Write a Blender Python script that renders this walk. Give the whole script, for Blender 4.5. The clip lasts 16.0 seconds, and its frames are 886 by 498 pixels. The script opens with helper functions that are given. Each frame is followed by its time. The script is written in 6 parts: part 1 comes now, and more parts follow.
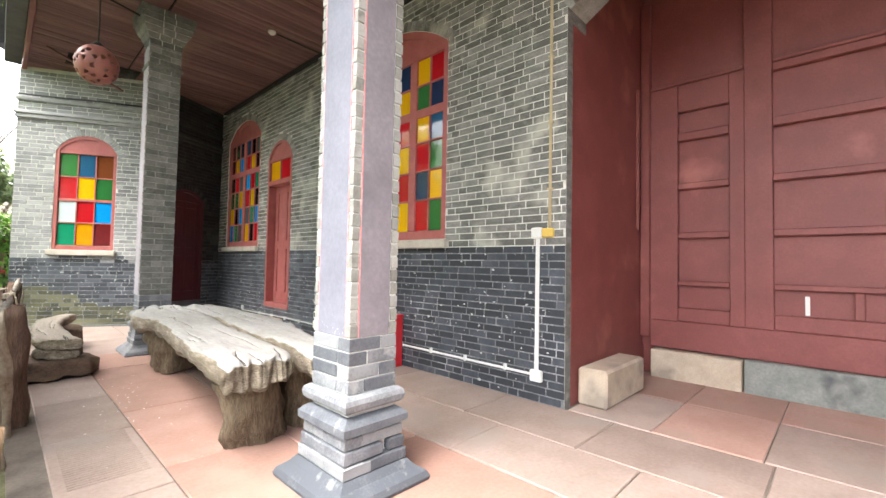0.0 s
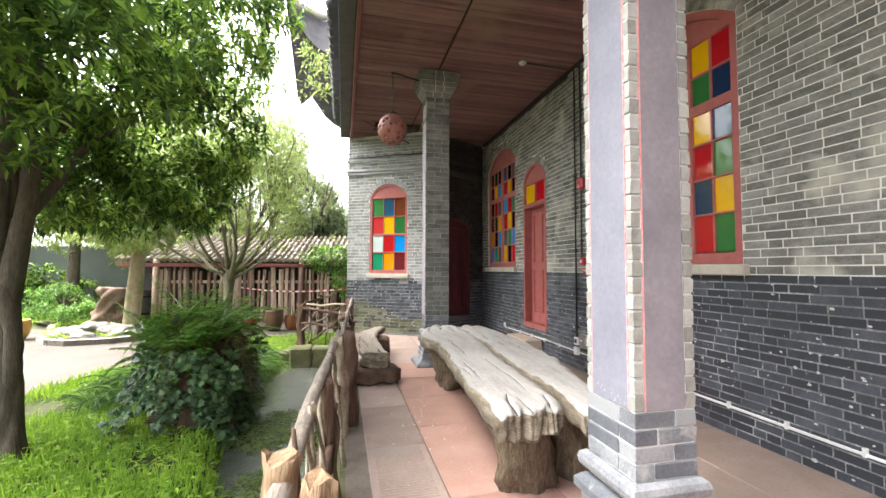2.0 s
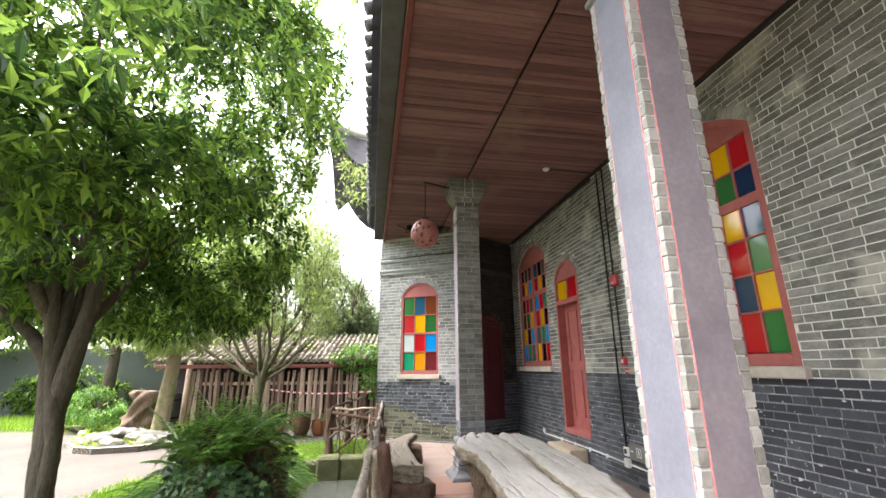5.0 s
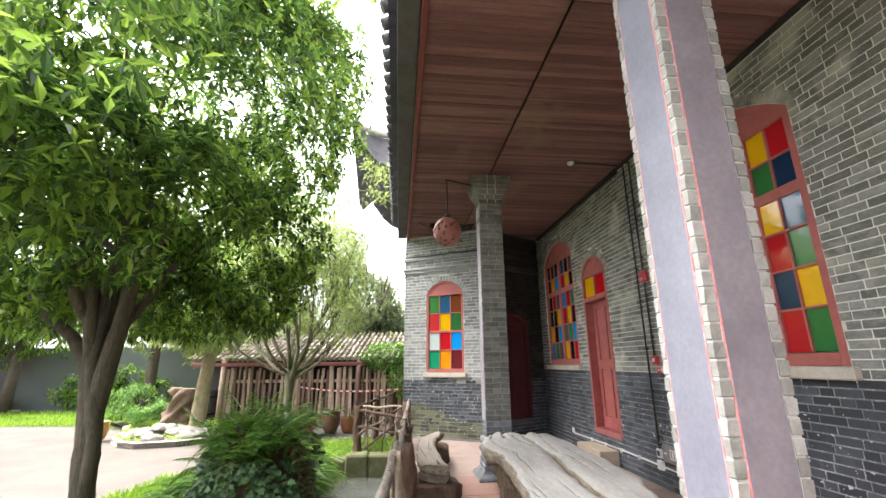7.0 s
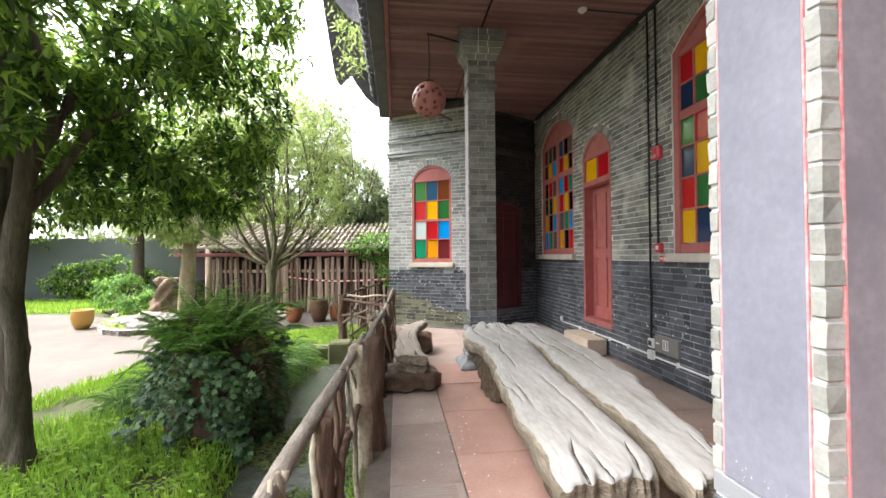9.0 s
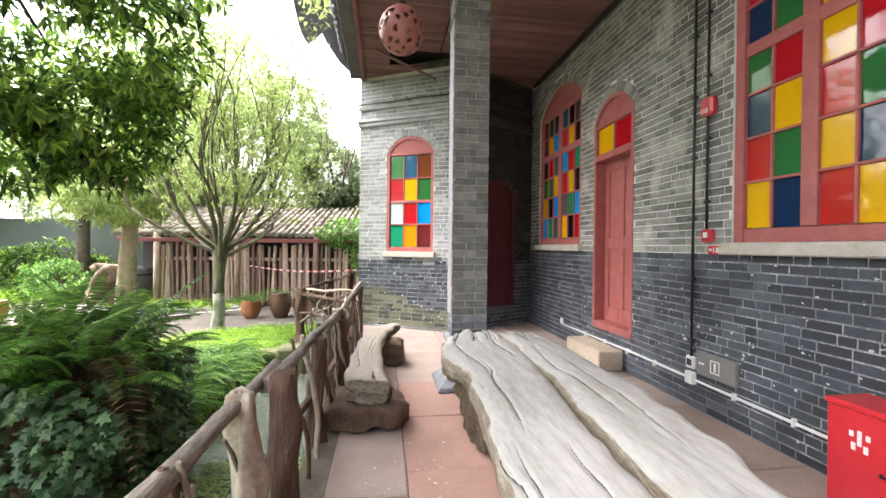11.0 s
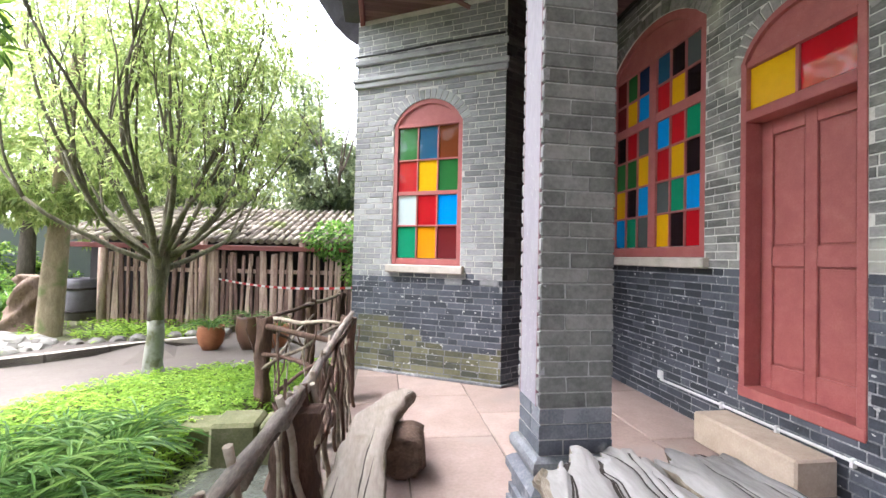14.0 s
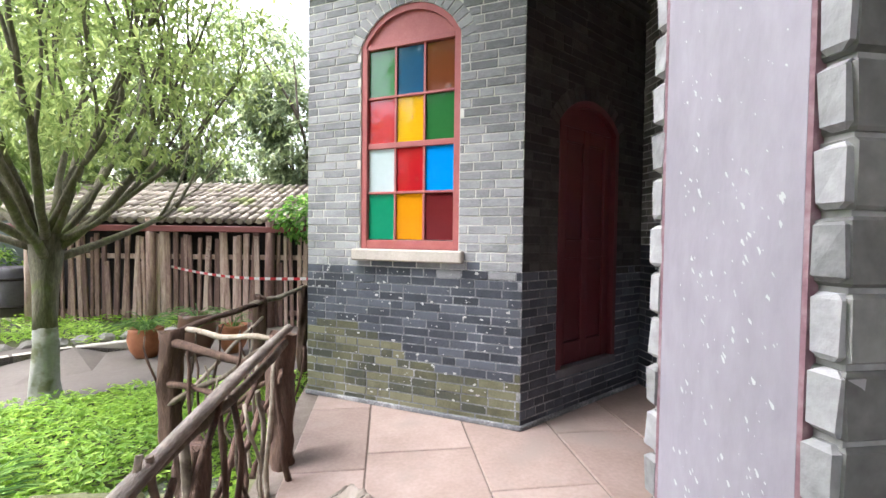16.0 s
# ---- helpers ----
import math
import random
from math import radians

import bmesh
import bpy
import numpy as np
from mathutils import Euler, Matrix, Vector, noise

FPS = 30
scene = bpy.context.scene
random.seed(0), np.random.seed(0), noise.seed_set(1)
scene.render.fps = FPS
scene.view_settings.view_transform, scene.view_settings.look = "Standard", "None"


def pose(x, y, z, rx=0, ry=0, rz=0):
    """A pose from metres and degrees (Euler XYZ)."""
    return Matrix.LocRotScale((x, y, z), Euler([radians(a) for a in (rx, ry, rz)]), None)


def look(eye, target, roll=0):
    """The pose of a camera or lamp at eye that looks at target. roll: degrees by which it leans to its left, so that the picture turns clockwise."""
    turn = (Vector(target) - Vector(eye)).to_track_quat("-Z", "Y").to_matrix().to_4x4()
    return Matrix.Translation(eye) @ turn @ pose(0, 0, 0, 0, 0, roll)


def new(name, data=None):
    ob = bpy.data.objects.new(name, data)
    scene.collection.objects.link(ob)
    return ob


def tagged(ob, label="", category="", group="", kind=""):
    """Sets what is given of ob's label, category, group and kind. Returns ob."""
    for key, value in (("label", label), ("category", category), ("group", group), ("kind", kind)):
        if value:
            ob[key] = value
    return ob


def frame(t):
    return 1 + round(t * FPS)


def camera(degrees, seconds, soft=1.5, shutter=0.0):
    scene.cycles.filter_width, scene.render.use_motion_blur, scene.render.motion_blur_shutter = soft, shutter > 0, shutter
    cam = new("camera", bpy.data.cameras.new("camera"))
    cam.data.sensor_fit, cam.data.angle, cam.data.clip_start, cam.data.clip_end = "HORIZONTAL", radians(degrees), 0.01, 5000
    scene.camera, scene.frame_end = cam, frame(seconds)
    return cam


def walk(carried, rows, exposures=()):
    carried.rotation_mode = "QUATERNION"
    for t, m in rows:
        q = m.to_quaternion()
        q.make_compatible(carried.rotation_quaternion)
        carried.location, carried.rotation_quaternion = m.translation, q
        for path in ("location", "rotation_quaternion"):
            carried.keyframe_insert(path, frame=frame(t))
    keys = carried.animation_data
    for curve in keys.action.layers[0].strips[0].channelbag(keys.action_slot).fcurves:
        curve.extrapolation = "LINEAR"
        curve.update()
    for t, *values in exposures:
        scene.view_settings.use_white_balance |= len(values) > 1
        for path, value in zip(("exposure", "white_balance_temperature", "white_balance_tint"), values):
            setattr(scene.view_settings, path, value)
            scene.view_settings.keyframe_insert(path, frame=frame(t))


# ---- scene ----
cam = camera(92.8, 16.0)
PATH = [
    (0, (0.336, 0.611, 1.222), (1.785, 1.988, 1.294), 1.1),
    (0.5, (0.397, 0.757, 1.362), (1.517, 2.413, 1.417), 0.7),
    (1, (0.402, 0.8, 1.426), (1.216, 2.626, 1.481), 0.3),
    (1.5, (0.411, 0.846, 1.425), (1.012, 2.752, 1.489), 0.2),
    (2, (0.372, 0.864, 1.441), (0.832, 2.808, 1.539), 0.2),
    (2.5, (0.327, 0.862, 1.454), (0.717, 2.818, 1.606), 0.2),
    (3, (0.298, 0.842, 1.483), (0.66, 2.796, 1.706), -0.2),
    (3.5, (0.296, 0.836, 1.491), (0.645, 2.78, 1.801), -0.2),
    (4, (0.29, 0.819, 1.507), (0.629, 2.749, 1.907), -0.4),
    (4.5, (0.296, 0.812, 1.526), (0.623, 2.724, 2.011), -0.5),
    (4.7, (0.288, 0.808, 1.518), (0.614, 2.711, 2.04), -0.5),
    (6.8, (0.331, 0.847, 1.557), (0.55, 2.756, 2.114), -0.3),
    (7, (0.344, 0.849, 1.551), (0.543, 2.769, 2.073), -0.5),
    (7.5, (0.366, 0.908, 1.574), (0.531, 2.859, 1.98), -0.8),
    (8, (0.438, 1.018, 1.547), (0.59, 2.994, 1.819), -0.9),
    (8.5, (0.529, 1.295, 1.516), (0.71, 3.283, 1.652), -0.8),
    (9, (0.624, 1.605, 1.492), (0.843, 3.592, 1.523), -0.4),
    (9.2, (0.664, 1.748, 1.492), (0.898, 3.734, 1.487), -0.3),
    (11.3, (0.898, 3.185, 1.434), (1.19, 5.164, 1.422), 0.7),
    (11.5, (0.882, 3.354, 1.467), (1.182, 5.331, 1.453), 0.6),
    (12, (0.852, 3.725, 1.468), (1.144, 5.703, 1.478), 0.3),
    (12.5, (0.865, 4.12, 1.463), (1.149, 6.099, 1.5), 0.5),
    (13, (0.866, 4.51, 1.442), (1.148, 6.489, 1.488), 0.8),
    (13.5, (0.821, 4.873, 1.446), (1.105, 6.853, 1.494), 1.2),
    (14, (0.854, 5.263, 1.447), (1.134, 7.243, 1.487), 1.3),
    (14.5, (0.873, 5.631, 1.433), (1.152, 7.611, 1.45), 1.3),
    (15, (0.902, 5.992, 1.441), (1.171, 7.973, 1.419), 1.0),
    (15.5, (1.017, 6.367, 1.429), (1.283, 8.349, 1.391), 0.7),
    (15.8, (1.115, 6.661, 1.452), (1.388, 8.641, 1.402), 0.7),
    (16, (1.167, 6.828, 1.455), (1.44, 8.808, 1.400), 0.7),
]
EXPOSURE = [(0, 3.42, 6500, 10), (0.5, 3.42, 6500, 10), (1.0, 3.4, 6520, 10), (1.5, 3.3, 6550, 11), (3.5, 3.14, 6500, 12), (7.5, 3.1, 6450, 13), (9.0, 3.04, 6400, 12), (11.5, 3.53, 6350, 14), (13, 3.46, 6200, 15), (14.5, 3.2, 6000, 18), (16, 3.14, 6050, 16)]
walk(cam, [(t, look(eye, target, roll)) for t, eye, target, roll in PATH], EXPOSURE)

# ---------- light ----------
world = bpy.data.worlds.new("sky")
scene.world = world
world.use_nodes = True
wn = world.node_tree
wn.nodes.clear()
sky = wn.nodes.new("ShaderNodeTexSky")
sky.sky_type = "NISHITA"
sky.sun_disc = False
sky.sun_elevation = radians(58)
sky.sun_rotation = radians(-70)
sky.air_density, sky.dust_density = 1.0, 4.0
grey = wn.nodes.new("ShaderNodeHueSaturation")
grey.inputs["Saturation"].default_value = 0.22
bg = wn.nodes.new("ShaderNodeBackground")
bg.inputs["Strength"].default_value = 0.15
out = wn.nodes.new("ShaderNodeOutputWorld")
wn.links.new(sky.outputs[0], grey.inputs["Color"])
wn.links.new(grey.outputs[0], bg.inputs[0])
wn.links.new(bg.outputs[0], out.inputs[0])
sun_data = bpy.data.lights.new("sun", "SUN")
sun_data.energy, sun_data.angle, sun_data.color = 0.8, radians(30), (1.0, 0.96, 0.9)
sun = new("sun", sun_data)
sun.matrix_world = look((-8, 3, 14), (0, 6, 0))


# ---------- materials ----------
MATS = {}


def material(name, colors, scale=6.0, rough=0.7, metal=0.0, bump=0.3, fine=60.0, stretch=(1, 1, 1), island=0.0, rand=0.0, stain=None, coords="Object", spec=0.5, trans=0.0, coat=0.0, stain_scale=1.2, stain_at=0.55, dist=0.01):
    """Two noise scales mix the colours; island and rand vary the tone piece by piece."""
    if name in MATS:
        return MATS[name]
    m = bpy.data.materials.new(name)
    m.use_nodes = True
    t = m.node_tree
    N, L = t.nodes.new, t.links.new
    p = t.nodes["Principled BSDF"]
    tc = N("ShaderNodeTexCoord")
    geo = N("ShaderNodeNewGeometry")
    mp = N("ShaderNodeMapping")
    mp.inputs["Scale"].default_value = stretch
    L(geo.outputs["Position"] if coords == "World" else tc.outputs["Object"], mp.inputs[0])
    n1 = N("ShaderNodeTexNoise")
    n1.inputs["Scale"].default_value, n1.inputs["Detail"].default_value, n1.inputs["Roughness"].default_value = scale, 5, 0.65
    L(mp.outputs[0], n1.inputs["Vector"])
    n2 = N("ShaderNodeTexNoise")
    n2.inputs["Scale"].default_value, n2.inputs["Detail"].default_value = fine, 4
    L(mp.outputs[0], n2.inputs["Vector"])
    ramp = N("ShaderNodeValToRGB")
    els = ramp.color_ramp.elements
    while len(els) < len(colors):
        els.new(0.5)
    for i, c in enumerate(colors):
        els[i].position = 0.28 + 0.44 * i / max(1, len(colors) - 1)
        els[i].color = (*c, 1)
    blend = N("ShaderNodeMix")
    blend.inputs[0].default_value = 0.35
    L(n1.outputs["Fac"], blend.inputs[2])
    L(n2.outputs["Fac"], blend.inputs[3])
    src = blend.outputs[0]
    for amount, sock in ((island, geo.outputs["Random Per Island"]), (rand, None)):
        if amount:
            if sock is None:
                sock = N("ShaderNodeObjectInfo").outputs["Random"]
            ma = N("ShaderNodeMath")
            ma.operation = "MULTIPLY_ADD"
            L(sock, ma.inputs[0])
            ma.inputs[1].default_value = amount
            ad = N("ShaderNodeMath")
            ad.operation = "SUBTRACT"
            L(src, ad.inputs[0])
            ad.inputs[1].default_value = amount * 0.5
            L(ad.outputs[0], ma.inputs[2])
            src = ma.outputs[0]
    L(src, ramp.inputs[0])
    col = ramp.outputs[0]
    if stain:
        n3 = N("ShaderNodeTexNoise")
        n3.inputs["Scale"].default_value, n3.inputs["Detail"].default_value = stain_scale, 6
        L(geo.outputs["Position"], n3.inputs["Vector"])
        r3 = N("ShaderNodeValToRGB")
        r3.color_ramp.elements[0].position, r3.color_ramp.elements[1].position = stain_at, stain_at + 0.13
        L(n3.outputs["Fac"], r3.inputs[0])
        mx = N("ShaderNodeMix")
        mx.data_type = "RGBA"
        L(r3.outputs[0], mx.inputs[0])
        L(col, mx.inputs[6])
        mx.inputs[7].default_value = (*stain, 1)
        col = mx.outputs[2]
    L(col, p.inputs["Base Color"])
    p.inputs["Roughness"].default_value = rough
    p.inputs["Metallic"].default_value = metal
    p.inputs["Specular IOR Level"].default_value = spec
    p.inputs["Transmission Weight"].default_value = trans
    p.inputs["Coat Weight"].default_value = coat
    if bump:
        b = N("ShaderNodeBump")
        b.inputs["Strength"].default_value, b.inputs["Distance"].default_value = bump, dist
        L(blend.outputs[0], b.inputs["Height"])
        L(b.outputs[0], p.inputs["Normal"])
    MATS[name] = m
    return m


BRICK_UP = material("grey brick", [(0.115, 0.115, 0.106), (0.225, 0.223, 0.208), (0.335, 0.331, 0.309)], 6, 0.85, island=0.3, rand=0.3, fine=45, coords="World", stain=(0.40, 0.39, 0.34), stain_scale=2.3, stain_at=0.55, stretch=(1, 1, 2.5))
BRICK_TOWER = material("blue-grey tower brick", [(0.17, 0.174, 0.176), (0.285, 0.29, 0.292), (0.40, 0.405, 0.405)], 6, 0.85, island=0.3, rand=0.3, fine=45, coords="World", stretch=(1, 1, 2.5))
BRICK_LOW = material("slate-painted brick", [(0.024, 0.028, 0.037), (0.047, 0.054, 0.068), (0.085, 0.096, 0.116)], 5, 0.6, island=0.5, rand=0.5, fine=90, coords="World", stain=(0.17, 0.175, 0.18), stain_scale=9, stain_at=0.70)
BRICK_MOSS = material("mossy brick", [(0.05, 0.055, 0.04), (0.10, 0.10, 0.055), (0.17, 0.165, 0.10)], 5, 0.9, island=0.5, rand=0.5, fine=70, coords="World")
BRICK_PALE = material("whitewashed slate brick", [(0.075, 0.083, 0.098), (0.13, 0.138, 0.154), (0.235, 0.243, 0.256)], 7, 0.8, island=0.45, rand=0.45, fine=80, coords="World", stain=(0.42, 0.42, 0.41), stain_scale=5, stain_at=0.63)
BRICK_TRIM = material("pale worn brick", [(0.19, 0.19, 0.175), (0.27, 0.27, 0.25), (0.36, 0.355, 0.335)], 8, 0.85, island=0.4, rand=0.4, fine=80, coords="World")
# grey brick darkened to stand in for shade in the tower corner
SHADED_BRICK = material("shade-darkened brick", [(0.018, 0.017, 0.017), (0.034, 0.033, 0.031), (0.062, 0.06, 0.056)], 5, 0.9, island=0.4, rand=0.4, fine=60, coords="World")
MORTAR = material("lime mortar", [(0.42, 0.42, 0.38), (0.62, 0.61, 0.56), (0.74, 0.73, 0.68)], 9, 0.95, coords="World")
MORTAR_LOW = material("slate-stained mortar", [(0.06, 0.065, 0.075), (0.18, 0.185, 0.19), (0.6, 0.6, 0.6)], 3, 0.95, coords="World")
MORTAR_WHITE = material("white pointing", [(0.36, 0.37, 0.36), (0.47, 0.48, 0.47), (0.58, 0.58, 0.56)], 9, 0.95, coords="World")
MORTAR_GREY = material("grey weathered pointing", [(0.20, 0.20, 0.186), (0.34, 0.337, 0.315), (0.50, 0.49, 0.46)], 7, 0.95, coords="World")
LAVENDER = material("lavender limewash", [(0.138, 0.139, 0.176), (0.176, 0.178, 0.218), (0.219, 0.22, 0.265)], 3, 0.85, coords="World", bump=0.15, fine=45, stain=(0.21, 0.208, 0.25), stain_scale=1.6, stain_at=0.6)
LAVENDER_DARK = material("weathered lavender limewash", [(0.16, 0.145, 0.165), (0.21, 0.19, 0.215), (0.27, 0.245, 0.27)], 3, 0.85, coords="World", bump=0.15, fine=45, stain=(0.13, 0.12, 0.14), stain_scale=2.0, stain_at=0.6)
RED_LINE = material("pink painted line", [(0.55, 0.12, 0.13), (0.62, 0.25, 0.25), (0.75, 0.5, 0.5)], 14, 0.8, coords="World")
DULL_LINE = material("faded maroon line", [(0.10, 0.05, 0.06), (0.22, 0.12, 0.135), (0.38, 0.3, 0.31)], 10, 0.8, coords="World")
LIME_EDGE = material("limewashed brick edge", [(0.17, 0.17, 0.165), (0.28, 0.277, 0.272), (0.38, 0.376, 0.37)], 14, 0.85, rand=0.3, bump=0.5, coords="World")
RED_FRAME = material("dusty red paint", [(0.30, 0.075, 0.07), (0.36, 0.10, 0.09), (0.42, 0.14, 0.125)], 7, 0.6, fine=80, bump=0.12, coords="World")
RED_DOOR = material("dull red oil paint", [(0.135, 0.032, 0.029), (0.178, 0.044, 0.040), (0.228, 0.066, 0.058)], 2.5, 0.55, fine=50, bump=0.12, coords="World", stain=(0.32, 0.105, 0.088), stain_scale=1.4, stain_at=0.6)
# deep red, taken darker still to imitate shade in the tower recess
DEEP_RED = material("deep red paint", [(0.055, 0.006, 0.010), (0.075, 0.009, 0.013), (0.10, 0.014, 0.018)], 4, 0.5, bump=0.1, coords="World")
STONE = material("sandstone", [(0.34, 0.27, 0.2), (0.43, 0.35, 0.27), (0.52, 0.44, 0.35)], 6, 0.9, fine=70, coords="World", stain=(0.26, 0.22, 0.18), stain_scale=3)
PLINTH_GREY = material("grey-green worn plinth stone", [(0.13, 0.135, 0.125), (0.20, 0.205, 0.19), (0.29, 0.285, 0.26)], 4, 0.9, fine=50, coords="World", stain=(0.08, 0.085, 0.085), stain_scale=3)
SILL = material("weathered stone sill", [(0.33, 0.30, 0.25), (0.45, 0.41, 0.35), (0.55, 0.51, 0.45)], 6, 0.9, fine=70, coords="World")
SLAB_RED = material("red sandstone flag", [(0.28, 0.165, 0.13), (0.36, 0.21, 0.17), (0.43, 0.275, 0.23)], 2.2, 0.62, fine=40, rand=0.3, coords="World", bump=0.12, stain=(0.30, 0.22, 0.18), stain_scale=1.1, stain_at=0.55)
SLAB_GREY = material("brown-grey flag", [(0.225, 0.166, 0.142), (0.295, 0.222, 0.192), (0.375, 0.292, 0.256)], 2.2, 0.62, fine=40, rand=0.3, coords="World", bump=0.12, stain=(0.27, 0.222, 0.198), stain_scale=1.3, stain_at=0.55)
JOINT = material("dirty joint", [(0.10, 0.08, 0.065), (0.22, 0.185, 0.155)], 5, 0.95, coords="World")
MOSS = material("mossy stone", [(0.05, 0.06, 0.025), (0.11, 0.115, 0.05), (0.2, 0.18, 0.12)], 5, 0.95, fine=60, bump=0.8, coords="World")
CEIL = material("red-brown ceiling board", [(0.11, 0.052, 0.05), (0.175, 0.085, 0.08), (0.26, 0.145, 0.135)], 3, 0.75, fine=30, stretch=(0.5, 6, 1), island=0.28, coords="World", bump=0.25, stain=(0.22, 0.14, 0.11), stain_scale=1.0, stain_at=0.58)
EAVE = material("grey eave timber", [(0.07, 0.065, 0.07), (0.11, 0.105, 0.115), (0.15, 0.145, 0.155)], 4, 0.8, coords="World")
DARK = material("near-black timber", [(0.02, 0.016, 0.015), (0.035, 0.028, 0.026)], 5, 0.9, coords="World")
WEATHERED = material("bleached cracked timber", [(0.19, 0.18, 0.168), (0.30, 0.288, 0.275), (0.375, 0.362, 0.35)], 2.2, 0.9, fine=26, stretch=(2.6, 0.5, 2.6), bump=0.6, dist=0.01, stain=(0.25, 0.228, 0.2), stain_scale=2.2, stain_at=0.6)
WEATHERED_SIDE = material("brown weathered timber edge", [(0.06, 0.043, 0.03), (0.20, 0.165, 0.12), (0.40, 0.36, 0.30)], 4, 0.95, fine=24, stretch=(3, 0.8, 6), bump=1.0, dist=0.03)
CRACK = material("dark crack", [(0.018, 0.014, 0.011), (0.05, 0.04, 0.032)], 6, 0.95)
SEAT_WOOD = material("tan hewn plank", [(0.19, 0.16, 0.13), (0.29, 0.25, 0.21), (0.39, 0.35, 0.30)], 2.5, 0.9, fine=26, stretch=(3, 0.5, 3), bump=0.6, dist=0.01, stain=(0.2, 0.16, 0.12), stain_scale=3.0, stain_at=0.6)
DAMP_LOG = material("damp dark log", [(0.035, 0.02, 0.013), (0.095, 0.058, 0.038), (0.165, 0.108, 0.072)], 4, 0.85, fine=24, stretch=(2, 2, 3), bump=1.0, dist=0.02)
# mortar for that corner, the shade put into its colour
SHADED_MORTAR = material("shade-darkened mortar", [(0.022, 0.021, 0.02), (0.046, 0.045, 0.042), (0.09, 0.087, 0.083)], 5, 0.95, coords="World")
LOG = material("rough bark log", [(0.04, 0.027, 0.018), (0.13, 0.095, 0.06), (0.27, 0.21, 0.14)], 5, 0.95, fine=22, stretch=(6, 6, 1), bump=1.0, dist=0.03)
STUMP_WOOD = material("reddish weathered stump", [(0.08, 0.048, 0.034), (0.176, 0.12, 0.084), (0.288, 0.216, 0.16)], 5, 0.9, fine=26, stretch=(5, 5, 1), bump=0.9, dist=0.02)
STICK = material("peeled stick", [(0.085, 0.066, 0.047), (0.23, 0.185, 0.135), (0.42, 0.36, 0.28)], 9, 0.9, fine=40, stretch=(1, 1, 1), bump=0.9, rand=0.4, dist=0.01)
POST = material("dark fence post", [(0.045, 0.025, 0.018), (0.10, 0.058, 0.04), (0.18, 0.11, 0.075)], 5, 0.9, fine=26, stretch=(5, 5, 1), bump=0.9, dist=0.02)
TAN_LOG = material("split orange-brown log", [(0.10, 0.055, 0.03), (0.26, 0.17, 0.10), (0.42, 0.31, 0.20)], 7, 0.9, fine=30, stretch=(4, 4, 0.7), bump=1.0, dist=0.02)
COLUMN_BRICK = material("dark weathered column brick", [(0.085, 0.086, 0.078), (0.165, 0.165, 0.150), (0.265, 0.262, 0.24)], 6, 0.85, island=0.3, rand=0.25, fine=45, coords="World", bump=0.5)
RAIL = material("grey-brown pole", [(0.075, 0.062, 0.05), (0.19, 0.162, 0.135), (0.35, 0.31, 0.26)], 9, 0.9, fine=40, stretch=(4, 0.8, 4), bump=0.8, dist=0.012)
LAVENDER_PINK = material("pink-tinged limewash", [(0.22, 0.20, 0.225), (0.29, 0.265, 0.295), (0.36, 0.335, 0.365)], 3, 0.7, coords="World", bump=0.25, fine=45, stretch=(1, 1, 0.4))
BLACK = material("black conduit", [(0.012, 0.012, 0.012), (0.022, 0.021, 0.02)], 8, 0.5)
WHITE = material("white plastic", [(0.62, 0.62, 0.6), (0.75, 0.75, 0.73)], 8, 0.4, bump=0.05)
YELLOW = material("yellow plastic", [(0.55, 0.38, 0.08), (0.66, 0.48, 0.12)], 8, 0.5, bump=0.05)
TAN = material("tan conduit", [(0.42, 0.34, 0.2), (0.52, 0.43, 0.27)], 8, 0.6, bump=0.05)
FIRE_RED = material("fire red enamel", [(0.45, 0.02, 0.03), (0.58, 0.035, 0.045)], 6, 0.3, bump=0.03)
CERAMIC = material("red-brown ceramic", [(0.26, 0.09, 0.075), (0.38, 0.15, 0.125)], 7, 0.45, bump=0.2)
PLASTER = material("grey rendered wall", [(0.2, 0.2, 0.19), (0.3, 0.3, 0.28)], 3, 0.9, coords="World")
GLASS_COLOURS = {
    "r": (0.50, 0.012, 0.02), "y": (0.80, 0.45, 0.005), "g": (0.03, 0.17, 0.045), "b": (0.012, 0.035, 0.10),
    "c": (0.005, 0.30, 0.80), "w": (0.55, 0.66, 0.66), "o": (0.20, 0.055, 0.02), "k": (0.02, 0.012, 0.014),
    "t": (0.10, 0.12, 0.12), "e": (0.01, 0.28, 0.14), "m": (0.16, 0.02, 0.022), "s": (0.02, 0.10, 0.20), "n": (0.75, 0.30, 0.004),
}
GLASS_NAMES = {"r": "red", "y": "yellow", "g": "green", "b": "navy", "c": "sky-blue", "w": "milky white", "o": "brown", "k": "black", "t": "grey", "e": "emerald", "m": "maroon", "s": "blue", "n": "amber"}


def glass(key):
    c = GLASS_COLOURS[key]
    return material(GLASS_NAMES[key] + " glass", [tuple(v * 0.85 for v in c), c], 2, 0.04, bump=0.04, trans=0.1, spec=0.42, fine=20)


# ---------- mesh helpers ----------
def part(name, bm, mat, parent=None, label="", smooth=False):
    me = bpy.data.meshes.new(name)
    if smooth:
        for f in bm.faces:
            f.smooth = True
    bm.to_mesh(me)
    bm.free()
    mats = mat if isinstance(mat, (list, tuple)) else [mat]
    for m in mats:
        me.materials.append(m)
    ob = new(name, me)
    if parent is not None:
        ob.parent = parent
    if label:
        ob["label"] = label
    return ob


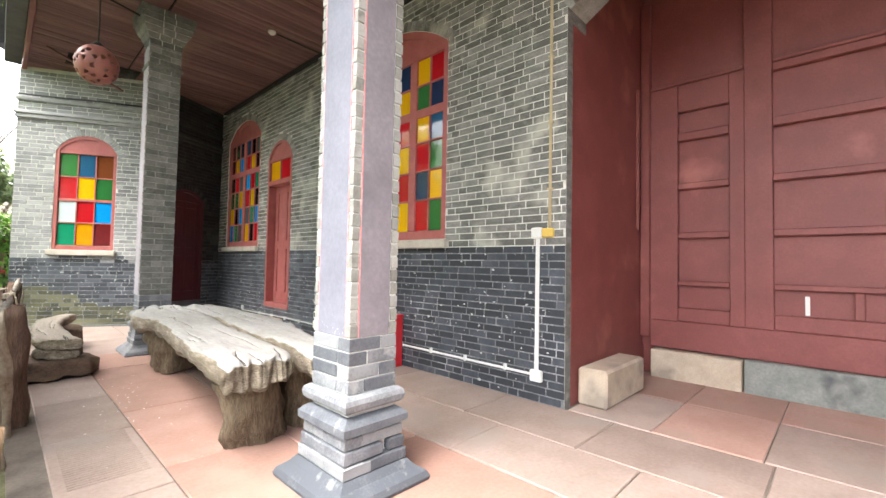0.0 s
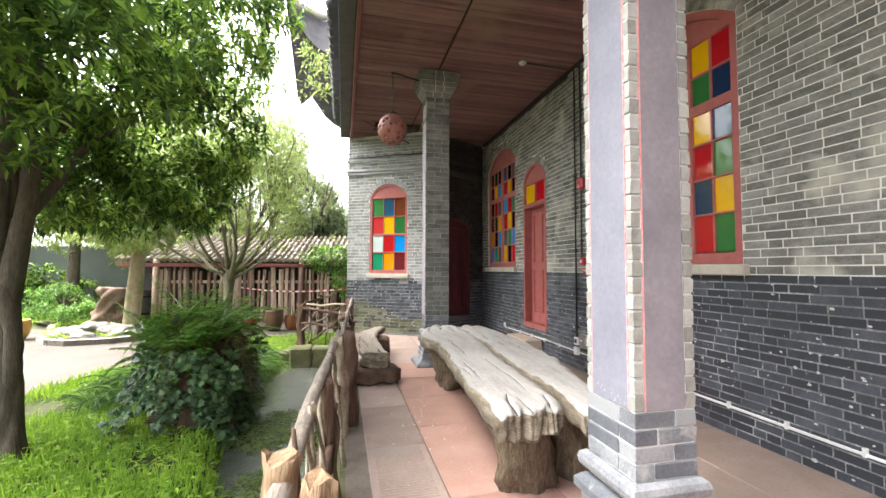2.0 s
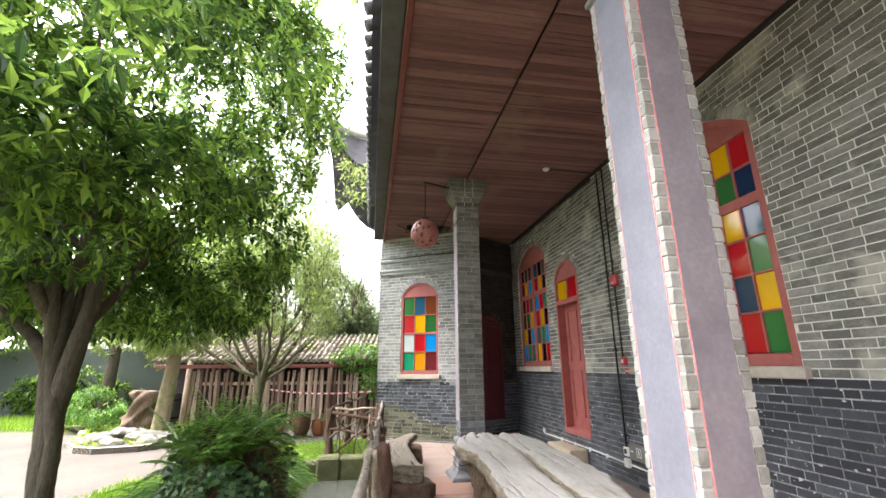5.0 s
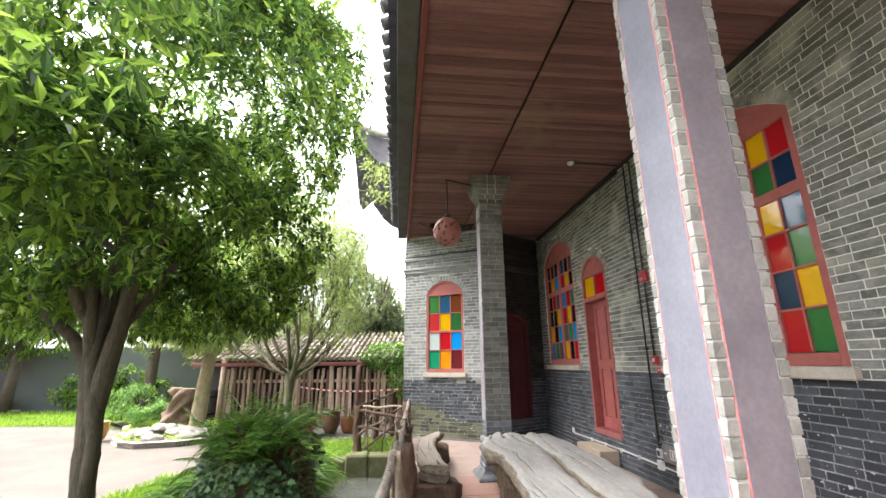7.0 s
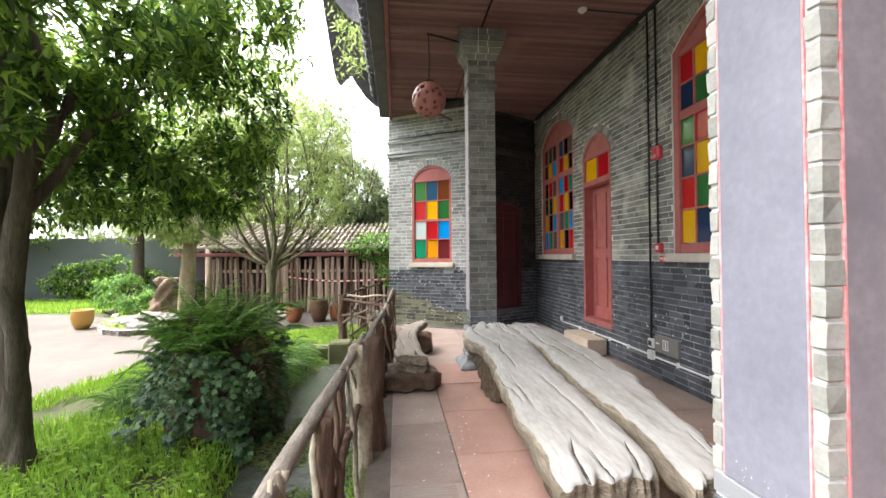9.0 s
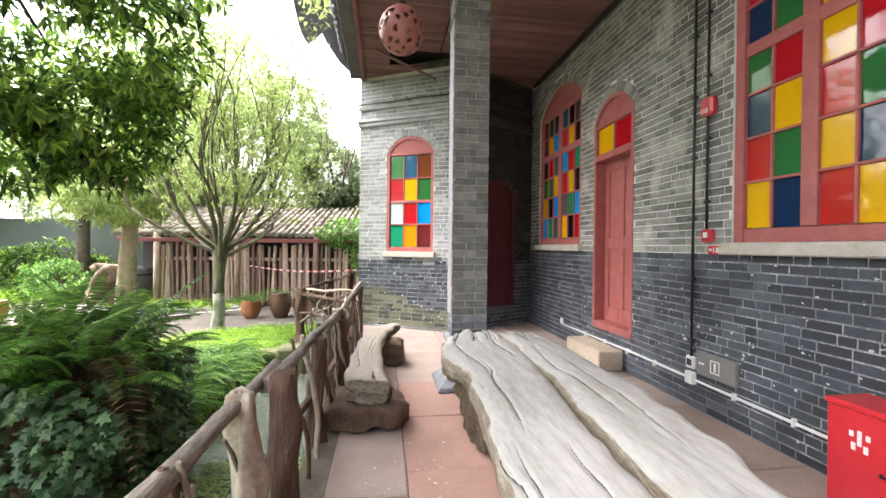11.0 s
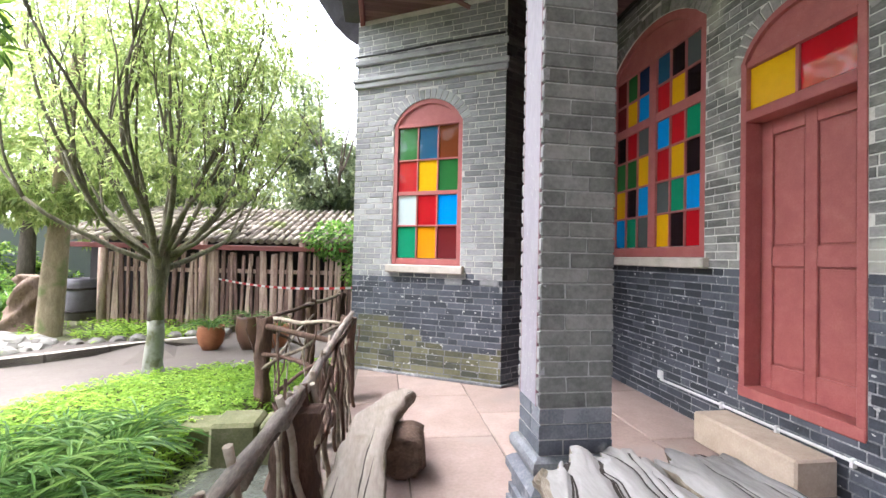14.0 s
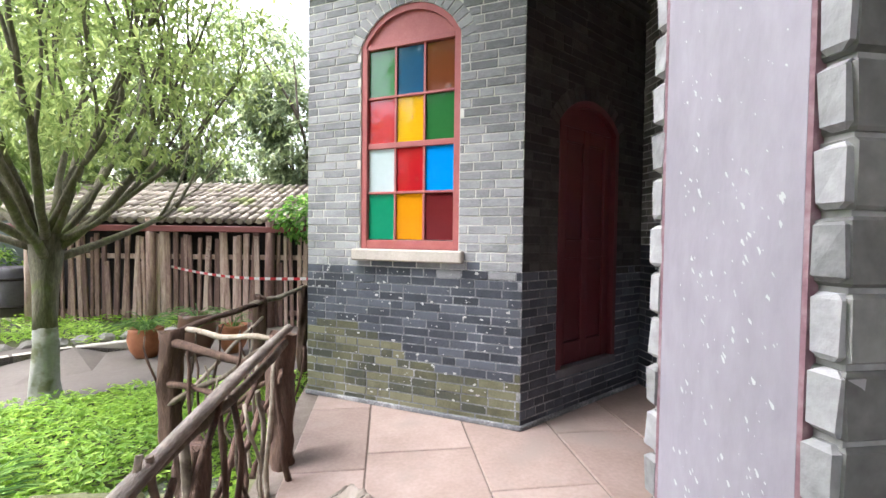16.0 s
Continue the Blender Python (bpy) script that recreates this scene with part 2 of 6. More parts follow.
def shared(name, me, parent, loc=(0, 0, 0), rz=0.0, scale=(1, 1, 1)):
    ob = new(name, me)
    ob.parent = parent
    ob.location, ob.rotation_euler, ob.scale = loc, (0, 0, rz), scale
    return ob


def empty(name, loc=(0, 0, 0), rz=0.0):
    ob = new(name)
    ob.location = loc
    ob.rotation_euler = (0, 0, rz)
    ob.empty_display_size = 0.1
    return ob


def add_box(bm, lo, hi, bevel=0.0, m=None, mi=0):
    lo, hi = Vector(lo), Vector(hi)
    r = bmesh.ops.create_cube(bm, size=1)
    vs = r["verts"]
    for v in vs:
        v.co = Vector((lo[i] + (v.co[i] + 0.5) * (hi[i] - lo[i]) for i in range(3)))
    fs = {f for v in vs for f in v.link_faces}
    for f in fs:
        f.material_index = mi
    if bevel:
        r = bmesh.ops.bevel(bm, geom=list({e for f in fs for e in f.edges}), offset=bevel, segments=1, affect="EDGES")
        vs = list({v for f in r["faces"] for v in f.verts} | {v for v in vs if v.is_valid})
        for f in r["faces"]:
            f.material_index = mi
    if m is not None:
        bmesh.ops.transform(bm, matrix=m, verts=vs)
    return vs


def box(lo, hi, bevel=0.0, m=None):
    bm = bmesh.new()
    add_box(bm, lo, hi, bevel, m)
    return bm


def frame_of(path, i):
    a, b = path[max(0, i - 1)], path[min(len(path) - 1, i + 1)]
    d = (Vector(b) - Vector(a)).normalized()
    side = d.cross(Vector((0, 0, 1))) if abs(d.z) < 0.9 else d.cross(Vector((1, 0, 0)))
    side.normalize()
    return side, d.cross(side).normalized()


def add_tube(bm, path, radii, sides=8, wobble=0.0, caps=True, seed=0.0):
    """A tapering branch or pipe along a path."""
    rings = []
    for i, p in enumerate(path):
        p = Vector(p)
        s, u = frame_of(path, i)
        r = radii[min(i, len(radii) - 1)]
        ring = []
        for k in range(sides):
            a = 2 * math.pi * k / sides
            w = 1 + wobble * noise.noise(Vector((p.x * 3 + seed, p.y * 3 + math.cos(a) * 1.3, p.z * 3 + math.sin(a) * 1.3)))
            w += 0.45 * wobble * noise.noise(Vector((p.x * 8 + math.cos(a) * 3.4, p.y * 8 + seed, p.z * 8 + math.sin(a) * 3.4)))
            ring.append(bm.verts.new(p + (s * math.cos(a) + u * math.sin(a)) * r * w))
        rings.append(ring)
    for a, b in zip(rings, rings[1:]):
        for k in range(sides):
            f = bm.faces.new((a[k], a[(k + 1) % sides], b[(k + 1) % sides], b[k]))
            f.smooth = True
    if caps:
        bm.faces.new(rings[0][::-1])
        bm.faces.new(rings[-1])
    return bm


def tube(path, radii, sides=8, wobble=0.0, seed=0.0):
    return add_tube(bmesh.new(), path, radii if isinstance(radii, (list, tuple)) else [radii], sides, wobble, True, seed)


def crooked(a, b, n=6, amp=0.03, seed=0.0):
    """A path from a to b that wanders a little."""
    a, b = Vector(a), Vector(b)
    pts = []
    for i in range(n + 1):
        k = i / n
        p = a.lerp(b, k)
        w = math.sin(math.pi * k) ** 0.5 if 0 < k < 1 else 0
        o = noise.noise_vector(Vector((k * 2.6 + seed * 7.3, seed * 3.1, 0.5)))
        pts.append(p + o * amp * w * 2)
    return pts


def raw_mesh(name, verts, faces, mats, indices=None, smooth=False):
    me = bpy.data.meshes.new(name)
    me.from_pydata(verts, [], faces)
    for m in mats:
        me.materials.append(m)
    if indices is not None:
        me.polygons.foreach_set("material_index", indices)
    if smooth:
        me.polygons.foreach_set("use_smooth", [True] * len(me.polygons))
    me.update()
    return me


# ---------- the shape of walls with arched openings ----------
def arch_z(op, u):
    """The height of the opening's soffit at u: op = (u0, u1, sill, spring, crown)."""
    u0, u1, sill, spring, crown = op
    half, rise = (u1 - u0) / 2, crown - spring
    if rise < 1e-3:
        return spring
    r = (half * half + rise * rise) / (2 * rise)
    x = min(abs(u - (u0 + u1) / 2), half)
    return crown - r + math.sqrt(max(0, r * r - x * x))


def slab_with_openings(width, height, thick, openings, steps=12):
    """A wall in its own frame: u along x, outside face at y = 0, inside at y = thick, with real openings."""
    us = {0.0, width}
    for op in openings:
        for i in range(steps + 1):
            us.add(op[0] + (op[1] - op[0]) * i / steps)
    us = sorted(us)
    bm = bmesh.new()

    def quad(*pts):
        bm.faces.new([bm.verts.new(p) for p in pts])

    for a, b in zip(us, us[1:]):
        mid = (a + b) / 2
        op = next((o for o in openings if o[0] - 1e-6 <= mid <= o[1] + 1e-6), None)
        for y, flip in ((0, 0), (thick, 1)):
            spans = [((0, 0), (height, height))] if op is None else [((0, 0), (op[2], op[2])), ((arch_z(op, a), arch_z(op, b)), (height, height))]
            for (la, lb), (ha, hb) in spans:
                if ha - la < 1e-6 and hb - lb < 1e-6:
                    continue
                pts = [(a, y, la), (b, y, lb), (b, y, hb), (a, y, ha)]
                quad(*(pts[::-1] if flip else pts))
        if op:
            za, zb = arch_z(op, a), arch_z(op, b)
            quad((a, 0, za), (b, 0, zb), (b, thick, zb), (a, thick, za))
            quad((b, 0, op[2]), (a, 0, op[2]), (a, thick, op[2]), (b, thick, op[2]))
    for op in openings:
        quad((op[0], 0, op[2]), (op[0], 0, op[3]), (op[0], thick, op[3]), (op[0], thick, op[2]))
        quad((op[1], 0, op[3]), (op[1], 0, op[2]), (op[1], thick, op[2]), (op[1], thick, op[3]))
    quad((0, 0, 0), (0, 0, height), (0, thick, height), (0, thick, 0))
    quad((width, 0, height), (width, 0, 0), (width, thick, 0), (width, thick, height))
    quad((0, 0, height), (width, 0, height), (width, thick, height), (0, thick, height))
    return bm


COURSE, LENGTH, GAP = 0.0705, 0.222, 0.009


def lay_bricks(width, height, openings, seed, start=0.0, ring=0.125):
    """Rectangles (u0, u1, z0, z1) of bricks in running bond, kept clear of openings and their arch rings."""
    rnd = random.Random(seed)
    rows = int(height / COURSE)
    found = []
    for k in range(rows):
        z0, z1 = k * COURSE + GAP / 2, (k + 1) * COURSE - GAP / 2
        cuts = []
        for op in openings:
            if op[2] < z1 and z0 < op[4] + ring:
                if z0 < op[3]:
                    cuts.append((op[0] - 0.004, op[1] + 0.004))
                else:
                    big = (op[0] - ring, op[1] + ring, op[2], op[3], op[4] + ring)
                    inside = [op[0] - ring + i * 0.01 for i in range(int((op[1] - op[0] + 2 * ring) / 0.01) + 1)]
                    inside = [u for u in inside if arch_z(big, u) > (z0 + z1) / 2]
                    if inside:
                        cuts.append((inside[0], inside[-1]))
        u = -LENGTH * (0.5 if k % 2 else 0.0) - rnd.random() * 0.06 + start
        while u < width:
            ln = LENGTH * rnd.uniform(0.94, 1.04) if rnd.random() < 0.72 else LENGTH * 0.52
            spans = [(max(u + GAP / 2, 0.0), min(u + ln - GAP / 2, width))]
            for c0, c1 in cuts:
                spans = [s for a, b in spans for s in ((a, min(b, c0)), (max(a, c1), b)) if s[1] - s[0] > 0.025]
            found += [(a, b, z0, z1) for a, b in spans if b - a > 0.025]
            u += ln
    return found


BRICK_FACES = [(0, 1, 2, 3), (0, 4, 5, 1), (1, 5, 6, 2), (2, 6, 7, 3), (3, 7, 4, 0)]


def brick_verts(u0, u1, z0, z1, d, rnd):
    """One brick proud of the wall, its face a little smaller than its foot."""
    e = 0.003
    j = lambda: rnd.uniform(-0.0016, 0.0016)
    return [(u0 + e, -d + j(), z0 + e), (u1 - e, -d + j(), z0 + e), (u1 - e, -d + j(), z1 - e), (u0 + e, -d + j(), z1 - e),
            (u0, 0.001, z0), (u1, 0.001, z0), (u1, 0.001, z1), (u0, 0.001, z1)]


def brickwork(wall, rects, choose, near, seed, mats=None):
    """Bricks in the wall's frame: those that near() picks as parts, the rest joined."""
    rnd = random.Random(seed)
    mats = mats or [BRICK_UP, BRICK_LOW, BRICK_MOSS, BRICK_PALE]
    verts, faces, idx, count = [], [], [], 0
    for u0, u1, z0, z1 in rects:
        mi = choose((u0 + u1) / 2, (z0 + z1) / 2)
        d = rnd.uniform(0.003, 0.0075)
        if near((u0 + u1) / 2, (z0 + z1) / 2) and count < 300:
            count += 1
            me = raw_mesh("brick", brick_verts(u0, u1, z0, z1, d, rnd), BRICK_FACES, [mats[mi]])
            shared("brick", me, wall)
        else:
            b = len(verts)
            verts += brick_verts(u0, u1, z0, z1, d, rnd)
            faces += [tuple(b + i for i in f) for f in BRICK_FACES]
            idx += [mi] * 5
    if verts:
        ob = new("brickwork", raw_mesh("brickwork", verts, faces, mats, idx))
        ob.parent = wall
        ob["kind"] = "stuff"


def arch_ring(wall, op, mat=BRICK_UP, depth=0.118, proud=0.008):
    """Bricks on edge round the head of an opening."""
    u0, u1, sill, spring, crown = op
    half, rise = (u1 - u0) / 2, crown - spring
    r = (half * half + rise * rise) / (2 * rise)
    cz, cu = crown - r, (u0 + u1) / 2
    a = math.asin(min(1, half / r))
    n = max(5, int(2 * a * r / 0.066))
    for i in range(-1, n + 1):
        t0, t1 = -a + 2 * a * i / n + 0.0055 / r, -a + 2 * a * (i + 1) / n - 0.0055 / r
        vs = []
        for y in (-proud, 0.001):
            for rr, t in ((r, t0), (r, t1), (r + depth, t1), (r + depth, t0)):
                vs.append((cu + rr * math.sin(t), y, cz + rr * math.cos(t)))
        shared("arch_brick", raw_mesh("arch_brick", vs, BRICK_FACES, [mat]), wall)


# ---------- veranda: walls ----------
WALL_X, FACE_Y0, CEIL_Z = 3.72, 2.36, 4.5
VERTEX, SIDE = Vector((2.19, 9.88, 0)), 1.98
WALL_LEN = 10.86 - FACE_Y0
# openings along the main wall, measured from its corner: u0, u1, sill, spring, crown
WIN_A = (3.80 - FACE_Y0, 6.03 - FACE_Y0, 1.50, 3.74, 4.14)
DOOR = (7.40 - FACE_Y0, 8.31 - FACE_Y0, 0.47, 3.06, 3.37)
WIN_B = (8.70 - FACE_Y0, 10.32 - FACE_Y0, 1.50, 3.72, 4.08)
BAND = 1.38


def set_wall(name, ops, width, height, thick, loc, rz, label):
    w = part(name, slab_with_openings(width, height, thick, ops), MORTAR)
    w.location, w.rotation_euler = loc, (0, 0, rz)
    return tagged(w, label, "wall", kind="structure")


# u runs towards -y for someone facing the wall from the veranda: the wall's frame is turned so that u = 0 is the far end
def flip(op):
    return (WALL_LEN - op[1], WALL_LEN - op[0], op[2], op[3], op[4])


MAIN_OPS = [flip(WIN_A), flip(DOOR), flip(WIN_B)]
wall_main = set_wall("wall_east", MAIN_OPS, WALL_LEN, CEIL_Z, 0.36, (WALL_X, FACE_Y0 + WALL_LEN, 0), radians(-90), "grey brick wall with white joints and slate-painted base")
TOWER_A = (0.56, 1.47, 1.35, 3.08, 3.38)
wall_tower_front = set_wall("wall_tower_front", [TOWER_A], SIDE, 4.5, 0.3, (VERTEX.x - SIDE * math.cos(radians(29.4)), VERTEX.y + SIDE * math.sin(radians(29.4)), 0), radians(-29.4), "grey brick tower wall, dark and mossy towards the floor")
TOWER_D = (0.42, 1.30, 0.37, 2.42, 2.64)
wall_tower_side = set_wall("wall_tower_side", [TOWER_D], 1.92, 4.5, 0.3, (VERTEX.x, VERTEX.y, 0), radians(30), "dark shaded brick tower wall with a narrow doorway")


# ---------- windows and doors ----------
def head_panel(bm, op, z0, inset, y0, y1, steps=14):
    """A board that fills the arch above z0."""
    u0, u1 = op[0] + inset, op[1] - inset
    for i in range(steps):
        a, b = u0 + (u1 - u0) * i / steps, u0 + (u1 - u0) * (i + 1) / steps
        za, zb = max(z0, arch_z(op, a) - 0.002), max(z0, arch_z(op, b) - 0.002)
        pts = [(a, z0), (b, z0), (b, zb), (a, za)]
        f = [bm.verts.new((u, y0, z)) for u, z in pts]
        g = [bm.verts.new((u, y1, z)) for u, z in pts]
        bm.faces.new(f)
        bm.faces.new(g[::-1])
        bm.faces.new((f[1], f[0], g[0], g[1]))
        bm.faces.new((f[3], f[2], g[2], g[3]))


def arch_band(bm, op, width, y0, y1, steps=16):
    """A bent moulding under the arch."""
    prev = None
    for i in range(steps + 1):
        u = op[0] + (op[1] - op[0]) * i / steps
        z = arch_z(op, u)
        c = ((op[0] + op[1]) / 2, op[4] - 1.6)
        d = Vector((c[0] - u, c[1] - z)).normalized() * width
        cur = [bm.verts.new(p) for p in ((u, y0, z), (u + d.x, y0, z + d.y), (u + d.x, y1, z + d.y), (u, y1, z))]
        if prev:
            for k in range(4):
                bm.faces.new((prev[k], cur[k], cur[(k + 1) % 4], prev[(k + 1) % 4]))
        prev = cur


def window(name, wall, op, y, groups, rows, label, top_rail, bar=None, sill=(0.06, 0.10), frame_w=0.055, stile=0.09, bar_half=0.05):
    """groups: lists of pane columns from u0 to u1, each a string of colour keys from the top row down. rows: glass heights."""
    w = empty(name)
    w.matrix_world = wall.matrix_world
    w.location, w.rotation_euler = wall.location, wall.rotation_euler
    tagged(w, label, "window", kind="structure")
    u0, u1, s, spring, crown = op
    bm = bmesh.new()
    add_box(bm, (u0, y - 0.035, s), (u0 + frame_w, y + 0.06, spring), 0.004)
    add_box(bm, (u1 - frame_w, y - 0.035, s), (u1, y + 0.06, spring), 0.004)
    add_box(bm, (u0 + frame_w, y - 0.03, s), (u1 - frame_w, y + 0.06, rows[0] - 0.004), 0.004)
    add_box(bm, (u0 + frame_w, y - 0.03, rows[-1]), (u1 - frame_w, y + 0.06, top_rail), 0.004)
    arch_band(bm, op, frame_w, y - 0.037, y + 0.06)
    part("window_frame", bm, RED_FRAME, w)
    bm = bmesh.new()
    head_panel(bm, op, top_rail, 0.01, y - 0.012, y + 0.03)
    part("head_panel", bm, RED_FRAME, w)
    inner0, inner1 = u0 + frame_w, u1 - frame_w
    n = sum(len(g) for g in groups)
    pw = (inner1 - inner0 - stile * (len(groups) - 1)) / n
    u = inner0
    for gi, g in enumerate(groups):
        if gi:
            part("stile", box((u, y - 0.025, rows[0]), (u + stile, y + 0.05, rows[-1]), 0.004), RED_FRAME, w)
            u += stile
        for ci, keys in enumerate(g):
            if ci:
                part("glazing_bar", box((u - 0.009, y - 0.018, rows[0]), (u + 0.009, y + 0.03, rows[-1])), RED_FRAME, w)
            for k, key in enumerate(keys):
                z1 = rows[len(rows) - 1 - k]
                z0 = rows[len(rows) - 2 - k]
                if key == " ":
                    continue
                part("pane", box((u + 0.004, y, z0 + 0.004), (u + pw - 0.004, y + 0.005, z1 - 0.004)), glass(key), w, GLASS_NAMES[key] + " glass pane")
            u += pw
    for z in rows[1:-1]:
        h = bar_half if bar is not None and abs(z - bar) < 1e-6 else 0.010
        part("transom_bar" if h > 0.015 else "glazing_bar", box((inner0, y - 0.021, z - h), (inner1, y + 0.031, z + h), 0.003), RED_FRAME, w)
    if sill:
        part("window_sill", box((u0 - sill[0], -0.075, s - sill[1]), (u1 + sill[0], 0.12, s), 0.012), SILL, w, "weathered stone sill")
    return w


window("window_1", wall_main, MAIN_OPS[0], 0.05,
       [["rbgbry", "ygrygb"], ["ryyryr", "gbrgby", "yrgbyr", "byryry"], ["ygyrbr", "rbsgyg"]],
       [1.61, 1.975, 2.32, 2.665, 3.02, 3.36, 3.68], "wide arched red-framed window with stained coloured panes", 3.74, bar=3.02, stile=0.115, frame_w=0.085)
window("window_2", wall_main, MAIN_OPS[2], 0.05,
       [["mmkgyc", "gyrgke", "bctyct"], ["srcrty", "kyryek", "tkekcr"]],
       [1.61, 1.96, 2.305, 2.65, 3.01, 3.35, 3.66], "arched red-framed window of many coloured panes", 3.71, bar=3.01, stile=0.12, frame_w=0.085)
window("window_3", wall_tower_front, TOWER_A, 0.045, [["grwe", "syrn", "ogcm"]],
       [1.43, 1.83, 2.23, 2.64, 3.05], "arched red-framed tower window with twelve coloured panes", 3.09, bar=2.23, bar_half=0.024, sill=(0.05, 0.10))


def panel_leaf(parent, u0, u1, z0, z1, y, mat):
    leaf = part("door_leaf", box((u0, y, z0), (u1, y + 0.045, z1), 0.004), mat, parent, "red painted door leaf")
    mid, zm = (u0 + u1) / 2, z0 + (z1 - z0) * 0.49
    for a, b in ((u0, u0 + 0.10), (mid - 0.045, mid + 0.045), (u1 - 0.10, u1)):
        part("door_stile", box((a + 0.001, y - 0.022, z0 + 0.001), (b - 0.001, y + 0.002, z1 - 0.001), 0.005), mat, leaf)
    for a, b in ((z0 + 0.002, z0 + 0.19), (zm - 0.076, zm + 0.076), (z1 - 0.12, z1 - 0.002)):
        for c, d in ((u0 + 0.10, mid - 0.045), (mid + 0.045, u1 - 0.10)):
            part("door_rail", box((c, y - 0.021, a), (d, y + 0.002, b), 0.004), mat, leaf)
    for c, d in ((u0 + 0.10, mid - 0.045), (mid + 0.045, u1 - 0.10)):
        for a, b in ((z0 + 0.19, zm - 0.076), (zm + 0.076, z1 - 0.12)):
            part("door_panel", box((c + 0.012, y - 0.008, a + 0.012), (d - 0.012, y + 0.001, b - 0.012), 0.006), mat, leaf)
    return leaf


door_1 = empty("door_1")
door_1.location, door_1.rotation_euler = wall_main.location, wall_main.rotation_euler
tagged(door_1, "closed red panelled door under a yellow and red transom", "door", kind="structure")
d0, d1, dz, dsp, dcr = MAIN_OPS[1]
bm = bmesh.new()
add_box(bm, (d0, -0.012, dz), (d0 + 0.055, 0.22, dsp), 0.004)
add_box(bm, (d1 - 0.055, -0.012, dz), (d1, 0.22, dsp), 0.004)
add_box(bm, (d0 + 0.055, -0.02, 2.585), (d1 - 0.055, 0.22, 2.67), 0.006)
add_box(bm, (d0 + 0.055, -0.008, 3.02), (d1 - 0.055, 0.12, 3.07), 0.004)
arch_band(bm, MAIN_OPS[1], 0.05, -0.013, 0.1)
part("door_frame", bm, RED_FRAME, door_1)
part("threshold", box((d0, -0.02, dz - 0.07), (d1, 0.24, dz + 0.015), 0.006), RED_FRAME, door_1)
bm = bmesh.new()
head_panel(bm, MAIN_OPS[1], 3.06, 0.01, 0.02, 0.06)
part("head_panel", bm, RED_FRAME, door_1)
mid = (d0 + d1) / 2
for a, b, k in ((d0 + 0.055, mid - 0.006, "y"), (mid + 0.006, d1 - 0.055, "r")):
    part("pane", box((a, 0.03, 2.672), (b, 0.036, 3.018)), glass(k), door_1, GLASS_NAMES[k] + " glass pane")
part("glazing_bar", box((mid - 0.012, 0.01, 2.67), (mid + 0.012, 0.05, 3.02)), RED_FRAME, door_1)
leaf = panel_leaf(door_1, d0 + 0.056, d1 - 0.056, dz + 0.016, 2.584, 0.15, RED_FRAME)
part("door_knob", tube([(d1 - 0.085, 0.13, 1.60), (d1 - 0.085, 0.108, 1.60)], [0.013, 0.014], 10), DEEP_RED, leaf)

door_2 = empty("door_2")
door_2.location, door_2.rotation_euler = wall_tower_side.location, wall_tower_side.rotation_euler
tagged(door_2, "narrow deep red arched door in the dark tower wall", "door", kind="structure")
e0, e1, ez, esp, ecr = TOWER_D
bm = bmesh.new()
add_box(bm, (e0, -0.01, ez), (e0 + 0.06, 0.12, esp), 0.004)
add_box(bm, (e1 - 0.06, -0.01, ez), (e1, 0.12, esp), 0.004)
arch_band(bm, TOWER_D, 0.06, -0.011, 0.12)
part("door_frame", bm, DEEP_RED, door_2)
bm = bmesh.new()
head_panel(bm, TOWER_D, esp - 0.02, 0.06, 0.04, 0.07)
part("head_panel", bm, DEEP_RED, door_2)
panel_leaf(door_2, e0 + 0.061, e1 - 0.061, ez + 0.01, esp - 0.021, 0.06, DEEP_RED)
# dark grey threshold, its tone lowered for the recess's shade
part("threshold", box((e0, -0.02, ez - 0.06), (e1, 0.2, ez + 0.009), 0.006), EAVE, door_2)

# ---------- the recessed main entrance ----------
REC_X, REC_Y = 5.62, -2.2
tagged(part("wall_recess_side", box((WALL_X + 0.362, FACE_Y0, 0), (REC_X + 0.3, FACE_Y0 + 0.3, CEIL_Z)), RED_DOOR), "tall red-painted timber side wall of the entrance", "wall", kind="structure")
end_cap = part("wall_end", box((WALL_X + 0.10, FACE_Y0 - 0.006, 0.0), (WALL_X + 0.36, FACE_Y0 + 0.003, 3.4)), RED_DOOR)
tagged(end_cap, "red-painted jamb boards beside the brick corner", "trim", kind="structure")
tagged(part("wall_recess_back", box((REC_X + 0.08, REC_Y - 0.3, 0), (REC_X + 0.4, FACE_Y0, CEIL_Z)), RED_DOOR), "red-painted timber wall behind the entrance door", "wall", kind="structure")
tagged(part("wall_recess_south", box((WALL_X, REC_Y - 3.8, 0), (REC_X + 0.4, REC_Y - 0.3, CEIL_Z)), PLASTER), "plain rendered wall beyond the entrance", "wall", kind="structure")
ENTRY = (0.002, FACE_Y0 - REC_Y + 0.298, 0.04, 3.62, 4.34)
header = part("wall_header", slab_with_openings(FACE_Y0 - REC_Y + 0.3, CEIL_Z + 0.10, 0.36, [ENTRY], 24), BRICK_UP)
header.location, header.rotation_euler = (WALL_X, FACE_Y0 - 0.002, -0.10), (0, 0, radians(-90))
tagged(header, "brick arch over the entrance recess", "wall", kind="structure")
arch_ring(header, (0.08, ENTRY[1] - 0.08, 0.04, 3.62, 4.34), BRICK_UP)

door_3 = empty("door_3", (REC_X, 0, 0))
tagged(door_3, "tall closed red timber door with wide horizontal panels", "door", kind="structure")


def rail(lo, hi, name="door_rail", mat=RED_DOOR, b=0.008):
    part(name, box(lo, hi, b), mat, door_3)


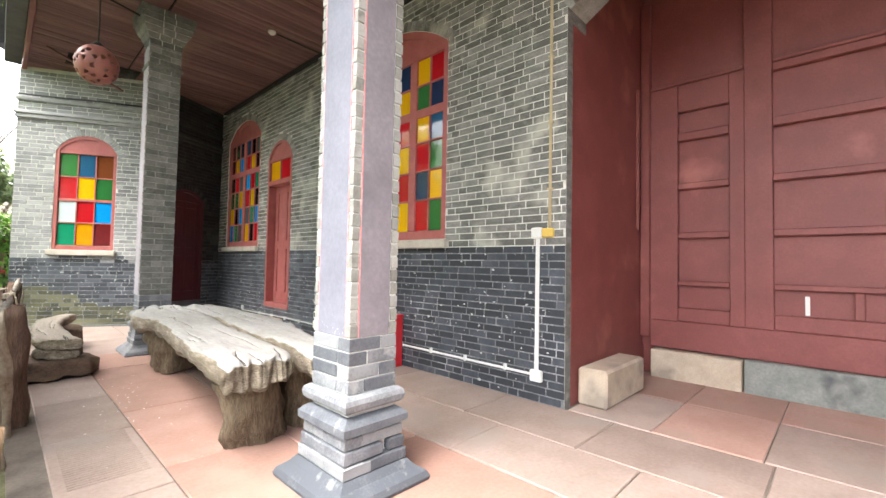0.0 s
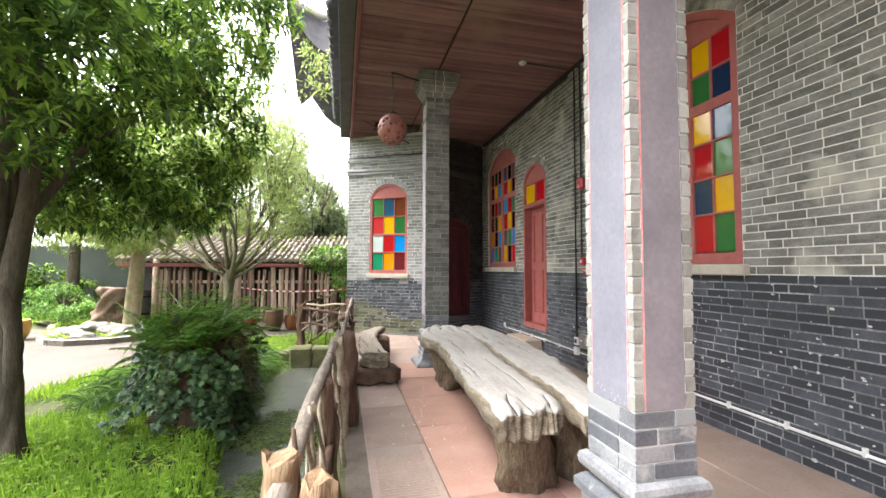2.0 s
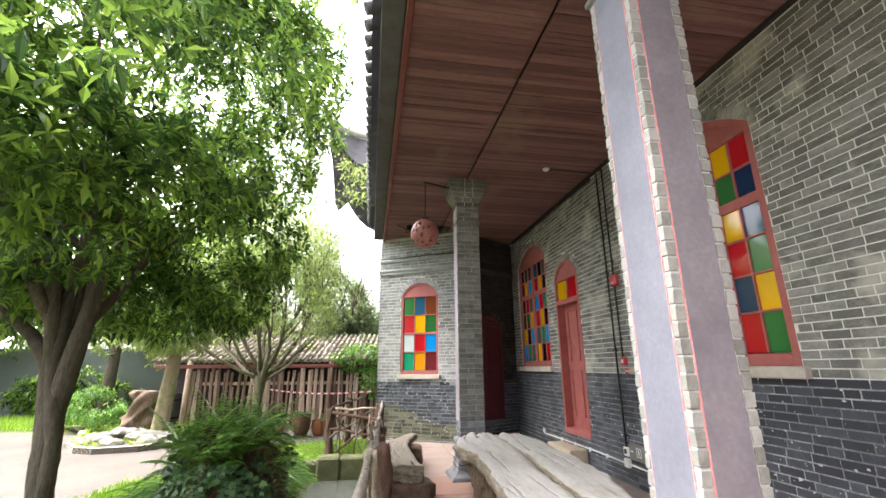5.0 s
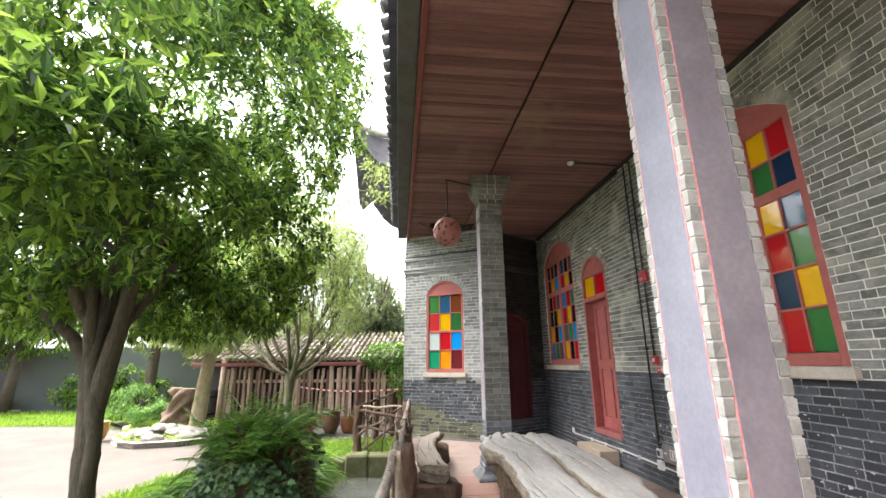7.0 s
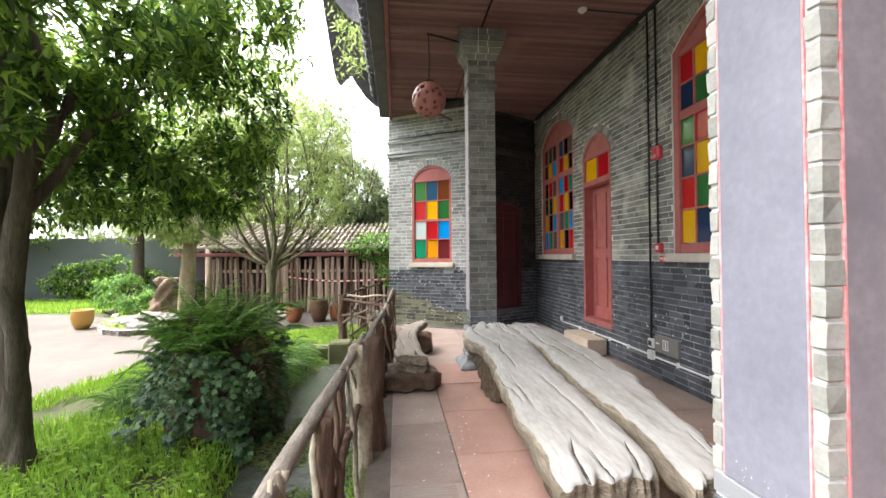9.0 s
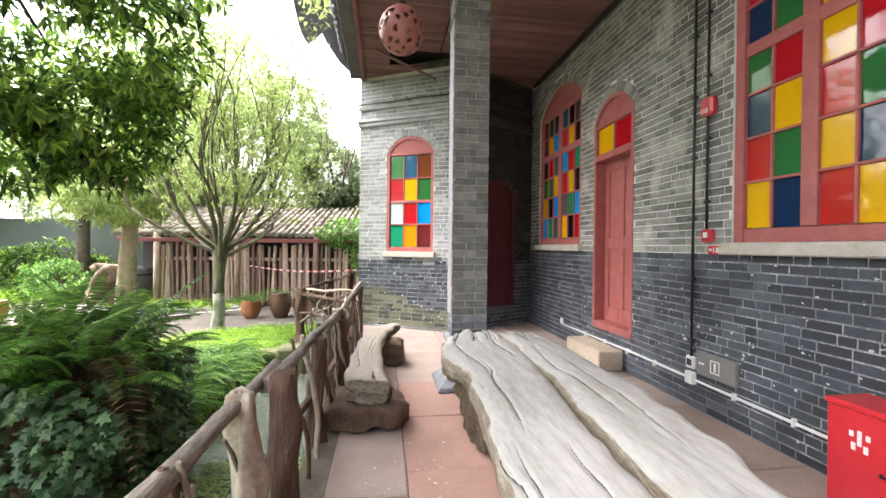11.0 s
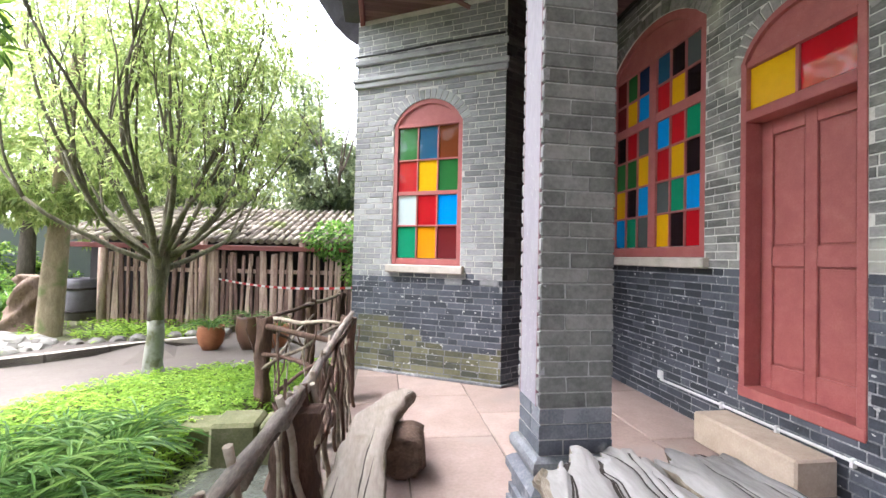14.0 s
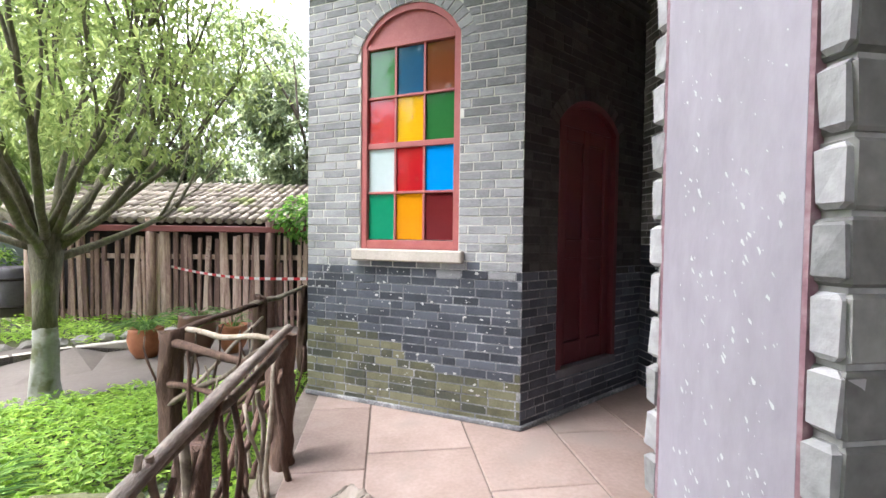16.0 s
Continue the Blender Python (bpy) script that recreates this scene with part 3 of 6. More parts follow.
part("door_board", box((0.02, -2.4, 0.33), (0.078, 2.355, 4.4)), RED_DOOR, door_3)
for a, b in ((2.25, 2.352), (-2.352, -2.25)):
    rail((-0.075, a, 0.43), (0.021, b, 4.38), "door_post")
for a, b in ((1.11, 1.34), (-1.34, -1.11)):
    rail((-0.046, a, 0.64), (0.021, b, 4.38), "door_stile", b=0.004)
for a, b in ((1.96, 2.249), (1.341, 1.47), (-1.47, -1.341), (-2.249, -1.96)):
    rail((-0.043, a, 0.64), (0.021, b, 3.30), "door_stile", b=0.004)
RAILS = ((0.64, 0.79), (1.035, 1.09), (1.56, 1.63), (2.11, 2.18), (2.66, 2.75))
for z0, z1 in RAILS + ((2.99, 3.30),):
    for a, b in ((1.471, 1.959), (-1.959, -1.471)):
        rail((-0.042, a, z0), (0.021, b, z1))
for z0, z1 in RAILS + ((3.22, 3.30),):
    rail((-0.045, -1.109, z0), (0.021, 1.109, z1))
for y in (0.51, -0.51):
    rail((-0.041, y - 0.035, 0.79), (0.021, y + 0.035, 1.034), "door_stile")
rail((-0.052, -2.249, 0.33), (0.021, 2.249, 0.639), "bottom_rail")
rail((-0.06, 1.341, 3.301), (0.021, 2.249, 3.34), "ledge")
rail((-0.06, -1.109, 3.301), (0.021, 1.109, 3.34), "ledge")
part("paper_tag", box((0.014, 0.845, 0.80), (0.0185, 0.88, 0.98)), WHITE, door_3, "torn pale paper strip")
part("draw_bolt", box((-0.22, 2.318, 1.66), (-0.185, 2.356, 3.3), 0.006), RED_DOOR, door_3, "long red wooden draw bar")
base = empty("plinth", (0, 0, 0))
tagged(base, "worn stone plinth blocks under the entrance door", "plinth", kind="structure")
for a, b, c, m in ((1.36, 2.22, 0.31, STONE), (-0.2, 1.345, 0.325, PLINTH_GREY), (-2.2, -0.22, 0.325, PLINTH_GREY)):
    part("stone", box((REC_X - 0.13, a, -0.01), (REC_X + 0.09, b, c), 0.012), m, base)
tagged(part("stone_block", box((3.93, 2.08, 0), (4.86, 2.345, 0.33), 0.022), STONE), "pale sandstone block beside the entrance", "stone block")

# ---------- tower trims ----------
# the side cornice takes the brick with shade in its colour
for w, ln, stone in ((wall_tower_front, SIDE, BRICK_TOWER), (wall_tower_side, 1.76, SHADED_BRICK)):
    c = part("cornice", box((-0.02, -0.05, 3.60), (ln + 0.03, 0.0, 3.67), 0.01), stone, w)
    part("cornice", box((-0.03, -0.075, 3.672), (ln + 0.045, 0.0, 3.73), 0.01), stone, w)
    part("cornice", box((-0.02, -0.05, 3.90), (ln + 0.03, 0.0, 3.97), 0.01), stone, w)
    part("plinth_course", box((-0.01, -0.03, 0.0), (ln + 0.015, 0.0, 0.035), 0.006), MORTAR_LOW, w)
cab = tube([(0.0, -0.09, 3.99), (0.6, -0.085, 3.985), (1.2, -0.09, 3.995), (SIDE, -0.10, 3.98)], 0.014, 6)
part("cable", cab, BLACK, wall_tower_front, "black cable along the cornice")
# the hidden sides of the tower
hx, hy = VERTEX.x, VERTEX.y + SIDE
bm = bmesh.new()
r_in = SIDE * 0.995
pts = [(hx + r_in * math.cos(radians(a)), hy + r_in * math.sin(radians(a))) for a in (210, 150, 90, 30)]
for a, b in zip(pts, pts[1:]):
    vs = [bm.verts.new(p) for p in ((*a, 0), (*b, 0), (*b, 4.5), (*a, 4.5))]
    bm.faces.new(vs)
bmesh.ops.solidify(bm, geom=bm.faces[:], thickness=0.25)
tagged(part("wall_tower_back", bm, BRICK_UP), "grey brick tower walls facing the garden", "wall", kind="structure")
bm = bmesh.new()
pts = [(hx + 1.7 * math.cos(radians(a)), hy + 1.7 * math.sin(radians(a))) for a in range(30, 390, 60)]
lo = [bm.verts.new((*p, 4.55)) for p in pts]
hi = [bm.verts.new((*p, 6.9)) for p in pts]
for i in range(6):
    bm.faces.new((lo[i], lo[(i + 1) % 6], hi[(i + 1) % 6], hi[i]))
tagged(part("wall_tower_upper", bm, BRICK_UP), "upper storey of the brick tower", "wall", kind="structure")

# closed dark rooms behind the glass
bm = bmesh.new()
for lo_, hi_ in (((7.6, FACE_Y0 + 0.31, 0), (7.8, 15, 4.6)), ((WALL_X + 0.37, 14.8, 0), (7.6, 15, 4.6)), ((WALL_X + 0.37, FACE_Y0 + 0.31, -0.1), (7.6, 15, 0.0)), ((WALL_X + 0.37, FACE_Y0 + 0.31, 4.5), (7.6, 15, 4.6))):
    add_box(bm, lo_, hi_)
tagged(part("wall_inner_rooms", bm, PLASTER), "plain rendered walls of the rooms inside", "wall", kind="structure")

# ---------- floor ----------
EDGE_X = 0.57
floor = part("floor", box((EDGE_X - 0.16, -6.0, -0.7), (REC_X + 0.2, 13.2, -0.012)), JOINT)
tagged(floor, "veranda floor of large worn red sandstone flags", "floor", kind="structure")
part("kerb", box((EDGE_X - 0.22, -6.0, -0.7), (EDGE_X - 0.003, 9.75, -0.03), 0.02), MOSS, floor, "moss-grown stone edge")
rnd = random.Random(4)
xs = [EDGE_X, 1.06, 1.78, 2.45, 3.06, WALL_X + 0.02]
for i, (a, b) in enumerate(zip(xs, xs[1:])):
    y = -5.9 + rnd.random() * 0.8
    while y < 11.2:
        ln = rnd.uniform(0.85, 1.25)
        if b > 2.4 and y > 10.6:
            break
        g = rnd.uniform(0.003, 0.007)
        z = rnd.uniform(-0.002, 0.003)
        red = y < 6.6 and (i == 1 if rnd.random() < 0.85 else i in (1, 2, 3))
        part("flagstone", box((a + g, y + g, -0.05), (b - g, y + ln - g, z), 0.006), SLAB_RED if red else SLAB_GREY, floor)
        y += ln
y = FACE_Y0 - 0.02
while y > -2.2:
    ln = rnd.uniform(0.6, 0.8)
    x = WALL_X + 0.03
    for w in (0.95, 1.1):
        part("flagstone", box((x, y - ln + 0.004, -0.05), (min(x + w, REC_X + 0.02) - 0.006, y - 0.004, rnd.uniform(-0.002, 0.002)), 0.006), SLAB_RED if rnd.random() < 0.5 else SLAB_GREY, floor)
        x += w
    y -= ln

bm = bmesh.new()
for i in range(26):
    add_box(bm, (EDGE_X + 0.06, 3.55 + i * 0.032, 0.001), (1.0, 3.565 + i * 0.032, 0.0048))
ribs = part("tread_ribs", bm, SLAB_GREY, floor, "ribs tooled across a flag")
ribs["kind"] = "stuff"

# ---------- ceiling and eaves ----------
bm = bmesh.new()
rnd = random.Random(7)
y = -6.0
while y < 11.4:
    w = rnd.choice((0.06, 0.066, 0.072))
    for a, b in ((0.55, 1.745), (1.775, WALL_X + 0.02)):
        dz = rnd.uniform(0, 0.006)
        if a < 1 and 9.55 < y < 10.15:
            b = 0.98
        if a > 1 and 9.55 < y < 10.15:
            a = 1.95
        add_box(bm, (a, y + 0.002, CEIL_Z + dz), (b, y + w - rnd.choice((0.001, 0.001, 0.002, 0.007)), CEIL_Z + 0.03))
    y += w
tagged(part("ceiling", bm, CEIL), "red-brown boarded veranda ceiling with dark gaps", "ceiling", kind="structure")
# near-black sheet stands in for the shade behind gaps and hole
tagged(part("ceiling_backing", box((0.5, -6, CEIL_Z + 0.25), (REC_X + 0.4, 11.6, CEIL_Z + 0.30)), DARK), "dark backing sheet above the ceiling boards", "ceiling", kind="structure")
tagged(part("ceiling_recess", box((WALL_X + 0.36, REC_Y - 0.3, CEIL_Z), (REC_X + 0.4, FACE_Y0, CEIL_Z + 0.03)), CEIL), "red-brown boards over the entrance recess", "ceiling", kind="structure")
tagged(part("trim_eave", box((0.485, -6, CEIL_Z - 0.055), (0.548, 10.9, CEIL_Z + 0.05), 0.01), RED_DOOR), "red-brown board along the ceiling's edge", "trim", kind="structure")
tagged(part("trim_fascia", box((0.27, -6, CEIL_Z + 0.04), (0.484, 10.95, CEIL_Z + 0.30), 0.01), EAVE), "grey timber soffit under the eaves", "trim", kind="structure")
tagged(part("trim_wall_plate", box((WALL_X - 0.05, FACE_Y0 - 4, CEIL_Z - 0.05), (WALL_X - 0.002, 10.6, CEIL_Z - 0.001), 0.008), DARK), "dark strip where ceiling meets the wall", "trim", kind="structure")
roof = empty("roof")
tagged(roof, "grey tiled veranda roof", "roof", kind="structure")
bm = bmesh.new()
vs = [bm.verts.new(p) for p in ((0.18, -6, 4.84), (0.18, 11.0, 4.84), (7.8, 11.0, 8.2), (7.8, -6, 8.2))]
bm.faces.new(vs)
bmesh.ops.solidify(bm, geom=bm.faces[:], thickness=0.10)
part("roof_deck", bm, EAVE, roof)
rnd = random.Random(3)
tile_me = None
for i in range(76):
    y = -5.9 + i * 0.22
    bm2 = add_tube(bmesh.new(), [(0.12, 0, 0), (0.9, 0, 0.35)], [0.065], 7) if tile_me is None else None
    if tile_me is None:
        ob = part("roof_tile", bm2, EAVE, roof)
        tile_me = ob.data
        ob.location = (0, y, 4.88)
    else:
        shared("roof_tile", tile_me, roof, (0, y, 4.88 + rnd.uniform(-0.01, 0.01)))
# darker mortar on the tower side, in place of the corner's shade
wall_tower_side.data.materials[0] = SHADED_MORTAR


# ---------- columns ----------
def loft_rect(sections):
    """A square pillar through (z, x0, x1, y0, y1) sections."""
    bm = bmesh.new()
    rings = [[bm.verts.new(p) for p in ((a, c, z), (b, c, z), (b, d, z), (a, d, z))] for z, a, b, c, d in sections]
    for r, s in zip(rings, rings[1:]):
        for k in range(4):
            bm.faces.new((r[k], r[(k + 1) % 4], s[(k + 1) % 4], s[k]))
    bm.faces.new(rings[0][::-1])
    bm.faces.new(rings[-1])
    return bm


def piece(name, lo, hi, mat, parent, rnd, e=0.004):
    """A brick-like block with soft edges."""
    j = lambda: rnd.uniform(-0.0028, 0.0028)
    x0, y0, z0 = lo
    x1, y1, z1 = hi
    vs = []
    for z, ins in ((z0, e), (z0 + e, 0), (z1 - e, 0), (z1, e)):
        vs += [(x0 + ins + j(), y0 + ins + j(), z), (x1 - ins + j(), y0 + ins + j(), z), (x1 - ins + j(), y1 - ins + j(), z), (x0 + ins + j(), y1 - ins + j(), z)]
    fs = [(3, 2, 1, 0), (12, 13, 14, 15)]
    for r in range(3):
        for k in range(4):
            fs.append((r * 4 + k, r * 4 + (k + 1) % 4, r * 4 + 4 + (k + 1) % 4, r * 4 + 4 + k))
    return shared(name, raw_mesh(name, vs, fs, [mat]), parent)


def column(x0, x1, y0, y1, painted_front, label, seed):
    rnd = random.Random(seed)
    col = empty("column", ((x0 + x1) / 2, (y0 + y1) / 2, 0))
    tagged(col, label, "column")
    w, d = (x1 - x0) / 2, (y1 - y0) / 2
    core = [(0.0, -w + 0.005, w - 0.005, -d + 0.005, d - 0.005), (CEIL_Z, -w + 0.005, w - 0.005, -d + 0.005, d - 0.005)]
    part("core", loft_rect(core), MORTAR_WHITE if painted_front else MORTAR_GREY, col)

    def moulding(name, prof, mat=BRICK_PALE):
        part(name, loft_rect([(z, -w - o, w + o, -d - o, d + o) for z, o in prof]), mat, col)

    moulding("base_skirt", [(0.0, 0.145), (0.02, 0.15), (0.05, 0.135), (0.085, 0.085), (0.12, 0.055)], BRICK_PALE)
    moulding("base_ledge", [(0.325, 0.03), (0.335, 0.055), (0.375, 0.055), (0.40, 0.03), (0.415, 0.005)])
    moulding("base_torus", [(0.43, 0.0), (0.44, 0.022), (0.455, 0.036), (0.485, 0.042), (0.51, 0.034), (0.525, 0.01)])
    moulding("neck_ring", [(3.74, 0.0), (3.755, 0.02), (3.785, 0.025), (3.80, 0.0)], COLUMN_BRICK)
    for za, zb, oa, ob_ in ((4.05, 4.117, 0.002, 0.012), (4.123, 4.19, 0.018, 0.045), (4.196, 4.263, 0.052, 0.085), (4.269, 4.336, 0.092, 0.105), (4.342, 4.409, 0.122, 0.122), (4.415, 4.49, 0.135, 0.135)):
        moulding("capital_course", [(za, oa), (zb, ob_)], COLUMN_BRICK)
        for sx in (-1, 1):
            m = 0.07 * sx + rnd.uniform(-0.02, 0.02)
            part("joint", box((m - 0.004, -d - ob_ - 0.0015, za + 0.003), (m + 0.004, -d - oa + 0.02, zb - 0.003)), MORTAR, col)
    moulding("capital_core", [(4.05, -0.004), (4.13, 0.008), (4.27, 0.082), (4.34, 0.1), (4.49, 0.125)], MORTAR)
    # courses of the pedestal, sloping outwards
    for k, z in enumerate((0.122, 0.19, 0.258)):
        o = 0.05 - 0.010 * k
        for sx in (0, 1):
            m = rnd.uniform(-0.05, 0.05) + (0.06 if k % 2 else -0.06)
            span = ((-w - o, m - 0.004), (m + 0.004, w + o))[sx]
            for ya, yb in ((-d - o, 0), (0, d + o)):
                piece("brick", (span[0], ya + (0.002 if ya == 0 else 0), z), (span[1], yb, z + 0.062), BRICK_PALE, col, rnd, 0.006)
    n = 0
    z = 0.53
    while z < 4.04:
        h = 0.0735
        if 3.72 < z < 3.80:
            z = 3.802
        low = n < (4 if painted_front else 3)
        mat = BRICK_PALE if low else (BRICK_TRIM if painted_front else COLUMN_BRICK)
        if low or not painted_front:
            m = rnd.uniform(-0.015, 0.015) + (0.055 if n % 2 else -0.055)
            lo_x = -w if low else -w + 0.0
            piece("brick", (lo_x, -d, z), (m - 0.004, -d + 0.11 if low else -d + 0.105, z + h - 0.006), mat, col, rnd)
            piece("brick", (m + 0.004, -d, z), (w, -d + 0.11, z + h - 0.006), mat, col, rnd)
            piece("brick", (w - 0.11, -d + 0.118, z), (w, d, z + h - 0.006), mat, col, rnd)
            piece("brick", (-w if low else -w + 0.004, -d + 0.118 if low else d - 0.06, z), (w - 0.118, d, z + h - 0.006), mat, col, rnd)
            if not low:
                for ya, yb in ((-d + 0.003, -d + 0.030), (d - 0.026, d - 0.001)):
                    piece("limed_edge", (-w - 0.008 + rnd.uniform(-0.002, 0.002), ya + rnd.uniform(-0.002, 0.001), z + rnd.uniform(0, 0.004)), (-w + 0.02, yb, z + h - 0.005 - rnd.uniform(0, 0.004)), LIME_EDGE, col, rnd, 0.006)
        else:
            e = 0.046 if n % 2 else 0.050
            for sx in (-1, 1):
                for sy in (-1, 1):
                    ax, bx = sorted((sx * w, sx * (w - e)))
                    ay, by = sorted((sy * d, sy * (d - e + 0.012)))
                    piece("corner_brick", (ax, ay, z), (bx, by, z + h - 0.006), mat, col, rnd, 0.005)
        n += 1
        z += h
    z0 = 0.53 + (4 if painted_front else 3) * 0.0735
    line = RED_LINE if painted_front else DULL_LINE
    part("painted_panel", box((-w - 0.001 - (0 if painted_front else 0.006), -d + (0.045 if painted_front else 0.038), z0), (-w + 0.014, d - (0.045 if painted_front else 0.027), 4.0), 0.002), LAVENDER if painted_front else LAVENDER_PINK, col, "lavender limewashed panel")
    for y in (-d + (0.040 if painted_front else 0.034), d - (0.047 if painted_front else 0.031)):
        part("painted_line", box((-w - 0.0015 - (0 if painted_front else 0.006), y - 0.001, z0), (-w + 0.01, y + 0.005, 4.0)), line, col, "thin pink painted line")
    if painted_front:
        for s in (-1, 1):
            lo_, hi_ = sorted((s * (d + 0.001), s * (d - 0.014)))
            part("painted_panel", box((-w + 0.056, lo_, z0), (w - 0.054, hi_, 4.0), 0.002), LAVENDER_DARK, col, "weathered lavender panel")
            lo_, hi_ = sorted((s * (d + 0.0016), s * (d - 0.01)))
            part("painted_line", box((-w + 0.051, lo_, z0), (-w + 0.057, hi_, 4.0)), line, col, "thin pink painted line")
        part("painted_panel", box((w - 0.014, -d + 0.06, z0), (w + 0.001, d - 0.06, 4.0), 0.002), LAVENDER_DARK, col)
    vs, fs = [], []
    for i in range(26 if painted_front else 420):
        y, z, s = rnd.uniform(-d + 0.06, d - 0.06), z0 + 0.012 + abs(rnd.gauss(0, 0.75 if not painted_front else 0.03)), rnd.choice((0.0008, 0.0012, 0.002) if painted_front else (0.0006, 0.0009, 0.0013, 0.0022))
        k = len(vs)
        for j in range(6):
            q = s * rnd.uniform(0.5, 1.5)
            vs.append((-w - 0.0022 - (0 if painted_front else 0.006), y + q * math.cos(j * 1.047) + (z + q * math.sin(j * 1.047) - z) * (0 if painted_front else 0.9), z + q * 1.9 * math.sin(j * 1.047)))
        fs.append(tuple(range(k, k + 6)))
    ob = new("paint_flakes", raw_mesh("paint_flakes", vs, fs, [MORTAR_WHITE]))
    ob.parent = col
    ob["kind"] = "stuff"
    return col


column(1.61, 1.925, 2.48, 2.84, True, "square brick column with lavender limewashed panels and pale edges", 1)
column(1.596, 1.958, 7.164, 7.452, False, "square grey brick column, one face limewashed lavender", 2)


# ---------- log table and benches ----------
def rough_slab(name, left, right, z0, z1, mat, parent, seed, n=40, m=12, crack=0.022, ragged=0.07, side=None, knob=0.035, long_cracks=5, end_cracks=7, blunt=0.72):
    """A hewn slab between two wandering edges, given as (x, y) rows of equal number: flat split top, deep cracks, gnarled ends."""
    def along(rows, k):
        f = k * (len(rows) - 1)
        i = min(int(f), len(rows) - 2)
        f -= i
        f = f * f * (3 - 2 * f) * 0.5 + f * 0.5
        return Vector(rows[i]).lerp(Vector(rows[i + 1]), f)
    lot = random.Random(seed * 10)
    lines = [(lot.uniform(0.1, 0.9), lot.uniform(0, 0.9), lot.uniform(0.15, 0.42), lot.uniform(0.45, 1)) for i in range(long_cracks)]
    lines += [(lot.uniform(0.08, 0.92), *((0.90, lot.uniform(0.17, 0.24), lot.uniform(0.9, 1.6)) if i % 3 else (lot.uniform(-0.03, 0.0), lot.uniform(0.09, 0.16), lot.uniform(0.6, 1.2)))) for i in range(end_cracks)]
    long = (Vector(left[-1]) - Vector(left[0])).length
    mid = (z0 + z1) / 2
    bm = bmesh.new()
    rings = []
    for i in range(n + 1):
        k = i / n
        a, b = along(left, k), along(right, k)
        wave = 0.03 * noise.noise(Vector((k * 7, seed, 1))), 0.03 * noise.noise(Vector((k * 7, seed, 5)))
        end = min(k, 1 - k) * long
        tip = min(1, end / 0.10)
        full = blunt + (1 - blunt) * math.sqrt(1 - (1 - tip) ** 2)
        gnarl = max(0, 1 - end / 0.45)
        ring = []
        for j in range(2 * m):
            top = j < m
            s = j / (m - 1) if top else 1 - (j - m) / (m - 1)
            p = a.lerp(b, 0.5 + (s - 0.5) * (0.88 + 0.12 * full))
            p.x += wave[0] * (1 - s) + wave[1] * s
            e = abs(2 * s - 1) ** 7
            q = Vector((p.x * 6 + seed, p.y * 1.2, 3.0 if top else 7.0))
            rough = noise.noise(q) * 0.008 + noise.noise(q * 3.3) * 0.005 + noise.noise(q * 9) * 0.0025
            g = 0.0
            for c, start, ln, deep in lines:
                u = (k - start) / ln
                if 0 < u < 1:
                    off = abs(s - c - 0.16 * noise.noise(Vector((k * 5, c * 9, seed))) - 0.010 * noise.noise(Vector((k * 24, c * 9, seed))))
                    g = max(g, deep * math.sin(math.pi * u) * max(0, 1 - off * 30))
            if top:
                z = z1 - 0.035 * e + rough - crack * g
            else:
                z = z0 + 0.06 * e + rough * 5 + 0.03 * noise.noise(Vector((p.x * 4, p.y * 3, seed)))
            z = mid + (z - mid) * full
            wig = noise.noise_vector(Vector((p.x * 7, p.y * 6 + seed, z * 9))) * (0.02 if e > 0.2 else 0.005)
            wig += noise.noise_vector(Vector((p.x * 11 + 5, p.y * 9, z * 12 + seed))) * knob * (0.3 if k < 0.5 else 1.0) * gnarl
            push = ragged * (0.35 if k < 0.5 else 1.0) * (noise.noise(Vector((s * 5 + seed, z * 6, 0.2))) + 0.6 * noise.noise(Vector((s * 14, z * 14, seed)))) * gnarl
            ring.append(bm.verts.new((p.x + wig.x, p.y + wig.y + push, z + wig.z * (0.6 if top else 1))))
        rings.append(ring)
    for i, (r, s) in enumerate(zip(rings, rings[1:])):
        for j in range(2 * m):
            f = bm.faces.new((r[j], s[j], s[(j + 1) % (2 * m)], r[(j + 1) % (2 * m)]))
            f.material_index = 0 if 0 < j < m - 2 else 1
            f.smooth = True
    for r in (rings[0], rings[-1][::-1]):
        for j in range(m - 1):
            f = bm.faces.new((r[j], r[j + 1], r[2 * m - 2 - j], r[2 * m - 1 - j]))
            f.material_index = 1
    # dark ribbons over the grooves, for dark wood and shade inside the splits
    splits = []
    for c, start, ln, deep in lines:
        prev, split = None, bmesh.new()
        for i in range(n + 1):
            u = (i / n - start) / ln
            if not 0 < u < 1:
                continue
            k = i / n
            s = c + 0.16 * noise.noise(Vector((k * 5, c * 9, seed))) + 0.010 * noise.noise(Vector((k * 24, c * 9, seed)))
            if not 0.03 < s < 0.96:
                if prev:
                    break
                continue
            j = int(s * (m - 1))
            p = rings[i][j].co.lerp(rings[i][j + 1].co, s * (m - 1) - j)
            half = 0.0075 * min(1.3, deep) * math.sin(math.pi * u) * (0.7 + 0.6 * noise.noise(Vector((k * 40, c, seed))))
            pair = [split.verts.new((p.x + d, p.y, p.z + 0.0035)) for d in (-half, half)]
            if prev:
                split.faces.new((prev[0], prev[1], pair[1], pair[0]))
            prev = pair
        splits.append(split)
    bmesh.ops.recalc_face_normals(bm, faces=bm.faces[:])
    slab = part(name, bm, [mat, side or mat], parent)
    for split in splits:
        if len(split.faces) > 2:
            part("crack", split, CRACK, slab, "dark split in the timber")
    return slab


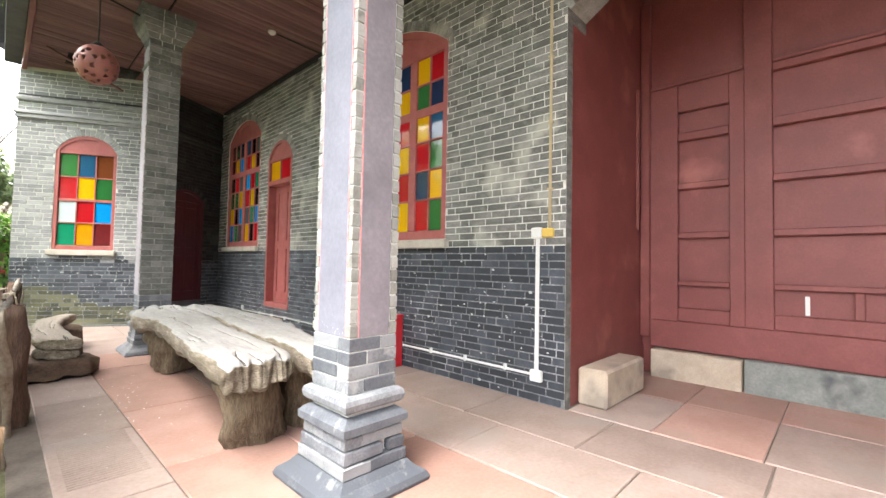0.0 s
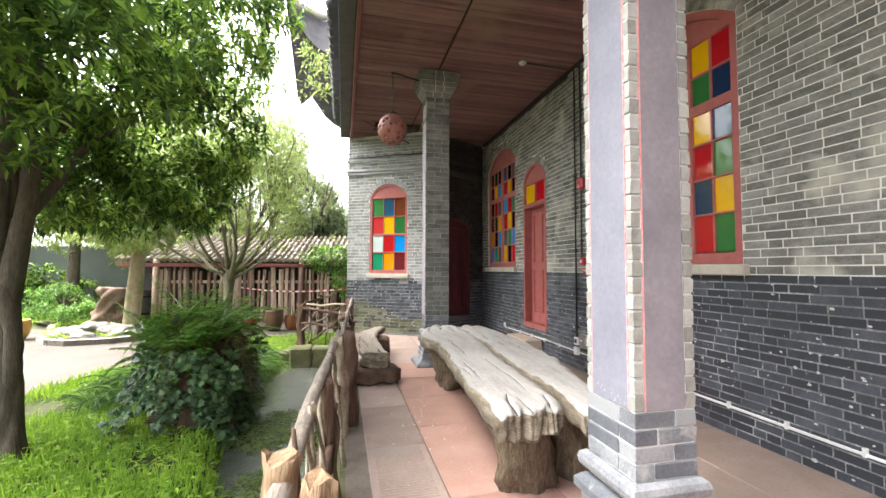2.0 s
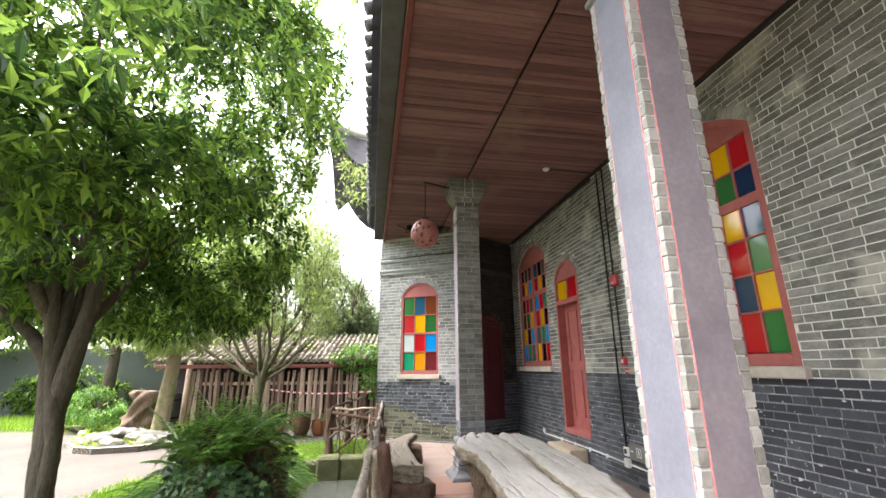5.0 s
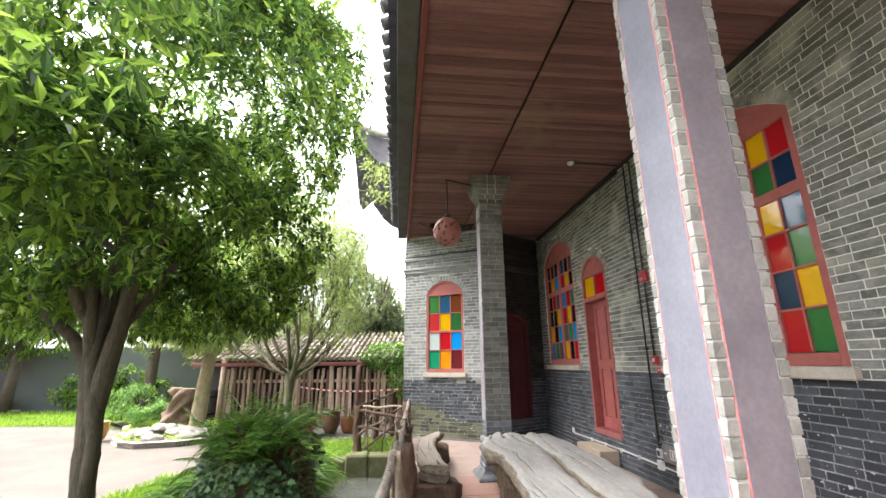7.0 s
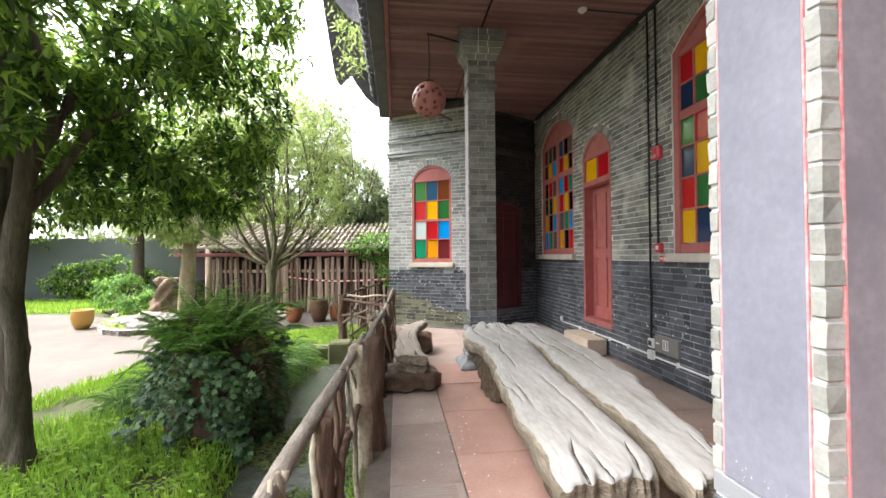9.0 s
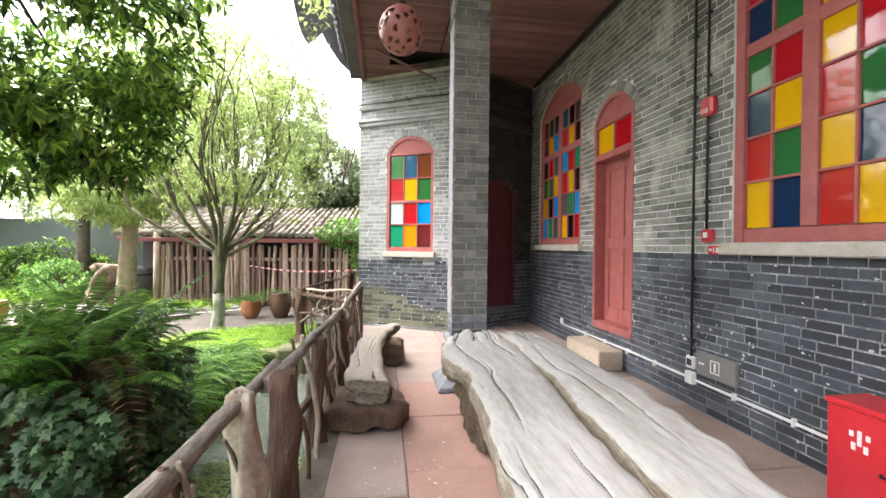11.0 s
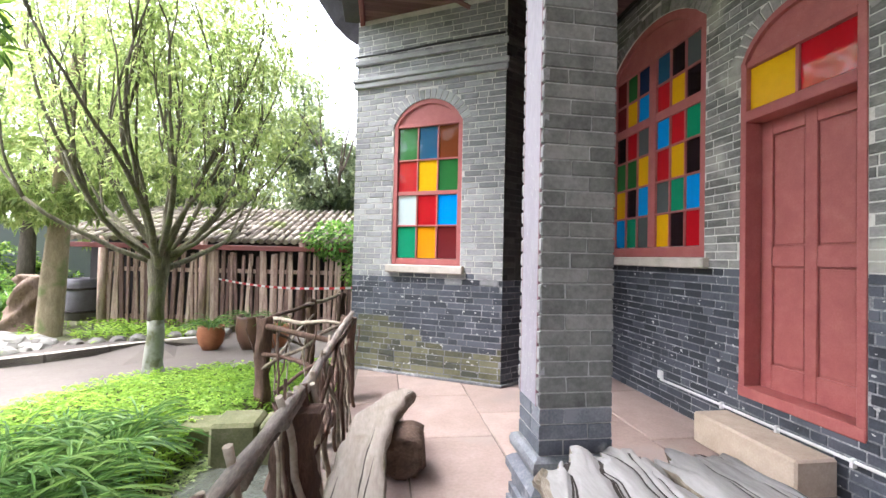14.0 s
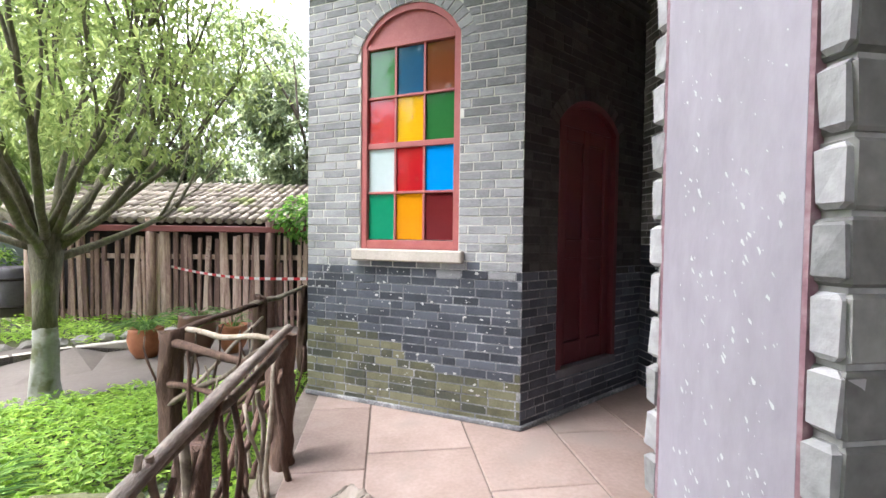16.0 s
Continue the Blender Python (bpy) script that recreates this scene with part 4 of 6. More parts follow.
def stump(parent, x, y, r, h, seed, mat=LOG, lean=(0, 0)):
    ks = [0, 0.03] + [i / 10 for i in range(1, 10)] + [0.97, 1]
    path = [(x + lean[0] * k, y + lean[1] * k, h * k) for k in ks]
    bm = tube(path, [r * 0.93] + [r * (1 + 0.05 * math.sin(i * 1.9 + seed)) for i in range(11)] + [r], 26, 0.45, seed)
    return part("leg", bm, mat, parent, "rough bark log leg")


table = tagged(empty("log_table", (0, 0, 0)), "long low table of bleached cracked timber slabs on log stumps", "table")
rough_slab("tabletop", [(1.25, 3.20), (1.28, 3.55), (1.27, 3.95), (1.34, 4.4), (1.385, 4.9), (1.42, 5.3), (1.46, 5.7), (1.37, 6.1), (1.40, 6.5), (1.53, 7.02)],
           [(1.68, 3.22), (1.76, 3.5), (1.80, 3.85), (1.825, 4.4), (1.87, 4.8), (1.92, 5.25), (1.975, 5.65), (2.0, 6.0), (2.01, 6.4), (2.02, 7.04)], 0.43, 0.62, WEATHERED, table, 1.3, 170, 56, side=WEATHERED_SIDE, ragged=0.15, knob=0.05, long_cracks=6, end_cracks=12)
rough_slab("tabletop", [(1.76, 3.12), (1.84, 3.5), (1.87, 3.9), (1.885, 4.35), (1.92, 4.75), (1.955, 5.2), (1.99, 5.6), (2.012, 6.0), (2.02, 6.4), (2.03, 6.95)],
           [(2.02, 3.2), (2.12, 3.55), (2.22, 4.0), (2.37, 4.6), (2.41, 5.0), (2.46, 5.3), (2.43, 5.7), (2.46, 6.1), (2.48, 6.5), (2.40, 6.95)], 0.44, 0.617, WEATHERED, table, 5.1, 170, 48, side=WEATHERED_SIDE, ragged=0.13, knob=0.045, long_cracks=4, end_cracks=9)
stump(table, 1.62, 3.62, 0.20, 0.48, 2.0, lean=(-0.1, -0.08))
stump(table, 2.02, 3.68, 0.19, 0.48, 3.0)
stump(table, 1.72, 5.98, 0.21, 0.47, 4.0, lean=(-0.05, 0.05))
stump(table, 2.18, 6.0, 0.2, 0.47, 5.0)

bench = tagged(empty("log_bench", (0, 0, 0)), "curved hewn timber bench on rough log blocks beside the fence", "bench")
rough_slab("seat", [(0.61, 6.28), (0.60, 6.6), (0.605, 7.1), (0.63, 7.6), (0.70, 8.1), (0.86, 8.45), (1.0, 8.62)],
           [(0.96, 6.2), (0.915, 6.6), (0.89, 7.1), (0.90, 7.6), (0.955, 8.05), (1.04, 8.32), (1.13, 8.54)], 0.29, 0.42, SEAT_WOOD, bench, 9.0, 60, 26, side=WEATHERED_SIDE, ragged=0.03, knob=0.012, long_cracks=3, end_cracks=6)
rough_slab("log_block", [(0.62, 6.30), (0.61, 6.4), (0.62, 6.55)], [(0.95, 6.26), (0.96, 6.4), (0.95, 6.55)], 0.17, 0.31, WEATHERED_SIDE, bench, 4.3, 16, 12, ragged=0.05)
rough_slab("log_block", [(0.45, 6.22), (0.42, 6.4), (0.43, 6.62), (0.48, 6.8)], [(1.02, 6.2), (1.10, 6.36), (1.08, 6.6), (0.98, 6.78)], 0.0, 0.20, DAMP_LOG, bench, 3.3, 24, 16, ragged=0.05, knob=0.05, long_cracks=2, end_cracks=3)
rough_slab("log_block", [(0.84, 8.0), (0.84, 8.12), (0.86, 8.25)], [(1.13, 7.98), (1.15, 8.12), (1.14, 8.25)], 0.0, 0.31, DAMP_LOG, bench, 6.3, 14, 10, ragged=0.03)
tagged(part("stone_step", box((3.40, 7.55, 0), (WALL_X - 0.012, 8.42, 0.24), 0.014), STONE), "block of sandstone serving as a step below the door", "step")


# ---------- garden: ground, yard, pond ----------
def leaf_material(name, colors, glow=0.35, rough=0.45):
    m = bpy.data.materials.new(name)
    m.use_nodes = True
    t = m.node_tree
    N, L = t.nodes.new, t.links.new
    p = t.nodes["Principled BSDF"]
    geo = N("ShaderNodeNewGeometry")
    nz = N("ShaderNodeTexNoise")
    nz.inputs["Scale"].default_value = 1.1
    L(geo.outputs["Position"], nz.inputs["Vector"])
    mx = N("ShaderNodeMix")
    mx.inputs[0].default_value = 0.5
    L(geo.outputs["Random Per Island"], mx.inputs[2])
    L(nz.outputs["Fac"], mx.inputs[3])
    ramp = N("ShaderNodeValToRGB")
    els = ramp.color_ramp.elements
    while len(els) < len(colors):
        els.new(0.5)
    for i, c in enumerate(colors):
        els[i].position = 0.2 + 0.6 * i / (len(colors) - 1)
        els[i].color = (*c, 1)
    L(mx.outputs[0], ramp.inputs[0])
    L(ramp.outputs[0], p.inputs["Base Color"])
    p.inputs["Roughness"].default_value = rough
    tr = N("ShaderNodeBsdfTranslucent")
    hs = N("ShaderNodeHueSaturation")
    hs.inputs["Hue"].default_value, hs.inputs["Value"].default_value = 0.485, 1.75
    L(ramp.outputs[0], hs.inputs["Color"])
    L(hs.outputs[0], tr.inputs[0])
    mix = N("ShaderNodeMixShader")
    mix.inputs[0].default_value = glow
    L(p.outputs[0], mix.inputs[1])
    L(tr.outputs[0], mix.inputs[2])
    L(mix.outputs[0], t.nodes["Material Output"].inputs[0])
    return m


LEAF_DARK = leaf_material("glossy evergreen leaf", [(0.018, 0.047, 0.015), (0.05, 0.108, 0.024), (0.12, 0.22, 0.037), (0.25, 0.385, 0.06)], 0.55, 0.26)
LEAF_OLIVE = leaf_material("grey-green leaf", [(0.07, 0.105, 0.055), (0.13, 0.17, 0.09), (0.20, 0.25, 0.13), (0.28, 0.32, 0.17)], 0.55)
LEAF_LIGHT = leaf_material("yellow-green leaf", [(0.11, 0.17, 0.05), (0.19, 0.26, 0.085), (0.29, 0.35, 0.13)], 0.55)
LEAF_FERN = leaf_material("fern green", [(0.034, 0.102, 0.019), (0.09, 0.216, 0.036), (0.228, 0.396, 0.072)], 0.35)
LEAF_IVY = leaf_material("dark ivy", [(0.012, 0.036, 0.014), (0.045, 0.105, 0.036), (0.12, 0.21, 0.075)], 0.16, 0.5)
GRASS = leaf_material("fresh grass", [(0.113, 0.225, 0.025), (0.192, 0.338, 0.04), (0.304, 0.451, 0.062)], 0.5, 0.6)
STRAP = leaf_material("strap leaf", [(0.025, 0.075, 0.018), (0.075, 0.169, 0.037), (0.2, 0.325, 0.094)], 0.28, 0.4)
DEAD = leaf_material("dry brown frond", [(0.05, 0.028, 0.015), (0.10, 0.06, 0.03), (0.17, 0.11, 0.05)], 0.2, 0.8)
SOIL = material("leaf-strewn soil", [(0.035, 0.04, 0.018), (0.075, 0.08, 0.03), (0.13, 0.13, 0.055)], 3, 0.95, fine=40, bump=0.8, coords="World", stain=(0.10, 0.15, 0.03), stain_scale=0.6, stain_at=0.5)
CONCRETE = material("pale worn concrete", [(0.075, 0.062, 0.05), (0.105, 0.088, 0.073), (0.14, 0.12, 0.101)], 1.2, 0.85, fine=30, bump=0.2, coords="World", stain=(0.078, 0.066, 0.054), stain_scale=0.5)
BARK = material("grey-brown bark", [(0.045, 0.035, 0.028), (0.09, 0.072, 0.055), (0.16, 0.13, 0.10)], 7, 0.95, fine=30, stretch=(3, 3, 0.7), bump=0.9, dist=0.02, coords="World")
BARK_PALE = material("pale mossy bark", [(0.13, 0.10, 0.058), (0.21, 0.17, 0.10), (0.30, 0.255, 0.16)], 6, 0.95, fine=30, stretch=(2, 2, 0.8), bump=0.8, dist=0.02, coords="World", stain=(0.12, 0.14, 0.05), stain_scale=3)
MOSSY_BARK = material("mossy olive bark", [(0.05, 0.045, 0.03), (0.125, 0.112, 0.075), (0.24, 0.22, 0.15)], 7, 0.95, fine=30, stretch=(3, 3, 0.7), bump=0.9, dist=0.02, coords="World", stain=(0.10, 0.115, 0.035), stain_scale=4)
LIMED = material("limewashed bark", [(0.184, 0.188, 0.152), (0.264, 0.268, 0.228), (0.336, 0.336, 0.296)], 6, 0.95, fine=30, bump=0.8, coords="World", stain=(0.12, 0.125, 0.065), stain_scale=6, stain_at=0.48)
PLANK = material("weathered fence plank", [(0.143, 0.086, 0.072), (0.325, 0.215, 0.176), (0.559, 0.429, 0.351)], 5, 0.9, fine=30, stretch=(5, 5, 0.8), bump=0.7, rand=0.5, coords="World")
ROOF_TILE = material("old grey roof tile", [(0.14, 0.115, 0.09), (0.25, 0.215, 0.17), (0.36, 0.315, 0.255)], 4, 0.9, rand=0.5, island=0.5, coords="World", stain=(0.16, 0.18, 0.06), stain_scale=1.5)
TERRACOTTA = material("terracotta", [(0.20, 0.07, 0.03), (0.32, 0.12, 0.05), (0.40, 0.18, 0.08)], 5, 0.7, bump=0.2)
GLAZE = material("brown glazed earthenware", [(0.10, 0.055, 0.035), (0.17, 0.09, 0.055)], 5, 0.35, bump=0.1)
YELLOW_POT = material("yellow-brown glaze", [(0.30, 0.16, 0.03), (0.42, 0.24, 0.05)], 5, 0.4, bump=0.1)
ROCK = material("pale rubble", [(0.14, 0.128, 0.11), (0.22, 0.207, 0.18), (0.31, 0.296, 0.265)], 5, 0.9, rand=0.4, bump=0.6, dist=0.02)
FAR_WALL = material("grey-green distant wall", [(0.10, 0.12, 0.115), (0.16, 0.18, 0.17)], 0.8, 0.95, coords="World")
# base colour raised to stand in for part of the sky's reflection
WATER = material("pond water paled for sky reflection", [(0.05, 0.056, 0.044), (0.12, 0.128, 0.108)], 5, 0.05, bump=1.0, dist=0.03, fine=30, coords="World", spec=0.9)

POND = ((-0.22, 7.2), 0.60, 2.75)


def in_pond(x, y, grow=1.0):
    (cx, cy), rx, ry = POND
    return ((x - cx) / rx / grow) ** 2 + ((y - cy) / ry / grow) ** 2 < 1


BED_EDGE = [(-3.2, -8), (-3.3, 2), (-3.6, 5), (-3.75, 7), (-3.35, 9), (-2.7, 10.8), (-1.7, 11.75), (0.35, 12.0)]
ISLAND = [(-7.4, 14.6), (-6.75, 13.3), (-6.4, 12.4), (-5.9, 11.8), (-5.4, 11.55), (-4.6, 11.7), (-4.0, 12.2), (-3.45, 12.75), (-3.0, 13.15), (-2.4, 13.5), (-2.2, 15.0)]


def bed_x(y):
    for (x0, y0), (x1, y1) in zip(BED_EDGE, BED_EDGE[1:]):
        if y0 <= y <= y1:
            return x0 + (x1 - x0) * (y - y0) / (y1 - y0)
    return 0.4 if y > 12 else -3.2


def ground_z(x, y):
    z = -0.27 + 0.035 * noise.noise(Vector((x * 0.9, y * 0.9, 0)))
    (cx, cy), rx, ry = POND
    d = math.sqrt(((x - cx) / rx) ** 2 + ((y - cy) / ry) ** 2)
    if d < 1.25:
        z -= 0.42 * min(1, (1.25 - d) / 0.35)
    return z


verts, faces = [], []
gx = [-90, -50, -30, -20] + [-16 + 0.4 * i for i in range(42)] + [20, 50, 90]
gy = [-90, -40, -20] + [-8 + 0.4 * i for i in range(82)] + [40, 70, 140]
for y in gy:
    for x in gx:
        verts.append((x, y, ground_z(x, y) if -16 < x < 1 and -8 < y < 25 else -0.3))
for j in range(len(gy) - 1):
    for i in range(len(gx) - 1):
        a = j * len(gx) + i
        faces.append((a, a + 1, a + 1 + len(gx), a + len(gx)))
ground = new("ground", raw_mesh("ground", verts, faces, [SOIL], smooth=True))
tagged(ground, "garden soil with weeds and fallen leaves", "ground", kind="structure")

bm = bmesh.new()
ring = [(x, y) for x, y in BED_EDGE] + [(0.4, 14.9), (-2.2, 15.0)] + ISLAND[::-1] + [(-9.6, 15.6), (-13, 16.2), (-30, 18), (-30, -8)]
vs = [bm.verts.new((x, y, -0.222)) for x, y in ring]
f = bm.faces.new(vs)
if f.normal.z < 0:
    f.normal_flip()
bmesh.ops.triangulate(bm, faces=[f])
bmesh.ops.solidify(bm, geom=bm.faces[:], thickness=0.12)
tagged(part("pavement", bm, CONCRETE), "pale concrete yard and path", "pavement", kind="structure")
bm = bmesh.new()
n = 40
(cx, cy), rx, ry = POND
bm.faces.new([bm.verts.new((cx + rx * 1.15 * math.cos(2 * math.pi * i / n), cy + ry * 1.12 * math.sin(2 * math.pi * i / n), -0.36)) for i in range(n)])
tagged(part("water", bm, WATER), "small milky pond, its colour paled to suggest reflected sky", "water", kind="structure")


# ---------- plants ----------
def leaves_mesh(name, items, mat):
    """items: (base, direction, up, length, width) of folded lance-shaped leaves."""
    verts, faces = [], []
    for p, d, u, ln, w in items:
        s = d.cross(u)
        if s.length < 1e-4:
            s = Vector((1, 0, 0))
        s.normalize()
        up = s.cross(d).normalized()
        k = len(verts)
        mid = p + d * ln * 0.5
        verts += [p, mid + s * w * 0.5 + up * w * 0.12, p + d * ln - up * ln * 0.12, mid - s * w * 0.5 + up * w * 0.12]
        faces += [(k, k + 1, k + 2), (k, k + 2, k + 3)]
    me = raw_mesh(name, [tuple(v) for v in verts], faces, [mat])
    return me


def star_leaves(name, items, mat):
    """Five-lobed leaves, as of ivy."""
    verts, faces = [], []
    lobes = ((0.0, 0.0), (0.12, 0.5), (0.38, 0.26), (0.62, 0.52), (0.66, 0.18), (1.05, 0.0), (0.66, -0.18), (0.62, -0.52), (0.38, -0.26), (0.12, -0.5))
    for p, d, u, ln, w in items:
        s = d.cross(u)
        if s.length < 1e-4:
            s = Vector((1, 0, 0))
        s.normalize()
        up = s.cross(d).normalized()
        k = len(verts)
        verts += [p + d * ln * a + s * w * 1.15 * b + up * ln * (0.08 - 0.3 * abs(b) * abs(b) - 0.12 * a * a) for a, b in lobes]
        verts.append(p + d * ln * 0.42 + up * ln * 0.06)
        faces += [(k + i, k + (i + 1) % 10, k + 10) for i in range(10)]
    return raw_mesh(name, [tuple(v) for v in verts], faces, [mat])


def sphere_dir(rnd):
    z, a = rnd.uniform(-1, 1), rnd.uniform(0, 2 * math.pi)
    r = math.sqrt(1 - z * z)
    return Vector((r * math.cos(a), r * math.sin(a), z))


def whorls(rnd, blobs, per, ln, w, shell=0.55, droop=0.25, seed=0.0, gaps=0.05):
    items = []
    for c, r, n in blobs:
        made = 0
        tries = 0
        while made < n and tries < n * 5:
            tries += 1
            d = sphere_dir(rnd)
            k = rnd.uniform(shell, 1.0) ** 0.6
            lump = 1 + 0.3 * noise.noise(d * 2.2 + Vector((seed, c[0], c[1])))
            p = Vector(c) + Vector((d.x * r[0], d.y * r[1], d.z * r[2])) * k * lump
            if noise.noise(p * 1.15 + Vector((seed, 0, 0))) < gaps - 0.28 or p.z < 0.3:
                continue
            made += 1
            axis = (d + Vector((0, 0, 0.35)) + sphere_dir(rnd) * 0.6).normalized()
            side = axis.orthogonal().normalized()
            other = axis.cross(side)
            for i in range(per):
                a = 2 * math.pi * (i + rnd.random() * 0.6) / per
                out = (side * math.cos(a) + other * math.sin(a)) + axis * rnd.uniform(0.1, 0.9)
                out.z -= droop
                out.normalize()
                l2 = ln * rnd.uniform(0.6, 1.15)
                items.append((p - axis * rnd.uniform(0, ln * 0.5), out, Vector((0, 0, 1)), l2, w * l2 / ln))
    return items


def branch(bm, rnd, p, d, ln, r, depth, tips, spread=0.6, lift=0.15, kids=(2, 3), n=5):
    path, radii = [p], [r]
    q, e = Vector(p), Vector(d).normalized()
    for i in range(n):
        e = (e + sphere_dir(rnd) * 0.16 + Vector((0, 0, lift * 0.25))).normalized()
        q = q + e * ln / n
        path.append(q.copy())
        radii.append(r * (1 - 0.45 * (i + 1) / n))
    add_tube(bm, path, radii, 8 if r > 0.03 else 5, 0.12)
    if depth == 0:
        tips.append((q.copy(), e.copy()))
        return
    for k in range(rnd.randint(*kids)):
        d2 = (e + sphere_dir(rnd) * spread + Vector((0, 0, lift))).normalized()
        at = path[-1] if k == 0 else path[rnd.randint(max(1, n - 2), n)]
        branch(bm, rnd, at, d2, ln * rnd.uniform(0.62, 0.85), radii[-1] * 0.85, depth - 1, tips, spread, lift, kids, n)


# the evergreen near the veranda
rnd = random.Random(31)
tree = tagged(empty("tree", (-2.48, 5.45, -0.27)), "leafy evergreen tree with a forked grey-brown trunk", "tree")
base = Vector((-2.48, 5.45, -0.27))
bm = bmesh.new()
trunk_path = [(0.02, 0, -0.05), (0.0, 0, 0.12), (-0.01, 0.0, 0.5), (-0.07, 0.03, 1.0), (-0.12, 0.05, 1.6), (-0.17, 0.06, 2.15)]
path = [Vector(trunk_path[min(5, int(i / 3))]).lerp(Vector(trunk_path[min(5, int(i / 3) + 1)]), i % 3 / 3) for i in range(16)]
add_tube(bm, path, [0.17, 0.145, 0.125, 0.112, 0.105, 0.102, 0.10, 0.10, 0.102, 0.104, 0.106, 0.108, 0.11, 0.112, 0.116, 0.12], 22, 0.35)
add_tube(bm, [(-0.05, -0.02, 1.2), (0.0, -0.06, 1.65), (0.06, -0.08, 2.05), (0.12, -0.1, 2.4), (0.16, -0.12, 2.9)], [0.07, 0.085, 0.08, 0.07, 0.055], 14, 0.3)
add_tube(bm, [(-0.1, 0.0, 1.55), (-0.22, 0.02, 1.85), (-0.42, 0.06, 2.1), (-0.7, 0.1, 2.3), (-1.0, 0.1, 2.6)], [0.06, 0.066, 0.06, 0.05, 0.04], 12, 0.3)
add_tube(bm, [(-0.13, -0.03, 1.75), (-0.16, -0.1, 2.1), (-0.2, -0.16, 2.5), (-0.3, -0.2, 3.0)], [0.06, 0.06, 0.055, 0.045], 12, 0.3)
add_tube(bm, [(0.0, 0.0, 0.45), (0.02, -0.04, 0.8), (0.03, -0.07, 1.15), (-0.03, -0.09, 1.5), (-0.12, -0.06, 1.9), (-0.10, -0.05, 2.5)], [0.04, 0.06, 0.06, 0.06, 0.06, 0.05], 12, 0.3)
tips = []
top = Vector(trunk_path[-1])
for d, ln, r in (((-0.3, 0.1, 1), 1.5, 0.085), ((0.12, 0.3, 1), 1.6, 0.09), ((0.32, -0.15, 1), 1.5, 0.08), ((0.35, 0.6, 0.8), 1.5, 0.06), ((-0.25, -0.5, 0.8), 1.3, 0.06), ((-0.6, 0.6, 0.8), 1.3, 0.055)):
    branch(bm, rnd, top + Vector((0, 0, -0.12)), Vector(d), ln, r, 2, tips, 0.75, 0.1)
part("trunk", bm, BARK, tree, smooth=True)
blobs = [((-2.4, 5.6, 4.7), (2.1, 2.3, 1.9), 2300), ((-1.35, 6.5, 5.5), (1.2, 1.4, 1.6), 620), ((-2.7, 4.7, 3.1), (1.7, 1.35, 0.85), 900), ((-2.7, 4.1, 4.6), (1.6, 1.4, 1.2), 330), ((-3.7, 5.0, 3.9), (1.5, 1.4, 1.2), 250), ((-1.75, 3.0, 3.6), (1.0, 0.8, 0.8), 170),
         ((-1.9, 6.9, 3.2), (1.15, 1.25, 1.0), 800), ((-3.8, 6.6, 3.2), (1.6, 1.5, 1.2), 800), ((-2.1, 3.6, 2.95), (0.8, 0.75, 0.65), 330), ((-3.9, 4.6, 5.0), (1.7, 1.6, 1.7), 700),
         ((-1.6, 7.6, 4.5), (0.95, 0.95, 1.1), 320), ((-1.8, 4.6, 6.2), (1.5, 1.6, 1.2), 800), ((-1.1, 5.6, 6.6), (1.0, 1.3, 0.9), 420), ((-1.75, 7.5, 2.55), (0.6, 0.85, 0.6), 330), ((-2.5, 7.0, 2.35), (0.8, 0.9, 0.5), 300), ((-3.4, 6.6, 2.3), (0.9, 0.9, 0.5), 320), ((-3.6, 5.2, 2.4), (0.9, 0.9, 0.6), 320), ((-4.6, 6.8, 2.6), (1.1, 1.1, 0.7), 320)]
blobs = [((c[0] - base.x, c[1] - base.y, c[2] - base.z), r, n) for c, r, n in blobs]
ob = new("crown", leaves_mesh("crown", whorls(rnd, [(c, r, int(n * 0.95)) for c, r, n in blobs], 7, 0.155, 0.05, 0.5, 0.2, 2.0, gaps=0.1), LEAF_DARK))
ob.parent = tree

# the vase-shaped tree by the path
rnd = random.Random(12)
base = Vector((-2.22, 11.55, -0.27))
tree2 = tagged(empty("tree", base), "slender spreading tree with a limewashed trunk and thin foliage", "tree")
bm = bmesh.new()
add_tube(bm, [(0, 0, -0.05), (0, 0, 0.08), (0, 0, 0.2), (0.015, 0, 0.4), (0.02, 0, 0.6), (0.015, 0, 0.78)], [0.16, 0.13, 0.115, 0.105, 0.10, 0.10], 18, 0.3)
part("limed_trunk", bm, LIMED, tree2, "limewashed lower trunk", smooth=True)
bm = bmesh.new()
add_tube(bm, [(0.015, 0, 0.77), (0.01, 0, 1.0), (0.015, 0, 1.2), (0.02, 0, 1.4), (0.03, 0, 1.72)], [0.10, 0.10, 0.10, 0.112, 0.14], 18, 0.35)
tips = []
for i in range(20):
    a = 2 * math.pi * i / 20 + rnd.uniform(-0.2, 0.2)
    d = Vector((math.cos(a), math.sin(a), (0.25, 0.6, 1.0, 1.7)[i % 4] + rnd.uniform(-0.1, 0.15)))
    branch(bm, rnd, Vector((0.03, 0, rnd.uniform(1.42, 1.72))), d, rnd.uniform(1.4, 2.0), rnd.uniform(0.034, 0.05), 2, tips, 0.42, 0.34, (2, 3), 6)
part("trunk", bm, MOSSY_BARK, tree2, smooth=True)
items = []
for p, e in tips:
    for i in range(50):
        q = p + sphere_dir(rnd) * rnd.uniform(0.05, 0.6) - e * rnd.uniform(-0.1, 0.5)
        d = (sphere_dir(rnd) + e * 0.5 + Vector((0, 0, -0.25))).normalized()
        items.append((q, d, Vector((0, 0, 1)), rnd.uniform(0.08, 0.13), 0.04))
